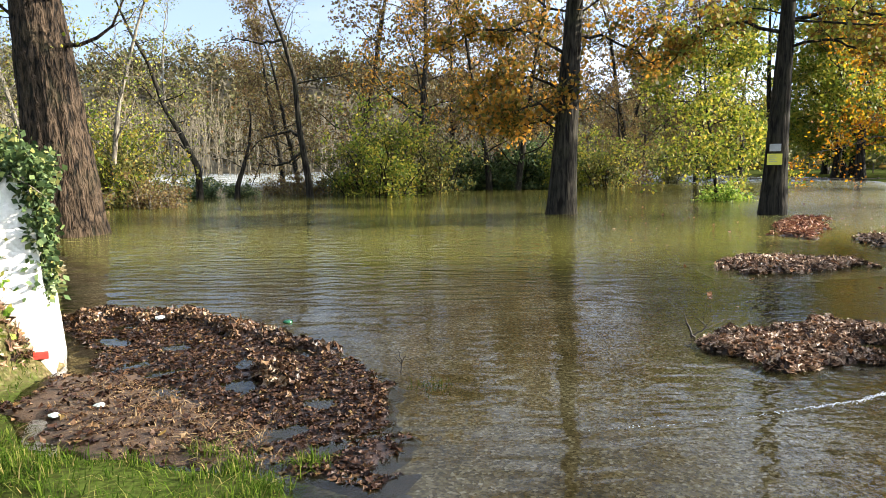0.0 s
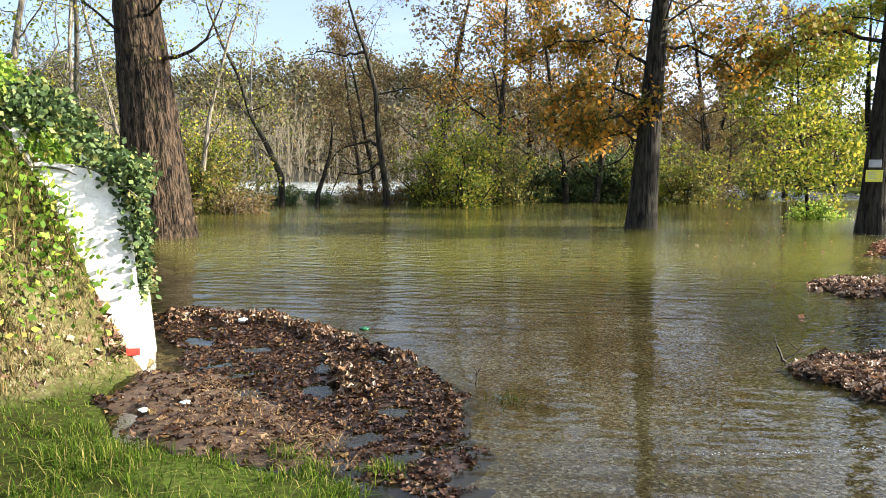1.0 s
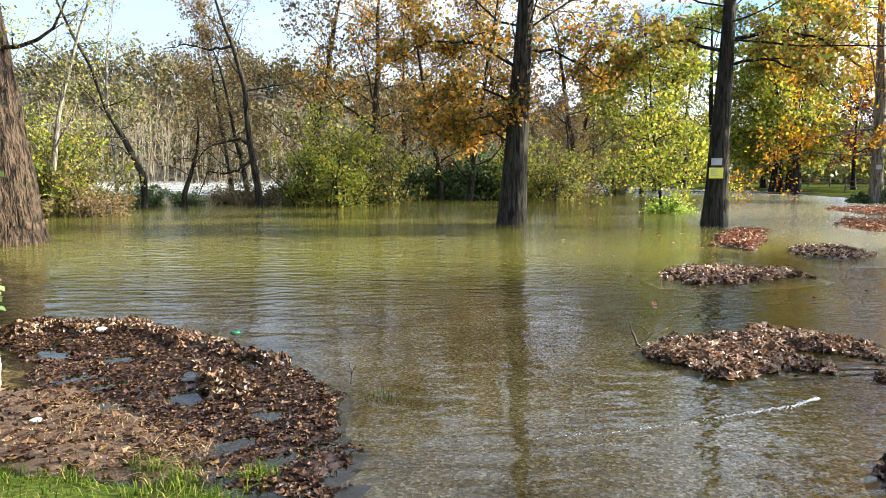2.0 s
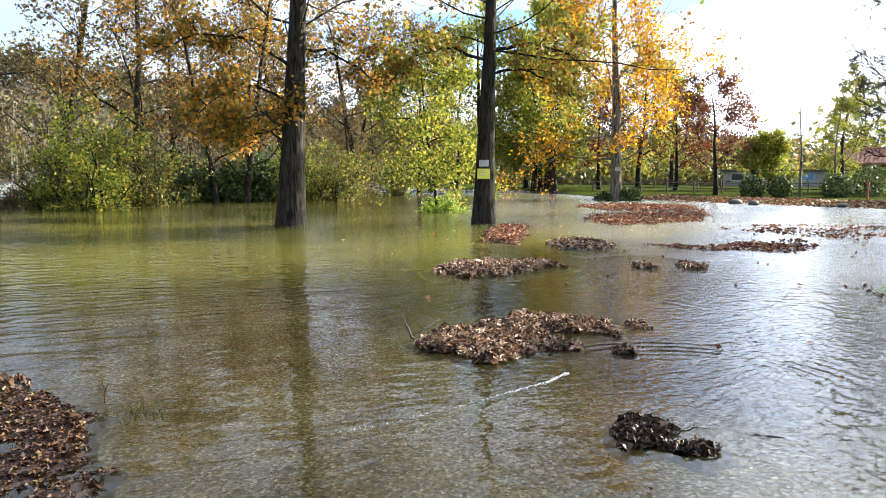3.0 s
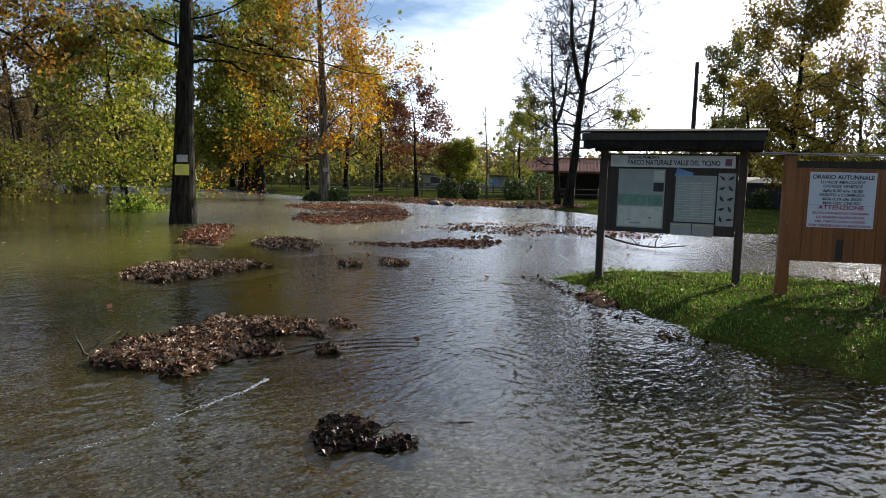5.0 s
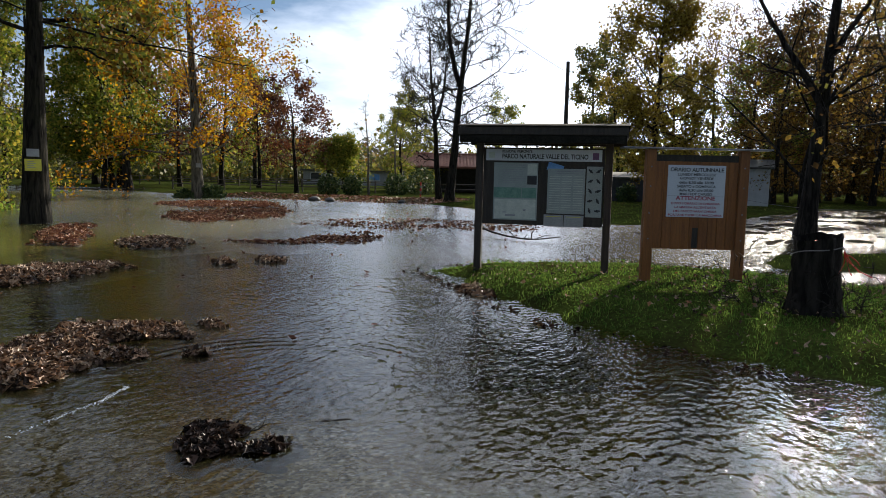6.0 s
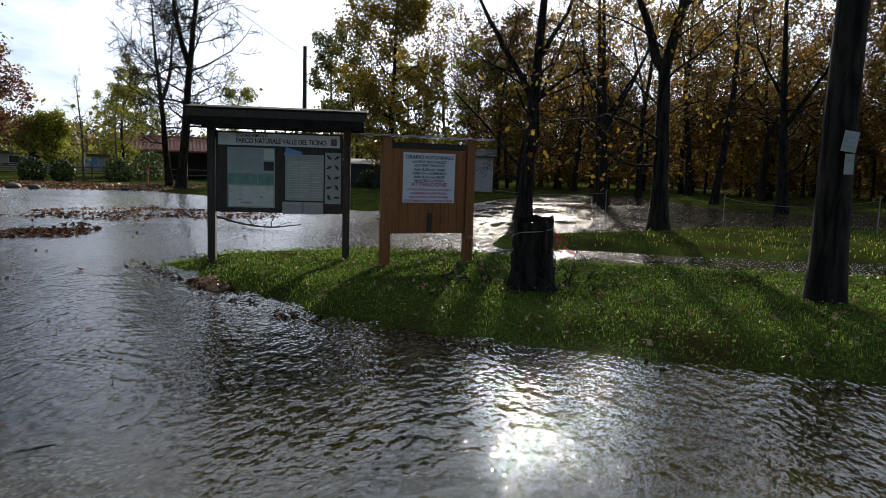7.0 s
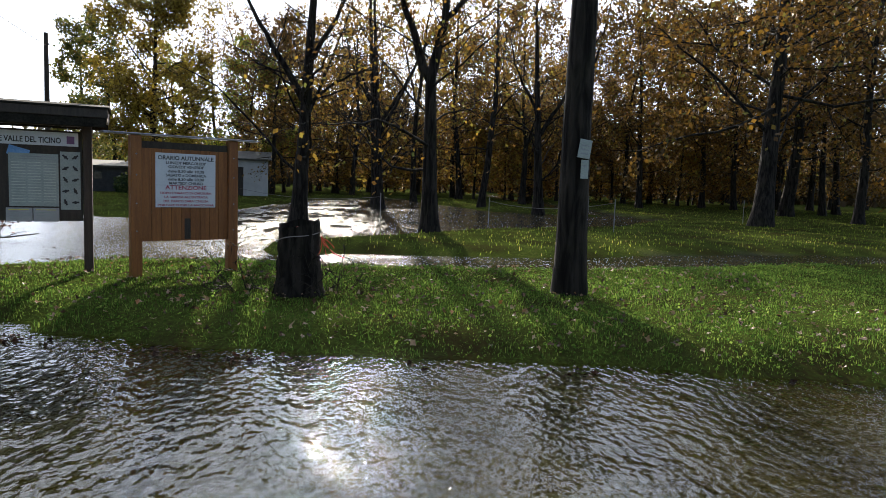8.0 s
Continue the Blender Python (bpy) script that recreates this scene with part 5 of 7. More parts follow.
WALL_AT = pose(-3.14, 5.36, 0, 0, 0, 22)
wall = thing("retaining_wall", WALL_AT, "low whitewashed battered retaining wall with crumbling top", "wall")
part("masonry", wall_meshes(), M_PLASTER, wall)
part("painted_mark", box(-0.2, -0.012, 0.13, -0.03, 0.012, 0.19, 0.004), M_REDPAINT, wall, "faded red paint mark")
for u, z, sx, sz in ((-0.3, 0.28, 0.09, 0.03), (-0.52, 0.62, 0.05, 0.04), (-0.22, 0.95, 0.03, 0.025), (-0.45, 1.2, 0.06, 0.02)):
    part("chip", box(u - sx / 2 - 0.077 * z, 0.14 * z - 0.012, z - sz / 2, u + sx / 2 - 0.077 * z, 0.14 * z + 0.006, z + sz / 2, 0.004), M_STONE, wall, "chipped plaster")


M_GRASS_MEADOW = foliage("meadow_blades", [(0.0, (0.06, 0.1, 0.016)), (0.5, (0.14, 0.2, 0.028)), (0.85, (0.24, 0.27, 0.045)), (1.0, (0.36, 0.29, 0.1))], 0.6, 0.9, 0.0)
M_GRASS_BANK = foliage("lush_grass", [(0.0, (0.0212, 0.046, 0.00706)), (0.5, (0.0602, 0.106, 0.0127)), (0.8, (0.127, 0.17, 0.0248)), (1.0, (0.283, 0.233, 0.0919))], 0.45, 0.9, 0.0)


def blades(name, pts, height, width, material, seed, lean=0.35, segs=2):
    """Grass: tapered bent blades rooted at the given points."""
    g = np.random.RandomState(seed)
    P = np.asarray(pts, float)
    n = len(P)
    a = g.uniform(0, 2 * np.pi, n)
    d = np.stack([np.cos(a), np.sin(a), 0 * a], 1)
    s = np.stack([-np.sin(a), np.cos(a), 0 * a], 1)
    h = (height * g.uniform(0.35, 1.3, n) * (0.85 + 0.35 * wob(P[:, 0], P[:, 1], 2.1, 1.0) + 0.25 * wob(P[:, 0], P[:, 1], 6.3, 2.0)))[:, None]
    k = (lean * np.abs(g.normal(0, 1, n)))[:, None]
    up = np.array((0, 0, 1.0))
    w = width
    base = P - up * 0.01
    mid = base + up * h * 0.6 + d * h * k * 0.35
    tip = base + up * h * (1 - 0.25 * np.minimum(k, 1.5)) + d * h * k
    V = np.stack([base - s * w, base + s * w, mid + s * w * 0.7, mid - s * w * 0.7, tip], 1).reshape(-1, 3)
    o = 5 * np.arange(n)[:, None]
    quads = (o + np.array([0, 1, 2, 3])).tolist()
    tris = (o + np.array([3, 2, 4])).tolist()
    return mesh_from(name, V.tolist(), quads + tris, material)


def scatter(n, x0, x1, y0, y1, seed, keep):
    g = np.random.RandomState(seed)
    x, y = g.uniform(x0, x1, n), g.uniform(y0, y1, n)
    z, gr = land(x, y)
    ok = keep(x, y, z, gr, g.uniform(0, 1, n))
    return np.stack([x[ok], y[ok], z[ok]], 1)


tagged(new("island_grass", blades("island_grass", scatter(175000, 5.2, 15, -9, 7.2, 1, lambda x, y, z, gr, u: (gr > 0.5) & (z > 0.005) & (seg_dist(x, y, ISLAND) > -0.1) & (u < 1.0 + 0 * x)), 0.058, 0.0036, M_GRASS, 1, 1.1)),
       "short green grass round the notice boards", "grass", kind="stuff")
tagged(new("meadow_grass", blades("meadow_grass", scatter(90000, 13, 60, -45, 26, 2, lambda x, y, z, gr, u: (gr > 0.5) & (z > 0.02) & (u < 14 / np.maximum(14, x))), 0.08, 0.012, M_GRASS_MEADOW, 2)),
       "green meadow grass under the park trees", "grass", kind="stuff")
tagged(new("bank_grass", blades("bank_grass", scatter(120000, -6.5, 0.2, 0.2, 6.0, 3, lambda x, y, z, gr, u: (gr > 0.1) & (z > 0.0) & (u < 0.2 + 0.8 * (z < 0.3) * (wob(x, y, 2.7) > -0.45) * (wob(x, y, 8.3, 1.0) > -0.1))), 0.1, 0.0034, M_GRASS_BANK, 3, 1.1)),
       "lush green grass at the foot of the bank", "grass", kind="stuff")
tagged(new("bank_turf", blades("bank_turf", scatter(70000, -6.5, -3.1, 3.2, 8.0, 44, lambda x, y, z, gr, u: (z > 0.15) & (u < (0.35 + 0.6 * (wob(x, y, 3.1, 2.0) > 0)) * (0.15 + 0.85 * smooth01((z - 0.7) / 0.5)))), 0.16, 0.0036, M_GRASS_BANK, 45, 1.2)),
       "rough green grass on the bank's slope", "grass", kind="stuff")
tagged(new("dry_bank_grass", blades("dry_bank_grass", scatter(90000, -6.5, -2.4, 2.8, 7.6, 4, lambda x, y, z, gr, u: (gr > 0.05) & (z > 0.1) & (u < np.where(z > 0.25, 0.4, 0.15) + 0.5 * (z > 0.1) * (z < 1.3) * (wob(x, y, 2.3, 1.0) > -0.3))), 0.2, 0.0038, M_STRAW, 4, 1.4)),
       "dry straw-coloured grass on the bank", "grass", kind="stuff")
M_LEAF_WEED = foliage("leaf_weed", [(0.0, (0.048, 0.11, 0.0108)), (0.5, (0.136, 0.25, 0.027)), (0.85, (0.256, 0.34, 0.045)), (1.0, (0.288, 0.24, 0.063))])
bank_leaves = scatter(80000, -7.5, -3.2, 3.6, 8.6, 5, lambda x, y, z, gr, u: (z > 0.3) & (u < 0.12 + 0.75 * (wob(x, y, 1.9) > -0.2) * smooth01((z - 0.4) / 0.9)))
bank_leaves[:, 2] += np.random.RandomState(1).uniform(0.02, 0.3, len(bank_leaves))
tagged(new("bank_weeds", leaf_cards("bank_weeds", bank_leaves, 0.06, 6, M_LEAF_WEED, 0.06)), "leafy green weeds on the bank", "weeds", kind="stuff")


def ivy_points(n, seed):
    """Points on the heap of ivy over the wall's top and down its far edge."""
    g = np.random.RandomState(seed)
    out = []
    while len(out) < n:
        u, v = g.uniform(-0.12, 2.0), g.uniform(-0.1, 0.6)
        top = 1.62 + 0.75 * math.exp(-((u - 0.75) / 0.55) ** 2) + 0.2 * (u > 1.2)
        if g.uniform() < 0.3:
            p = (g.uniform(-0.12, 0.0), g.uniform(0.12, 0.4), g.uniform(0.6, 1.75))
        else:
            p = (-u - 0.1, 0.25 + v, top - 0.55 * abs(v - 0.35) + g.normal(0, 0.05))
        out.append(p)
    return np.array(out)


slope_litter = scatter(16000, -6, -3.15, 3.2, 7, 15, lambda x, y, z, gr, u: (z > 0.1) & (z < 1.5) & (u < 0.1 + 0.8 * smooth01((1.3 - z) / 0.5) * (wob(x, y, 1.7, 2.0) > -0.3)))
slope_litter[:, 2] += 0.03
tagged(new("bank_litter", lobed_leaves("bank_litter", slope_litter, 0.075, 16, M_LITTER, 0.3)), "dry brown leaves caught in the bank's grass", "fallen leaves", kind="stuff")
clover = scatter(26000, 5.2, 15, -9, 7.2, 17, lambda x, y, z, gr, u: (gr > 0.5) & (z > 0.03) & (seg_dist(x, y, ISLAND) > 0.05) & (u < 0.2 + 0.8 * (wob(x, y, 1.9, 0.5) > 0.1)))
clover[:, 2] += 0.045
tagged(new("clover", leaf_cards("clover", clover, 0.035, 18, M_GRASS, 0.012, 0.4, 0.5)), "low leafy clover among the island's grass", "weeds", kind="stuff")
ivy = thing("ivy", WALL_AT, "glossy dark green ivy hanging over the wall", "ivy")
rng = random.Random(31)
for _ in range(9):
    V, F = [], []
    st = bend(rng, Vector((rng.uniform(-1.4, -0.1), rng.uniform(0.2, 0.5), 1.7)), Vector((rng.uniform(0.1, 0.8), rng.gauss(0, 0.3), -0.2)), rng.uniform(0.4, 0.8), 8, 0.2, -0.12)
    tube(V, F, st, [0.012 * (1 - 0.08 * k) for k in range(9)], 5)
    put_mesh("stem", mesh_from("stem", [tuple(v) for v in V], F, M_BARK_GREY, True), ivy, label="thin woody ivy stem")
put_mesh("leaves", leaf_cards("leaves", ivy_points(9500, 12), 0.058, 13, M_LEAF_IVY, 0.035), ivy)

# ---- fallen leaves ----
M_LITTER_WET = foliage("wet_leaves", [(0.0, (0.0112, 0.00495, 0.00315)), (0.5, (0.0315, 0.0135, 0.00675)), (0.8, (0.063, 0.0306, 0.0135)), (0.96, (0.108, 0.063, 0.027)), (1.0, (0.144, 0.099, 0.0315))], 0.08, 0.5, 0.2)
M_LITTER_DAMP = foliage("damp_leaves", [(0.0, (0.0112, 0.0056, 0.0032)), (0.4, (0.048, 0.024, 0.0128)), (0.75, (0.12, 0.068, 0.036)), (0.95, (0.272, 0.192, 0.112)), (1.0, (0.208, 0.088, 0.024))], 0.06, 0.4, 0.3)
M_LITTER_BLACK = foliage("soaked_leaves", [(0.0, (0.006, 0.005, 0.004)), (0.6, (0.03, 0.018, 0.012)), (0.92, (0.08, 0.045, 0.03)), (1.0, (0.24, 0.16, 0.1))], 0.05, 0.5, 0.25)
MAT = [(-4.4, 7.5), (-3.6, 7.6), (-2.8, 7.72), (-2.0, 7.0), (-1.2, 6.3), (-0.7, 5.8), (-0.38, 5.45), (-0.25, 4.1), (-0.12, 3.1), (-0.6, 3.2), (-1.0, 3.5), (-1.65, 3.75), (-2.3, 3.85), (-2.95, 5.3), (-3.5, 6.1)]
PILE_A = [(2.32, 6.12), (2.27, 5.66), (2.79, 5.05), (3.01, 5.3), (3.67, 5.33), (3.82, 5.58), (3.78, 5.84), (4.28, 5.66), (4.76, 5.66), (4.76, 6.26), (4.35, 6.67), (3.74, 6.85), (3.34, 6.71), (2.82, 6.46)]
PILE_DARK = [(2.58, 3.55), (2.87, 3.78), (3.1, 3.62), (3.12, 3.06), (2.89, 2.91), (2.6, 3.04), (2.52, 3.29)]
PILE_C = [(4.05, 10.9), (4.68, 11.5), (5.88, 11.4), (6.85, 11.05), (6.5, 10.3), (4.95, 9.6), (4.36, 9.85)]
PILE_D = [(8.1, 17.2), (9.5, 18.9), (10.7, 19.0), (9.24, 16.5), (7.55, 13.8), (6.93, 14.4)]
PILE_E = [(8.15, 14.0), (8.0, 12.63), (8.65, 11.96), (9.71, 13.34), (9.67, 14.76)]
PILE_F = [(7.55, 9.8), (7.7, 9.45), (8.0, 9.45), (8.2, 10.15), (7.8, 10.1)]
PILE_G = [(8.3, 9.5), (8.4, 8.95), (8.75, 9.2), (9.0, 9.95), (8.6, 10.0)]
PILE_H = [(3.78, 5.2), (3.9, 4.95), (4.05, 4.88), (4.1, 5.05), (3.95, 5.2)]
BAND_A = [(13.3, 20.1), (16.1, 23.8), (22.2, 23.5), (17.9, 18.8), (14.2, 17.7), (13.1, 18.3)]
BAND_B = [(19.0, 29.5), (18.0, 25.0), (22.0, 23.5), (24.5, 27.0), (23.0, 30.5)]
BAND_C = [(9.8, 13.2), (11.3, 10.4), (13.2, 10.6), (15.0, 12.5), (12.0, 12.6)]
BAND_D = [(15.0, 16.5), (15.5, 12.0), (19.0, 9.0), (22.0, 10.0), (21.0, 15.0), (18.5, 17.0)]
LITTER_SHORE = [(25.0, 39.0), (25.5, 34.5), (28.5, 31.0), (30.5, 25.0), (33.0, 21.5), (37.0, 24.0), (34.0, 31.0), (31.0, 38.0)]


def mound(name, poly, height, edge, step, leaves, size, label, seed, leaf_mat=M_LITTER, soak=0.0, flat=0.15, thick=0.05, core=M_MOUND, pools=1.7):
    """A heap of fallen leaves on the road: dark rotting core and single leaves over it."""
    P = np.array(poly)
    x0, y0, x1, y1 = P[:, 0].min() - 0.1, P[:, 1].min() - 0.1, P[:, 0].max() + 0.1, P[:, 1].max() + 0.1
    cx, cy = (x0 + x1) / 2, (y0 + y1) / 2

    def rise(x, y):
        d = seg_dist(x, y, poly) + edge * 0.35 * wob(x, y, 5.0, seed) + edge * 0.2 * wob(x, y, 13.0, seed)
        lump = 0.72 + 0.28 * wob(x, y, 3.2, seed + 1) + 0.22 * wob(x, y, 9.0, seed + 2)
        return -0.09 + (height * lump + 0.09) * smooth01((d + edge * 0.3) / edge) - soak * np.maximum(0, wob(x, y, pools, seed + 4)) * smooth01(d / 0.5), d
    e = thing(name, pose(cx, cy, 0), label, "leaf pile", "leaf piles on the flooded road")
    me, _, _, _ = sheet("core", np.arange(x0, x1 + step, step) - cx, np.arange(y0, y1 + step, step) - cy, lambda X, Y: rise(X + cx, Y + cy)[0], core)
    put_mesh("core", me, e)
    g = np.random.RandomState(seed)
    x, y = g.uniform(x0, x1, leaves * 3), g.uniform(y0, y1, leaves * 3)
    z, d = rise(x, y)
    ok = (z > -0.016) & (d > -edge * 0.5)
    p = np.stack([x[ok] - cx, y[ok] - cy, z[ok] + g.uniform(0.0, thick, ok.sum())], 1)[:leaves]
    lv = (lobed_leaves if size <= 0.076 else curled_leaves)("leaves", p, size * (1.25 if size <= 0.076 else 1.0), seed + 3, leaf_mat, flat)
    put_mesh("leaves", lv, e)
    return e


mound("leaf_mat", MAT, 0.016, 0.35, 0.04, 8000, 0.044, "wet brown leaf mat with puddles beside the wall", 21, M_LITTER_WET, 0.046, 0.92, 0.01, M_MOUND, 6.0)
mound("leaf_heap", [(-4.35, 7.55), (-3.6, 7.65), (-2.8, 7.75), (-1.95, 7.0), (-1.2, 6.3), (-0.75, 5.85), (-1.1, 5.75), (-2.0, 6.35), (-2.8, 7.0), (-3.8, 6.9)], 0.05, 0.3, 0.05, 2600, 0.06, "rim of dry tan leaves washed against the flood's edge", 19, M_LITTER_DAMP)
mound("leaf_heap", [(-1.9, 6.1), (-1.2, 5.6), (-0.85, 4.9), (-1.2, 4.8), (-1.7, 5.4)], 0.05, 0.3, 0.05, 1300, 0.06, "low heap of tan leaves amid a wet leaf mat", 18, M_LITTER_DAMP)
mound("straw_mat", [(-3.2, 5.4), (-2.6, 5.45), (-1.9, 4.9), (-1.2, 4.2), (-0.95, 3.55), (-1.65, 3.55), (-2.3, 3.75), (-3.1, 4.4)], 0.028, 0.3, 0.07, 500, 0.05, "brown mat of wet straw and bark by the wall", 20, M_LITTER_WET, 0.0, 0.8, 0.012, M_STRAW_MAT)
pile_a = mound("leaf_pile", PILE_A, 0.085, 0.6, 0.05, 6500, 0.056, "heap of curled brown leaves with a twig on the flooded road", 22, flat=0.5, thick=0.03)
mound("leaf_pile", PILE_DARK, 0.018, 0.4, 0.04, 1500, 0.055, "dark soaked clump of leaves on the flooded road", 23, M_LITTER_BLACK, soak=0.03, flat=0.55, thick=0.028, pools=6.0)
mound("leaf_pile", PILE_C, 0.07, 0.55, 0.08, 3600, 0.075, "long flat heap of brown leaves in the flood", 24, flat=0.6, thick=0.03)
mound("leaf_pile", PILE_D, 0.07, 0.6, 0.1, 2600, 0.1, "heap of reddish leaves at the foot of an oak", 25, M_LITTER_RED, flat=0.6)
mound("leaf_pile", PILE_E, 0.06, 0.5, 0.1, 1300, 0.09, "low heap of brown leaves in the flood", 26, flat=0.6)
mound("leaf_pile", PILE_F, 0.03, 0.25, 0.05, 300, 0.08, "small clump of brown leaves", 27)
mound("leaf_pile", PILE_G, 0.032, 0.28, 0.05, 380, 0.08, "small dark clump of leaves", 28)
mound("leaf_pile", PILE_H, -0.004, 0.12, 0.04, 160, 0.07, "few scattered leaves on the wet road", 29)
mound("leaf_drift", BAND_A, 0.008, 0.8, 0.2, 4500, 0.12, "broad drift of reddish leaves across the road", 30, M_LITTER_RED, 0.03, 0.8, 0.03)
mound("leaf_drift", BAND_B, 0.06, 0.8, 0.25, 3000, 0.14, "drift of reddish leaves near a golden tree", 31, M_LITTER_RED, flat=0.7)
mound("leaf_drift", BAND_C, 0.012, 0.5, 0.15, 1500, 0.1, "thin drift of reddish leaves on wet asphalt", 32, M_LITTER_RED, 0.06, 0.8, 0.03)
mound("leaf_drift", BAND_D, -0.004, 0.6, 0.2, 1300, 0.11, "scattered dark leaves on wet asphalt", 33, M_LITTER_RED, 0.06, 0.8, 0.03)
tagged(new("shore_litter", leaf_cards("shore_litter", scatter(26000, 22, 40, 18, 42, 34, lambda x, y, z, gr, u: seg_dist(x, y, LITTER_SHORE) + 0.8 * wob(x, y, 1.3) > 0) + np.array((0, 0, 0.05)), 0.15, 35, M_LITTER_RED, 0.02, 0.4, 0.6)),
       "carpet of reddish leaves along the far shore", "fallen leaves", kind="stuff")

for at_poly, sd in (([(8.25, 5.35), (7.85, 4.75), (8.05, 4.5), (8.6, 4.7), (8.9, 5.3), (8.7, 5.6)], 36), ([(7.3, 3.4), (7.05, 2.95), (7.2, 2.8), (7.5, 3.3)], 37)):
    mound("leaf_pile", at_poly, 0.018, 0.3, 0.05, 300, 0.07, "muddy leaf debris along the island's edge", sd, M_LITTER, 0.01, 0.6, 0.02)

edge = scatter(60000, 5.4, 13.5, -5, 7.2, 71, lambda x, y, z, gr, u: (np.abs(seg_dist(x, y, ISLAND) + 0.04 + 0.11 * wob(x, y, 2.6)) < 0.13) & (u < 0.06 + 0.5 * (wob(x, y, 4.3, 2.0) > 0.25) * smooth01((y + 1.0) / 4.0)))
edge[:, 2] = np.maximum(edge[:, 2], -0.004) + 0.012
tagged(new("edge_litter", lobed_leaves("edge_litter", edge, 0.055, 72, M_LITTER_WET, 0.7)), "dark wet leaves and mud along the island's edge", "fallen leaves", kind="stuff")
turf_leaves = scatter(2600, 6, 14, -6, 7, 73, lambda x, y, z, gr, u: (gr > 0.5) & (z > 0.03))
turf_leaves[:, 2] += 0.05
tagged(new("turf_litter", lobed_leaves("turf_litter", turf_leaves, 0.06, 74, M_LITTER, 0.5)), "brown leaves scattered over the grass", "fallen leaves", kind="stuff")

# ---- notice board ----
BOARD_TURN = math.degrees(math.atan2(4.01 - 5.76, 10.3 - 9.67))
bc = Vector((9.985, 4.885, 0.155))
board = thing("notice_board", pose(bc.x, bc.y, bc.z, 0, 0, BOARD_TURN), "dark wooden notice board with a pitched roof standing on grass", "notice board")
for sx in (-0.98, 0.98):
    part("post", box(sx - 0.055, -0.055, -0.3, sx + 0.055, 0.055, 2.02), M_DARKWOOD, board)
panel = part("back_panel", box(-0.92, -0.02, 0.69, 0.92, 0.02, 1.87, 0.003), M_DARKWOOD, board)
part("beam", box(-0.98, -0.04, 1.93, 0.98, 0.04, 2.03), M_DARKWOOD, board)


def gable(w, y0, z0, y1, z1, t):
    bm = bmesh.new()
    c = [bm.verts.new(p) for p in ((-w, y0, z0), (w, y0, z0), (w, y1, z1), (-w, y1, z1), (-w, y0, z0 + t), (w, y0, z0 + t), (w, y1, z1 + t), (-w, y1, z1 + t))]
    for f in ((0, 3, 2, 1), (4, 5, 6, 7), (0, 1, 5, 4), (1, 2, 6, 5), (2, 3, 7, 6), (3, 0, 4, 7)):
        bm.faces.new([c[i] for i in f])
    bmesh.ops.bevel(bm, geom=bm.edges[:], offset=0.004, segments=1, affect="EDGES")
    return bm


roof = part("roof", gable(1.26, -0.46, 2.15, 0.0, 2.21, 0.025), M_ROOFWOOD, board, "dark weathered sloping roof")
part("roof_slope", gable(1.26, 0.46, 2.15, 0.0, 2.21, 0.025), M_ROOFWOOD, roof)
for y0, y1 in ((-0.43, -0.39), (0.39, 0.43)):
    part("fascia", box(-1.22, y0, 1.92, 1.22, y1, 2.035, 0.004), M_ROOFWOOD, roof)
    part("fascia", box(-1.24, y0 - 0.015, 2.04, 1.24, y1 + 0.015, 2.15, 0.004), M_DARKWOOD, roof, "weathered grey-brown upper board")
for sx in (-1.2, -0.98, 0.98, 1.2):
    part("rafter", box(sx - 0.03, -0.385, 2.0, sx + 0.03, 0.385, 2.14, 0.004), M_DARKWOOD, roof)
header = part("header_sign", box(-0.88, -0.034, 1.67, 0.875, -0.021, 1.845, 0.002), M_WHITE, board, "white header with park name")
writing("lettering", "REGIONE PIEMONTE", 0.062, -0.63, 1.812, -0.0352, M_INK, header, 0.46, True)
writing("lettering", "PARCO NATURALE VALLE DEL TICINO", 0.1, -0.63, 1.735, -0.0352, M_INK, header, 1.3, True)
part("emblem", box(0.74, -0.0385, 1.7, 0.83, -0.0345, 1.8, 0.001), M_PURPLE, header, "small purple emblem")
part("emblem", box(-0.84, -0.0385, 1.71, -0.74, -0.0345, 1.8, 0.001), M_MAPPALE, header, "small pale green emblem")
chart = part("map_poster", box(-0.75, -0.032, 0.76, -0.07, -0.021, 1.64, 0.002), M_PAPER, board, "faded park map poster under plastic")
part("map_block", box(-0.745, -0.0365, 1.1, -0.32, -0.0325, 1.26, 0.001), M_MAPGREEN, chart)
part("map_block", box(-0.31, -0.0365, 1.1, -0.085, -0.0325, 1.26, 0.001), M_MAPGREEN, chart)
part("map_block", box(-0.23, -0.0365, 1.31, -0.085, -0.0325, 1.44, 0.001), M_INK, chart)
part("map_block", box(-0.23, -0.0365, 1.46, -0.085, -0.0325, 1.62, 0.001), M_MAPPALE, chart)
part("map_block", box(-0.73, -0.0365, 0.78, -0.09, -0.0325, 1.08, 0.001), M_MAPPALE, chart)
for i, (a, b, c, d) in enumerate(((-0.56, 0.82, -0.4, 0.845), (-0.6, 0.87, -0.54, 0.885), (-0.28, 0.9, -0.24, 0.93))):
    part("map_mark", box(a, -0.0395, b, c, -0.037, d, 0.0005), M_GREYINK, chart)
for i in range(9):
    part("text_line", box(-0.62, -0.0365, 1.6 - 0.034 * i, -0.26 - 0.05 * (i % 3 == 2), -0.0325, 1.608 - 0.034 * i, 0.0005), M_GREYINK, chart)
sheet_p = part("paper_notice", box(0.08, -0.03, 0.88, 0.64, -0.021, 1.56, 0.002), M_PAPER, board, "large paper notice printed with a table")
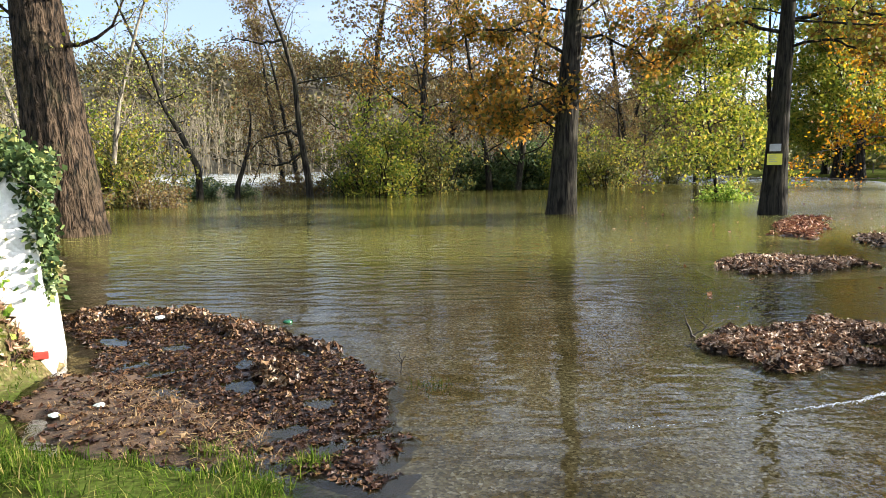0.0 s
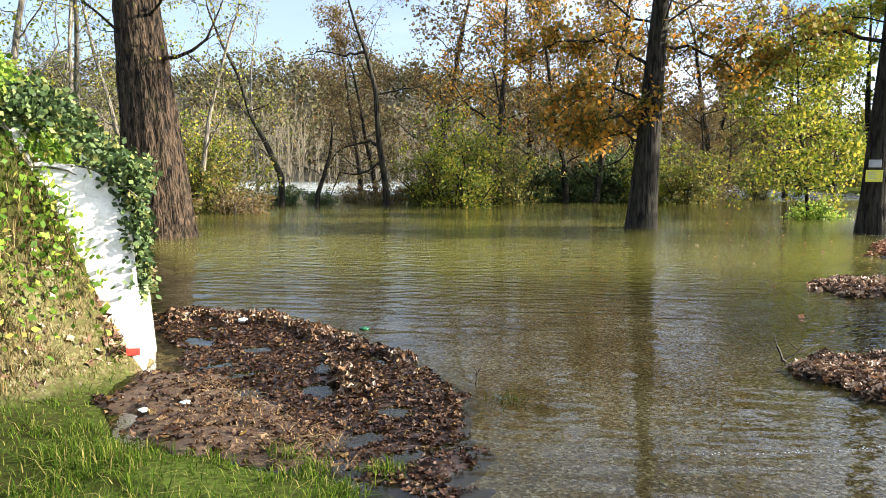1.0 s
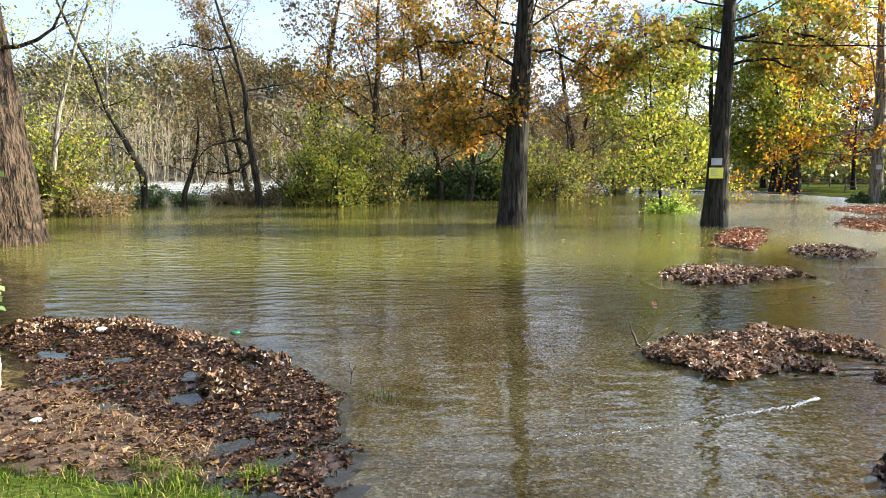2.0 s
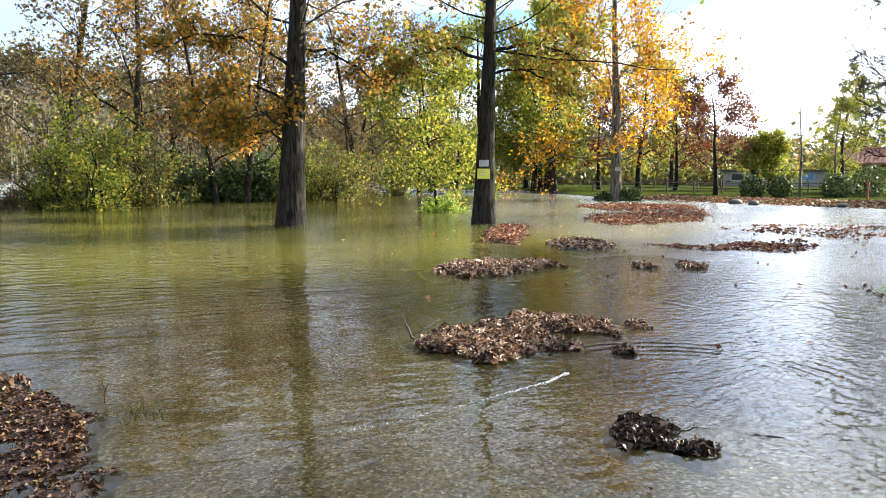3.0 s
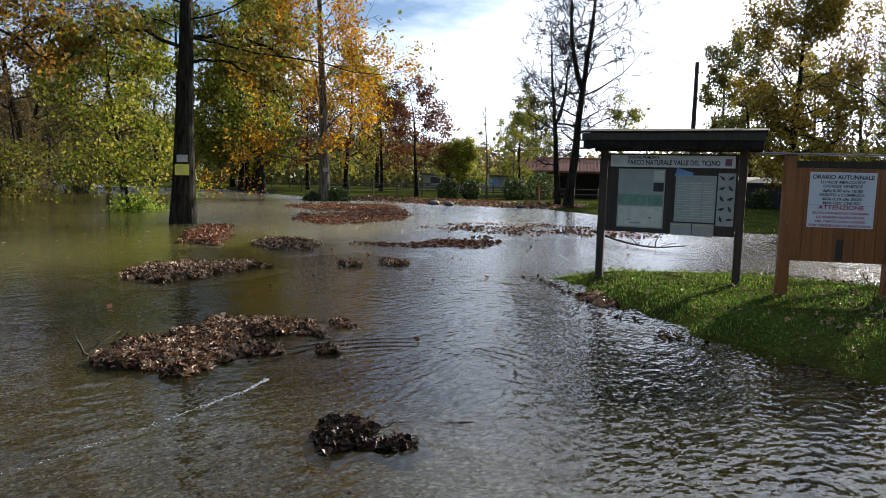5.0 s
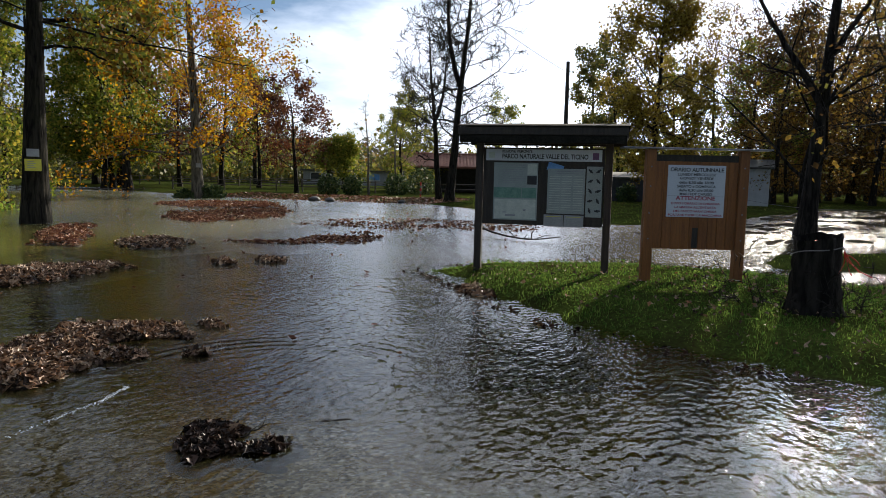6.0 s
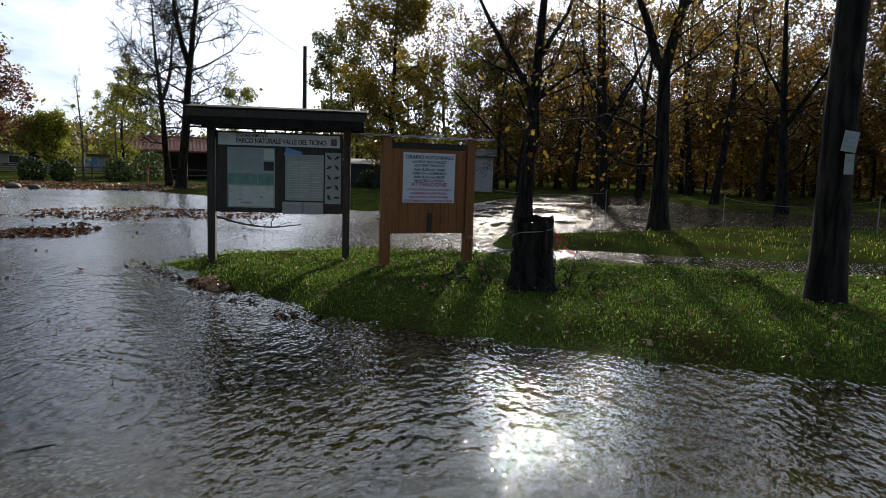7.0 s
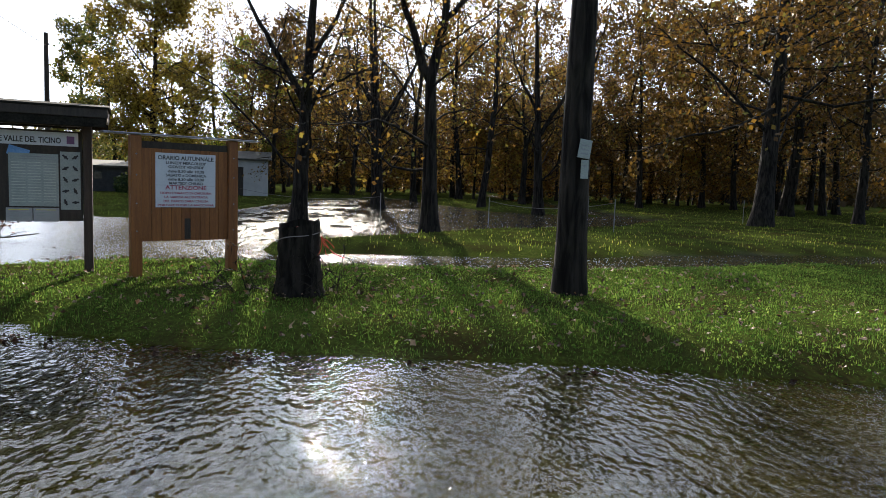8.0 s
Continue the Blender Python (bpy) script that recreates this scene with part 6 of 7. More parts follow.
for i in range(15):
    for a, b in ((0.11, 0.27), (0.29, 0.44), (0.47, 0.61)):
        part("text_line", box(a, -0.0335, 1.44 - 0.036 * i, b, -0.0305, 1.447 - 0.036 * i, 0.0005), M_MAPPALE, sheet_p)
part("text_line", box(0.2, -0.0335, 1.515, 0.6, -0.0305, 1.527, 0.0005), M_GREYINK, sheet_p)
part("text_line", box(0.2, -0.0335, 1.485, 0.62, -0.0305, 1.495, 0.0005), M_GREYINK, sheet_p)
flyer = part("flyer", box(-0.13, -0.0209, -0.06, 0.11, -0.0203, 0.06, 0), M_BLUE, board, "blue flyer tucked askew", pose(0.2, 0, 1.57, 0, 16, 0))
species = part("species_panel", box(0.66, -0.03, 0.84, 0.895, -0.021, 1.6, 0.002), M_PAPER, board, "panel with two columns of dark silhouettes")
for i in range(5):
    for k in range(2):
        s = part("silhouette", box(-0.042, -0.0345, -0.011, 0.042, -0.0315, 0.011, 0.004), M_INK, species, m=pose(0.72 + 0.115 * k, 0, 1.53 - 0.148 * i, 0, 40 - 75 * ((i + k) % 2) + 8 * i, 0))
        part("silhouette", box(-0.016, -0.034, -0.02, 0.02, -0.0315, 0.016, 0.004), M_INK, species, m=pose(0.72 + 0.115 * k, 0, 1.53 - 0.148 * i, 0, 20 * i + 30 * k, 0))
for a in (0.04, 0.345):
    lab = part("small_notice", box(a, -0.032, 0.68, a + 0.295, -0.021, 0.86, 0.002), M_GREYSIGN, board, "small grey framed notice")
    for i in range(4):
        part("text_line", box(a + 0.03, -0.035, 0.83 - 0.035 * i, a + 0.26 - 0.04 * (i % 2), -0.0325, 0.838 - 0.035 * i, 0.0005), M_PAPER if i else M_YELLOW, lab)

# ---- opening-hours board ----
o_turn = math.degrees(math.atan2(2.12 - 3.29, 10.75 - 9.95))
hours = thing("hours_board", pose(10.35, 2.705, 0.14, 0, 0, o_turn), "orange-stained pine board with opening hours standing on grass", "sign board")
for sx in (-0.645, 0.645):
    post = part("post", box(sx - 0.066, -0.066, -0.35, sx + 0.066, 0.066, 1.86), M_ORANGEWOOD, hours)
    for z in (0.62, 0.98, 1.35, 1.62):
        part("bolt", rod((sx, -0.075, z), (sx, -0.066, z), 0.011, 8), M_METAL, post)
for i in range(9):
    x0 = -0.575 + 1.15 * i / 9
    part("plank", box(x0 + 0.002, -0.018, 0.48, x0 + 1.15 / 9 - 0.002, 0.018, 1.7, 0.004), M_ORANGEWOOD, hours)
part("top_board", box(-0.575, -0.012, 1.7, 0.575, 0.022, 1.79, 0.003), M_DARKWOOD, hours, "dark weathered top board")
part("cap", box(-1.05, -0.12, 1.865, 1.0, 0.12, 1.885, 0.004), M_METAL, hours, "thin grey metal cap")
part("stain", box(-0.02, -0.0215, 0.5, 0.06, -0.0182, 0.78, 0.001), M_DARKWOOD, hours, "dark damp streak")
plate = part("sign_plate", box(-0.4, -0.03, 0.93, 0.4, -0.019, 1.65, 0.003), M_WHITE, hours, "white plate with opening hours")
for text, z, size, width, mat_ in (("ORARIO AUTUNNALE", 1.585, 0.075, 0.74, M_INK), ("LUNEDI' MERCOLEDI'", 1.52, 0.05, 0.53, M_INK), ("GIOVEDI' VENERDI'", 1.468, 0.05, 0.47, M_INK), ("dalle 8,30 alle 18,00", 1.41, 0.05, 0.48, M_INK),
                                   ("SABATO e DOMENICA", 1.356, 0.05, 0.54, M_INK), ("dalle 8,30 alle 20,00", 1.303, 0.05, 0.48, M_INK), ("MARTEDI' CHIUSO", 1.25, 0.05, 0.45, M_INK), ("ATTENZIONE", 1.193, 0.075, 0.55, M_INKRED),
                                   ("DOPO L'ORARIO DI CHIUSURA", 1.12, 0.042, 0.68, M_INKRED), ("LA SBARRA ALL'ENTRATA", 1.067, 0.042, 0.58, M_INKRED), ("DEL PARCO SARA' CHIUSA", 1.012, 0.042, 0.6, M_INKRED),
                                   ("PORTARE FUORI LA MACCHINA", 0.958, 0.042, 0.75, M_INKRED)):
    writing("lettering", text, size, 0, z, -0.0312, mat_, plate, width)
part("seam", box(-0.398, -0.0315, 1.223, 0.398, -0.0302, 1.226, 0.0003), M_GREYINK, plate)

# ---- stump, posts and tape ----
def stump_mesh():
    V, F = [], []
    rng_ = random.Random(4)
    n, rows = 30, 14
    for k in range(rows + 1):
        z = -0.2 + 1.07 * k / rows
        for i in range(n):
            a = 2 * math.pi * i / n
            r = 0.235 + 0.07 * math.exp(-max(0, z) / 0.16) + 0.02 * math.sin(5 * a + 1 + z) + 0.014 * math.sin(9 * a - 2 * z) + rng_.gauss(0, 0.009)
            V.append((r * math.cos(a), r * math.sin(a), z + (0.03 * math.cos(a + 0.6) + 0.012 * math.sin(4 * a) + rng_.gauss(0, 0.008) if k == rows else 0)))
    for k in range(rows):
        for i in range(n):
            a, c = k * n + i, k * n + (i + 1) % n
            F.append((a, c, c + n, a + n))
    return V, F, n, rows


stump = thing("tree_stump", pose(8.92, 1.0, 0.13), "dark old tree stump wrapped with barrier tape", "stump")
V, F, n_s, rows_s = stump_mesh()
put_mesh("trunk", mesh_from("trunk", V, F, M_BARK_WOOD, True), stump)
cap = [V[rows_s * n_s + i] for i in range(n_s)]
put_mesh("cut_face", mesh_from("cut_face", [(x * 0.97, y * 0.97, 0.8) for x, y, z in cap], [tuple(range(n_s))], M_CUTWOOD), stump, label="grey weathered cut face")
for z0, tilt, mat_ in ((0.7, 0.06, M_TAPE),):
    V, F = [], []
    for i in range(33):
        a = 2 * math.pi * i / 32
        for dz in (0.0, 0.012):
            V.append((0.262 * math.cos(a), 0.262 * math.sin(a), z0 + dz + tilt * math.cos(a * 1.0 + 2) + 0.012 * math.sin(3 * a)))
    F = [(2 * i, 2 * i + 2, 2 * i + 3, 2 * i + 1) for i in range(32)]
    put_mesh("tape", mesh_from("tape", V, F, mat_), stump, label="white barrier tape tied round")
rng = random.Random(8)
V, F = [], []
for i in range(5):
    st = bend(rng, Vector((0.02 * i - 0.05, -0.26, 0.72)), Vector((rng.uniform(-0.4, 0.1), -0.6, rng.uniform(-1.3, -0.6))), rng.uniform(0.22, 0.4), 6, 0.25, 0)
    tube(V, F, st, [0.007] * 7, 4)
put_mesh("tape_end", mesh_from("tape_end", [tuple(v) for v in V], F, M_REDPAINT), stump, label="loose red and white tape ends")
part("tape_patch", box(-0.05, -0.04, 0.802, 0.06, 0.03, 0.825, 0.003), M_REDPAINT, stump, "scrap of red tape on top")
for at, sd in (((8.9, 0.62), 1), ((9.0, 1.42), 2)):
    plant_tree("twiggy_shoots", at, shrub_meshes("shoots_%d" % sd, 130 + sd, 1.0, 0.9, M_BARK_WOOD, None, 8, 0, 0.05, 4), "bare thorny shoots beside a stump", "shrub", 0, 1.0)


def stake(at, h, label, paint=None):
    e = thing("stake", pose(at[0], at[1], float(land(*at)[0])), label, "stake", "tape stakes in the meadow")
    part("rod", rod((0, 0, -0.2), (0, 0, h), 0.016, 8), paint or M_TAPE, e)
    part("cap", rod((0, 0, h), (0, 0, h + 0.05), 0.02, 8), M_TAPE, e)
    return e


STAKES = [(28.1, -4.1), (22.0, -7.2), (41.0, -12.0), (33.0, 6.9), (24.6, 0.2), (30.5, -16.0)]
for at in STAKES:
    stake(at, 1.0, "thin white stake holding tape in the meadow")


def tape_line(p, q, sag, label):
    V, F = [], []
    p, q = Vector(p), Vector(q)
    for i in range(17):
        s = i / 16
        c = p.lerp(q, s) - Vector((0, 0, sag * 4 * s * (1 - s)))
        V += [tuple(c), tuple(c + Vector((0, 0, 0.014)))]
    F = [(2 * i, 2 * i + 2, 2 * i + 3, 2 * i + 1) for i in range(16)]
    ob = new("tape_line", mesh_from("tape_line", V, F, M_TAPE))
    md = ob.modifiers.new("thickness", "SOLIDIFY")
    md.thickness = 0.003
    return tagged(ob, label, "tape", "barrier tapes")


for a, c in ((0, 1), (4, 3)):
    za, zc = float(land(*STAKES[a])[0]), float(land(*STAKES[c])[0])
    tape_line((*STAKES[a], za + 0.92), (*STAKES[c], zc + 0.92), 0.25, "white barrier tape sagging between two stakes")

marker = thing("marker_post", pose(39.0, 28.7, float(land(39.0, 28.7)[0])), "red and white striped marker post on the shore", "marker post")
for i in range(5):
    part("band", rod((0, 0, 0.2 * i - 0.02), (0, 0, 0.2 * i + 0.19), 0.055, 10), M_REDPAINT if i % 2 == 0 else M_TAPE, marker)

# ---- plates on trunks ----
plate_a = thing("tree_plate", pose(9.6, 20.08, 1.62, 0, 0, -25), "yellow warning plate nailed to an oak trunk", "sign")
part("plate", box(-0.2, -0.06, -0.16, 0.2, -0.045, 0.16, 0.004), M_YELLOW, plate_a)
for i in range(4):
    part("text_line", box(-0.14, -0.064, 0.09 - 0.055 * i, 0.02 + 0.04 * (i % 2), -0.0605, 0.105 - 0.055 * i, 0.001), M_GREYINK, plate_a)
plate_b = thing("tree_plate", pose(9.66, 20.08, 1.96, 0, 0, -25), "small grey plate nailed to an oak trunk", "sign")
part("plate", box(-0.2, -0.05, -0.11, 0.1, -0.035, 0.1, 0.004), M_GREYSIGN, plate_b)
plate_c = thing("tree_plate", pose(9.17, -2.43, 2.0, 0, 8, -82), "pale weathered plate nailed to a trunk", "sign")
part("plate", box(-0.08, -0.03, -0.11, 0.08, -0.018, 0.12, 0.003), M_PAPER, plate_c)
for i in range(3):
    part("text_line", box(-0.05, -0.034, -0.06 + 0.05 * i, 0.05, -0.0305, -0.045 + 0.05 * i, 0.001), M_GREYINK, plate_c)
plate_d = thing("tree_plate", pose(9.17, -2.44, 1.76, 0, 0, -82), "small pale plate below a larger one", "sign")
part("plate", box(-0.05, -0.03, -0.12, 0.05, -0.018, 0.11, 0.003), M_PAPER, plate_d)
part("text_line", box(-0.025, -0.034, 0.02, 0.025, -0.0305, 0.05, 0.001), M_GREYINK, plate_d)
plate_e = thing("tree_plate", pose(25.75, 35.2, 1.9, 0, 0, -35), "small white plate on a golden tree's trunk", "sign")
part("plate", box(-0.14, -0.02, -0.12, 0.14, -0.005, 0.12, 0.003), M_GREYSIGN, plate_e)

# ---- fence along the far shore ----
def fence_run(pts, label, spacing=2.0, h=0.95):
    for a, c in zip(pts, pts[1:]):
        a, c = Vector((*a, 0)), Vector((*c, 0))
        n = max(1, round((c - a).length / spacing))
        e = thing("fence", pose(a.x, a.y, float(land(a.x, a.y)[0]), 0, 0, math.degrees(math.atan2(c.y - a.y, c.x - a.x))), label, "fence", "fences on the far shore")
        L = (c - a).length
        for i in range(n + 1):
            part("post", rod((L * i / n, 0, -0.2), (L * i / n, 0, h), 0.06, 8), M_FENCE, e)
        for i in range(n):
            for z in (0.42, 0.82):
                part("rail", rod((L * i / n, 0.05, z), (L * (i + 1) / n, 0.05, z), 0.035, 6), M_FENCE, e)


fence_run([(24.0, 54.0), (33.0, 48.5), (38.5, 39.8), (41.0, 37.3), (45.0, 32.3), (49.0, 28.0), (56.0, 20.0)], "weathered two-rail wooden fence on the far shore")
fence_run([(36.0, 72.0), (46.0, 60.0), (54.0, 50.0)], "distant wooden fence along the river")

# ---- pavilion ----
def roof_slab(x0, x1, ya, za, yb, zb, t=0.12):
    bm = bmesh.new()
    c = [bm.verts.new(p) for p in ((x0, ya, za), (x1, ya, za), (x1, yb, zb), (x0, yb, zb), (x0, ya, za + t), (x1, ya, za + t), (x1, yb, zb + t), (x0, yb, zb + t))]
    for f in ((0, 3, 2, 1), (4, 5, 6, 7), (0, 1, 5, 4), (1, 2, 6, 5), (2, 3, 7, 6), (3, 0, 4, 7)):
        bm.faces.new([c[i] for i in f])
    return bm


pav = thing("pavilion", pose(47.9, 38.2, 0.12, 0, 0, -55.4), "open wooden pavilion with a red tiled roof", "pavilion")
PW, PD = 10.5, 5.0
slope = part("roof", roof_slab(-0.6, PW + 0.6, -0.6, 2.2, PD / 2, 3.35), M_TILE, pav, "red clay tile roof")
part("roof_slope", roof_slab(-0.6, PW + 0.6, PD + 0.6, 2.2, PD / 2, 3.35), M_TILE, slope)
for i in range(40):
    x0 = -0.58 + (PW + 1.16) * i / 40
    part("tile_strip", roof_slab(x0, x0 + 0.15, -0.62, 2.33, PD / 2, 3.48, 0.05), M_TILE, slope)
part("ridge", rod((-0.6, PD / 2, 3.52), (PW + 0.6, PD / 2, 3.52), 0.1, 8), M_TILE, slope)
for i in range(5):
    for y in (0.0, PD):
        part("post", box(PW * i / 4 - 0.09, y - 0.09, -0.2, PW * i / 4 + 0.09, y + 0.09, 2.3), M_DARKWOOD, pav)
part("beam", box(-0.3, -0.08, 2.12, PW + 0.3, 0.08, 2.3), M_DARKWOOD, pav)
part("beam", box(-0.3, PD - 0.08, 2.12, PW + 0.3, PD + 0.08, 2.3), M_DARKWOOD, pav)
part("gable", gable(0.02, 0.1, 2.3, PD / 2, 3.3, 0.02), M_DARKWOOD, pav)
part("back_wall", box(3.5, PD - 0.3, -0.1, PW, PD - 0.15, 2.15), M_DARKWALL, pav, "dark boarded back wall")
for i in range(3):
    t_ = part("picnic_table", box(1.2 + 3 * i, 1.7, 0.68, 3.0 + 3 * i, 2.5, 0.74), M_DARKWOOD, pav)
    part("leg", box(1.4 + 3 * i, 2.0, -0.05, 1.5 + 3 * i, 2.2, 0.68), M_DARKWOOD, t_)
    part("leg", box(2.7 + 3 * i, 2.0, -0.05, 2.8 + 3 * i, 2.2, 0.68), M_DARKWOOD, t_)

shed = thing("shed", pose(47.9, 10.1, 0.15, 0, 0, -80), "small white rendered shed with a dark roof", "shed")
part("wall", box(0, 0, -0.2, 2.1, 3.0, 2.35), M_WALLGREY, shed)
part("roof", roof_slab(-0.25, 2.35, -0.3, 2.35, 3.3, 2.95), M_SHEET, shed, "dark sloping roof")
part("door", box(0.1, -0.03, -0.1, 0.5, 0.0, 1.9), M_DARKWOOD, shed, "dark wooden door")
hut = thing("low_hut", pose(46.5, 20.0, 0.15, 0, 0, -72), "long low dark boarded hut", "hut")
part("wall", box(0, 0, -0.2, 9.0, 3.0, 1.55), M_DARKWALL, hut)
part("roof", roof_slab(-0.2, 9.2, -0.3, 1.55, 3.3, 1.95), M_SHEET, hut)
for i in range(4):
    part("window", box(0.8 + 2.1 * i, -0.04, 0.8, 1.7 + 2.1 * i, 0.0, 1.3), M_GLASSDARK, hut)


lodge = thing("low_building", pose(66.0, 68.3, 0.1, 0, 0, -46), "long low grey building beyond the fields", "building")
part("wall", box(0, 0, -0.3, 14, 5, 1.9, 0), M_GREYSIGN, lodge)
part("roof", box(-0.4, -0.4, 1.9, 14.4, 5.4, 2.1), M_SHEET, lodge)
for i in range(5):
    wi = part("window", box(1.0 + 2.6 * i, -0.05, 0.8, 2.4 + 2.6 * i, -0.02, 1.6, 0), M_BLUE if i == 3 else M_GLASSDARK, lodge)
    part("frame", box(0.92 + 2.6 * i, -0.03, 0.72, 2.48 + 2.6 * i, 0.0, 1.68, 0), M_WHITE, wi)

# ---- pole and wire ----
pole = thing("utility_pole", pose(47.64, 21.95, 0.1), "dark wooden utility pole", "pole")
part("shaft", rod((0, 0, -0.3), (0, 0, 10.0), 0.19, 10, 0.13), M_DARKWOOD, pole)
part("insulator", rod((0, -0.22, 9.3), (0, -0.1, 9.3), 0.05, 8), M_GREYSIGN, pole)
V, F = [], []
wire_path = [Vector((47.5, 21.9, 9.3)).lerp(Vector((-28.0, 2.0, 9.6)), i / 20) - Vector((0, 0, 4.0 * (i / 20) * (1 - i / 20))) for i in range(21)]
tube(V, F, wire_path, [0.018] * 21, 5)
tagged(new("overhead_wire", mesh_from("overhead_wire", [tuple(v) for v in V], F, M_INK)), "thin black overhead wire running to a pole", "wire")

# ---- clipped bushes by the pavilion ----
def round_bush(at, r, label, sd):
    g_ = np.random.RandomState(sd)
    u = g_.normal(0, 1, (1500, 3))
    u /= np.linalg.norm(u, axis=1)[:, None]
    u *= r * (g_.uniform(0.75, 1.0, 1500) * (1 + 0.12 * np.sin(5 * u[:, 0] + sd)))[:, None]
    u[:, 2] = np.maximum(u[:, 2] + r * 0.85, 0.02)
    e = thing("round_bush", pose(at[0], at[1], float(land(*at)[0])), label, "bush", "clipped bushes on the far shore")
    V_, F_ = [], []
    tube(V_, F_, [Vector((0, 0, -0.1)), Vector((0, 0, r * 0.5)), Vector((0.05, 0, r))], [0.06, 0.05, 0.02], 6)
    put_mesh("stem", mesh_from("stem", [tuple(v) for v in V_], F_, M_BARK_OAK), e)
    put_mesh("leaves", leaf_cards("leaves", u, 0.16, sd, M_LEAF_IVY, 0.03), e)


for at, r in (((36.0, 34.6), 0.75), ((37.2, 33.4), 0.7), ((40.0, 31.6), 0.8), ((43.5, 32.0), 1.1), ((49.0, 24.5), 0.8), ((46.0, 16.5), 0.6)):
    round_bush(at, r, "dark green clipped round bush", int(at[0] * 10))
for at, r in (((36.0, 62.0), 0.7), ((26.6, 35.0), 0.6), ((25.3, 35.9), 0.5)):
    round_bush(at, r, "low green ivy clump at a tree's foot", int(at[1] * 10))

# ---- dark undergrowth closing the park wood ----
g = np.random.RandomState(77)
pts = []
for i in range(560):
    t_ = i / 560
    cx, cy = 118 + 18 * math.sin(t_ * 9), 40 - 190 * t_
    if t_ > 0.75:
        cx -= (t_ - 0.75) * 320
    u = g.normal(0, 1, (70, 3)) * np.array((4.0, 3.0, 3.2))
    u[:, 2] = np.abs(u[:, 2]) * 1.4
    pts.append(np.array((cx + g.normal(0, 5), cy + g.normal(0, 3), 0.2)) + u)
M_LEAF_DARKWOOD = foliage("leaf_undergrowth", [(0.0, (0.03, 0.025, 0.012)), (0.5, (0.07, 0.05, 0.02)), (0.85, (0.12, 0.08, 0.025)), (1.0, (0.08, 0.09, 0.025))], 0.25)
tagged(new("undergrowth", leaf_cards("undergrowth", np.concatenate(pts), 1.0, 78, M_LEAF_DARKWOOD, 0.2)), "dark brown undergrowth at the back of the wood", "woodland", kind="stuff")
pts = []
for i in range(260):
    t_ = i / 260
    cx, cy = 120 - 95 * t_, 40 + 75 * t_
    u = g.normal(0, 1, (70, 3)) * np.array((3.0, 3.0, 1.7))
    u[:, 2] = np.abs(u[:, 2]) * (1.4 + 0.6 * math.sin(i * 0.9))
    pts.append(np.array((cx + g.normal(0, 5), cy + g.normal(0, 5), 0.2)) + u)
tagged(new("far_hedge", leaf_cards("far_hedge", np.concatenate(pts), 0.8, 79, M_LEAF_OLIVE, 0.2)), "olive and yellow hedgerow beyond the fields", "woodland", kind="stuff")

# ---- odds and ends in the water ----
for at, s, sd in (((29.5, 29.4), 0.32, 1), ((29.2, 27.9), 0.26, 2), ((31.5, 24.5), 0.2, 3)):
    bm = bmesh.new()
    bmesh.ops.create_icosphere(bm, subdivisions=3, radius=s)
    for v in bm.verts:
        k = 1 + 0.16 * noise.noise(v.co * 3 + Vector((sd, 0, 0)))
        v.co = Vector((v.co.x * k * 1.2, v.co.y * k, v.co.z * k * 0.6))
    ob = part("boulder", bm, M_ROCK, None, m=pose(at[0], at[1], 0.08), smooth=True)
    tagged(ob, "rounded grey boulder lying in shallow water", "boulder", "boulders in the shallow water")
bm = bmesh.new()
bmesh.ops.create_uvsphere(bm, u_segments=16, v_segments=8, radius=0.055)
bmesh.ops.scale(bm, vec=(1, 1, 0.35), verts=bm.verts)
tagged(part("plastic_lid", bm, M_GREENGLASS, None, m=pose(-1.65, 7.07, 0.008), smooth=True), "small green plastic lid floating on water", "lid")
rng = random.Random(15)


def stick(at, pts, r, label, forks=2):
    V_, F_ = [], []
    p_ = [Vector(p) for p in pts]
    fine_ = [along(p_, i / 8)[0] + Vector((rng.gauss(0, 0.004), rng.gauss(0, 0.004), rng.gauss(0, 0.004))) for i in range(9)]
    tube(V_, F_, fine_, [r * (1 - 0.6 * i / 8) for i in range(9)], 6)
    for _ in range(forks):
        q, qd = along(fine_, rng.uniform(0.3, 0.8))
        tube(V_, F_, bend(rng, q, qd + Vector((rng.gauss(0, 0.7), rng.gauss(0, 0.7), 0.5)), r * 14, 3, 0.2, 0), [r * 0.5, r * 0.4, r * 0.3, r * 0.2], 5)
    ob = new("twig", mesh_from("twig", [tuple(v) for v in V_], F_, M_CUTWOOD, True))
    ob.matrix_basis = pose(*at)
    return tagged(ob, label, "twig", "twigs in the water")


stick((2.34, 6.3, 0.0), [(0.02, -0.02, -0.06), (-0.03, 0.0, 0.04), (-0.07, 0.02, 0.14)], 0.014, "short cut twig sticking up beside a leaf heap", 1)
stick((2.4, 6.3, 0.02), [(-0.1, 0.0, -0.02), (0.05, 0.02, 0.05), (0.25, 0.1, 0.12)], 0.01, "thin pale twig on a leaf heap")
stick((2.95, 3.35, 0.02), [(0.0, -0.1, 0.0), (0.06, -0.15, 0.04), (0.12, -0.2, 0.07)], 0.006, "pale twig poking from a soaked leaf clump")
stick((15.9, 8.6, 0.0), [(0.6, 1.6, 0.25), (0.1, 0.4, 0.08), (-0.3, -0.6, 0.05), (0.2, -1.2, 0.12)], 0.03, "bent dead branch lying in the shallow water", 4)
stick((3.55, 3.05, -0.008), [(-0.12, 0.1, 0.0), (0.0, 0.0, 0.004), (0.12, -0.1, 0.0)], 0.012, "short dark stick floating on the flood", 0)
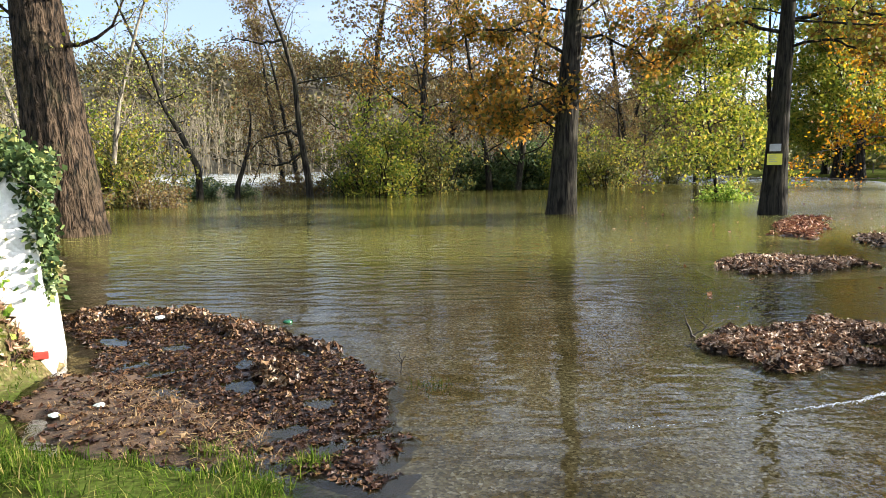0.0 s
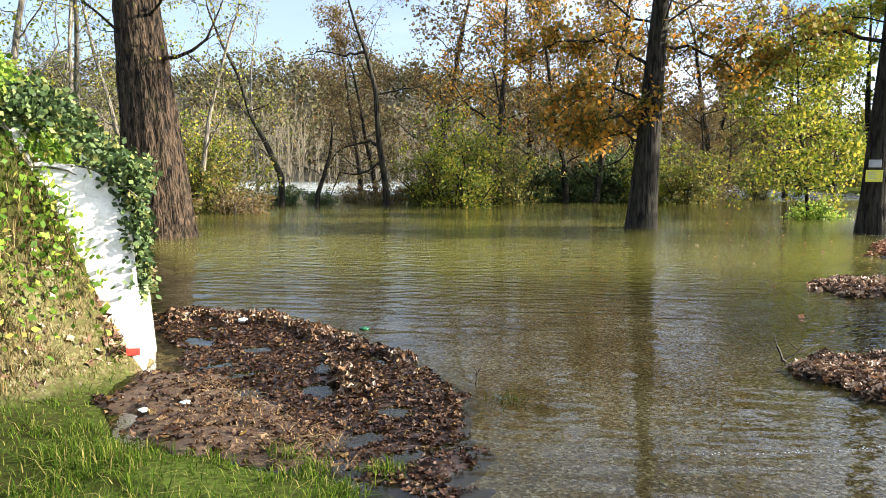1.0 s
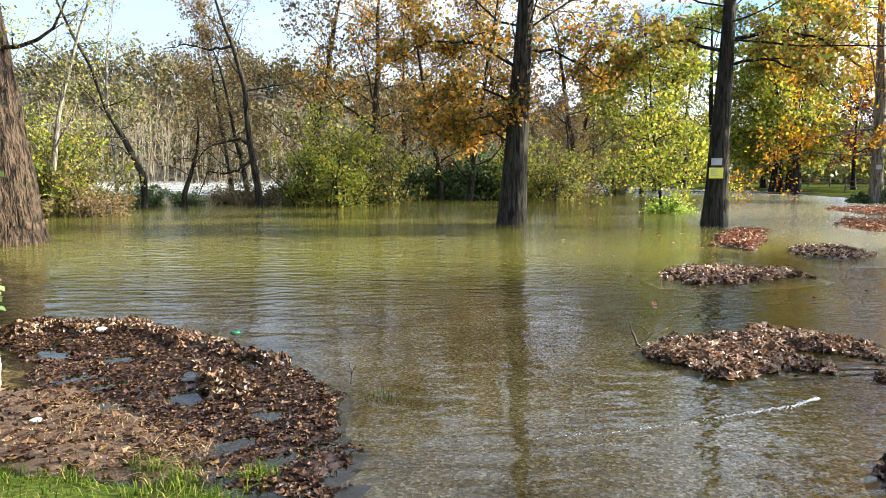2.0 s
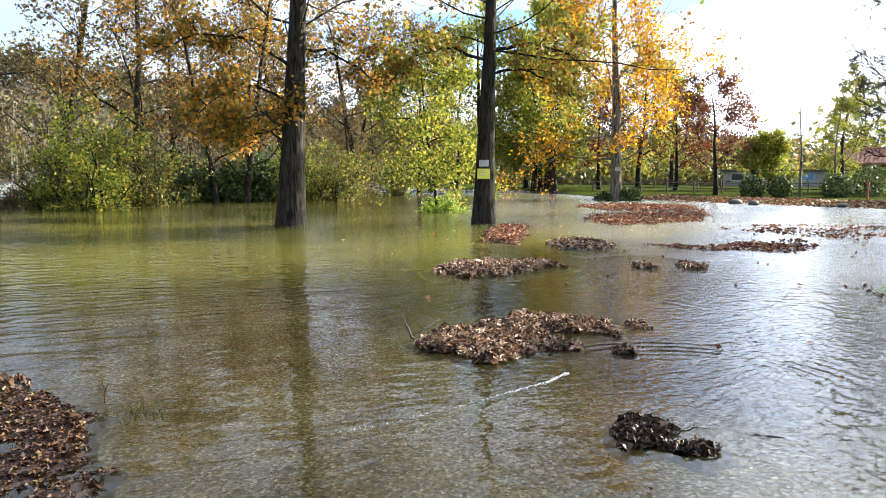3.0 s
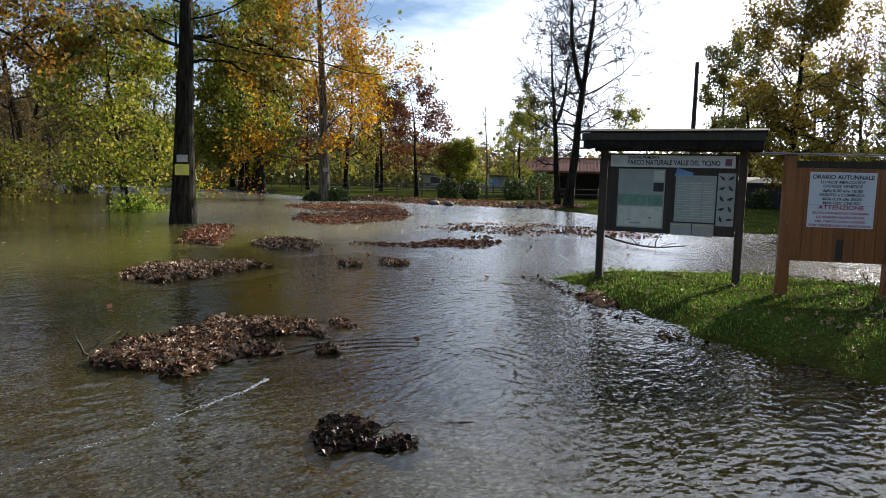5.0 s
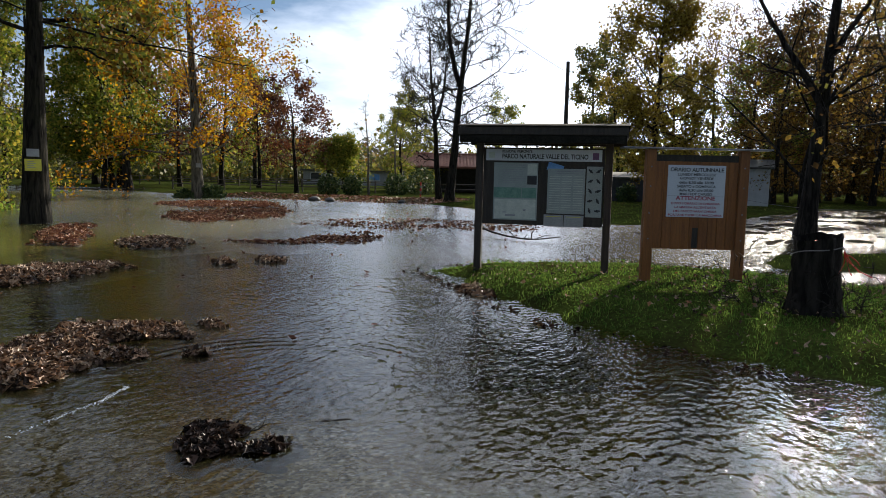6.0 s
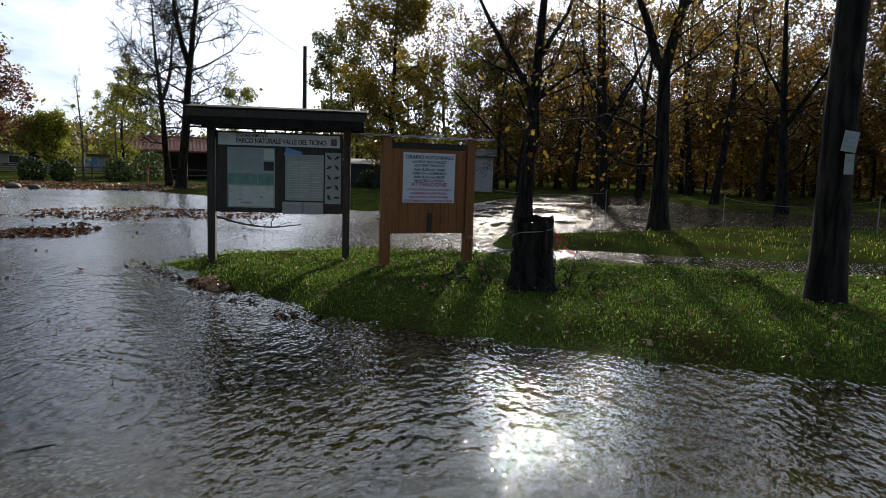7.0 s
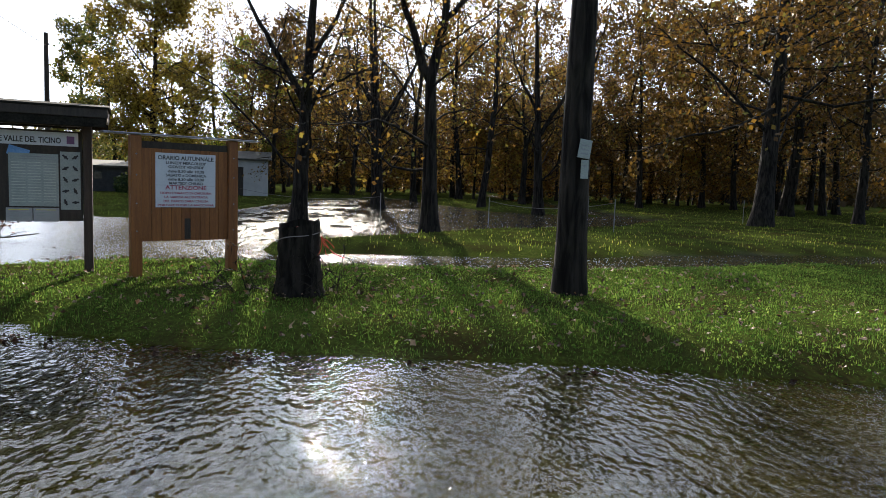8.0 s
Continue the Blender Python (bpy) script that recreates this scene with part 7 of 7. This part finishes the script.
stick((-0.35, 5.3, 0.0), [(0.0, 0.0, -0.02), (0.01, 0.0, 0.1), (-0.02, 0.01, 0.17)], 0.007, "thin stem standing at the mat's edge", 3)
for at, s, mat_, lab in (((-3.0, 7.1, 0.06), 0.05, M_WHITE, "crumpled white scrap on wet leaves"), ((-2.35, 4.5, 0.04), 0.035, M_PAPER, "crumpled pale scrap beside the grass"), ((-2.55, 4.3, 0.05), 0.03, M_PAPER, "crumpled pale scrap on straw")):
    bm = bmesh.new()
    bmesh.ops.create_icosphere(bm, subdivisions=2, radius=s)
    for v in bm.verts:
        v.co *= 1 + 0.5 * noise.noise(v.co * 40)
        v.co.z *= 0.5
    tagged(part("litter_scrap", bm, mat_, None, m=pose(*at)), lab, "litter")

TUFTS = [((-0.76, 3.62, 0.0), 130, 0.06), ((-0.95, 3.35, 0.0), 170, 0.08), ((-0.15, 5.05, -0.085), 160, 0.1), ((-1.35, 3.75, 0.01), 120, 0.07), ((-1.15, 3.6, 0.01), 120, 0.06)]
# straw mat between grass and leaves, lines of foam on the water
g = np.random.RandomState(3)
STRAW_PATCH = [(-2.75, 5.2), (-2.3, 5.0), (-1.8, 4.6), (-1.2, 4.1), (-1.0, 3.65), (-1.65, 3.72), (-2.25, 3.95), (-2.75, 4.6)]
n = 9000
x, y = g.uniform(-2.9, -0.9, n), g.uniform(3.5, 5.4, n)
ok = seg_dist(x, y, STRAW_PATCH) + 0.1 * wob(x, y, 6.0) > 0
straw_pts = np.stack([x[ok], y[ok], 0.02 + g.uniform(0, 0.035, ok.sum())], 1)
tagged(new("straw_litter", blades("straw_litter", straw_pts, 0.016, 0.0032, foliage("straw_litter", [(0.0, (0.05, 0.025, 0.012)), (0.6, (0.15, 0.085, 0.04)), (1.0, (0.36, 0.26, 0.13))], 0.1), 9, 4.0)), "brown chopped straw and bark washed up on the grass", "straw", kind="stuff")
V, F = [], []
for seg in ([(0.74, 4.09), (1.04, 4.1), (1.44, 4.15), (1.9, 4.25), (2.42, 4.42), (2.81, 4.53), (3.12, 4.7)],):
    path = [Vector((*p, 0)) for p in seg]
    for i in range(320):
        s = g.uniform(0, 1) ** 0.35
        c, _ = along(path, s)
        rr = g.uniform(0.002, 0.006)
        cx, cy = c.x + g.normal(0, 0.012), c.y + g.normal(0, 0.012)
        base = len(V)
        for k in range(5):
            a = 2 * math.pi * k / 5
            V.append((cx + rr * math.cos(a), cy + rr * math.sin(a), 0.001))
        V.append((cx, cy, 0.001 + rr * 0.7))
        F += [(base + k, base + (k + 1) % 5, base + 5) for k in range(5)]
tagged(new("foam_line", mesh_from("foam_line", V, F, M_WHITE)), "thin line of white foam bubbles drifting", "foam", kind="stuff")
# grass growing through the leaf mat
for at, count, reach in TUFTS:
    pts = np.stack([at[0] + g.normal(0, reach, count), at[1] + g.normal(0, reach * 0.7, count), np.full(count, at[2])], 1)
    tuft = new("grass_tuft", blades("grass_tuft", pts, 0.09, 0.0035, M_GRASS_BANK, int(100 + 10 * at[1]), 1.0))
    tagged(tuft, "small tuft of green grass in wet leaves", "grass tuft", "grass tufts in the leaf mat")
# single drifting leaves
n = 420
x, y = g.uniform(1.0, 26.0, n), g.uniform(2.0, 26.0, n)
zz = land(x, y)[0]
ok = (zz < 0) & (y > 2 + 0.3 * x) & (x > 2.0 + 0.12 * y)
tagged(new("drifting_leaves", curled_leaves("drifting_leaves", np.stack([x[ok], y[ok], 0 * x[ok] + 0.006], 1), 0.08, 41, M_LITTER_RED, 0.85)), "single brown leaves drifting on the flood", "fallen leaves", kind="stuff")
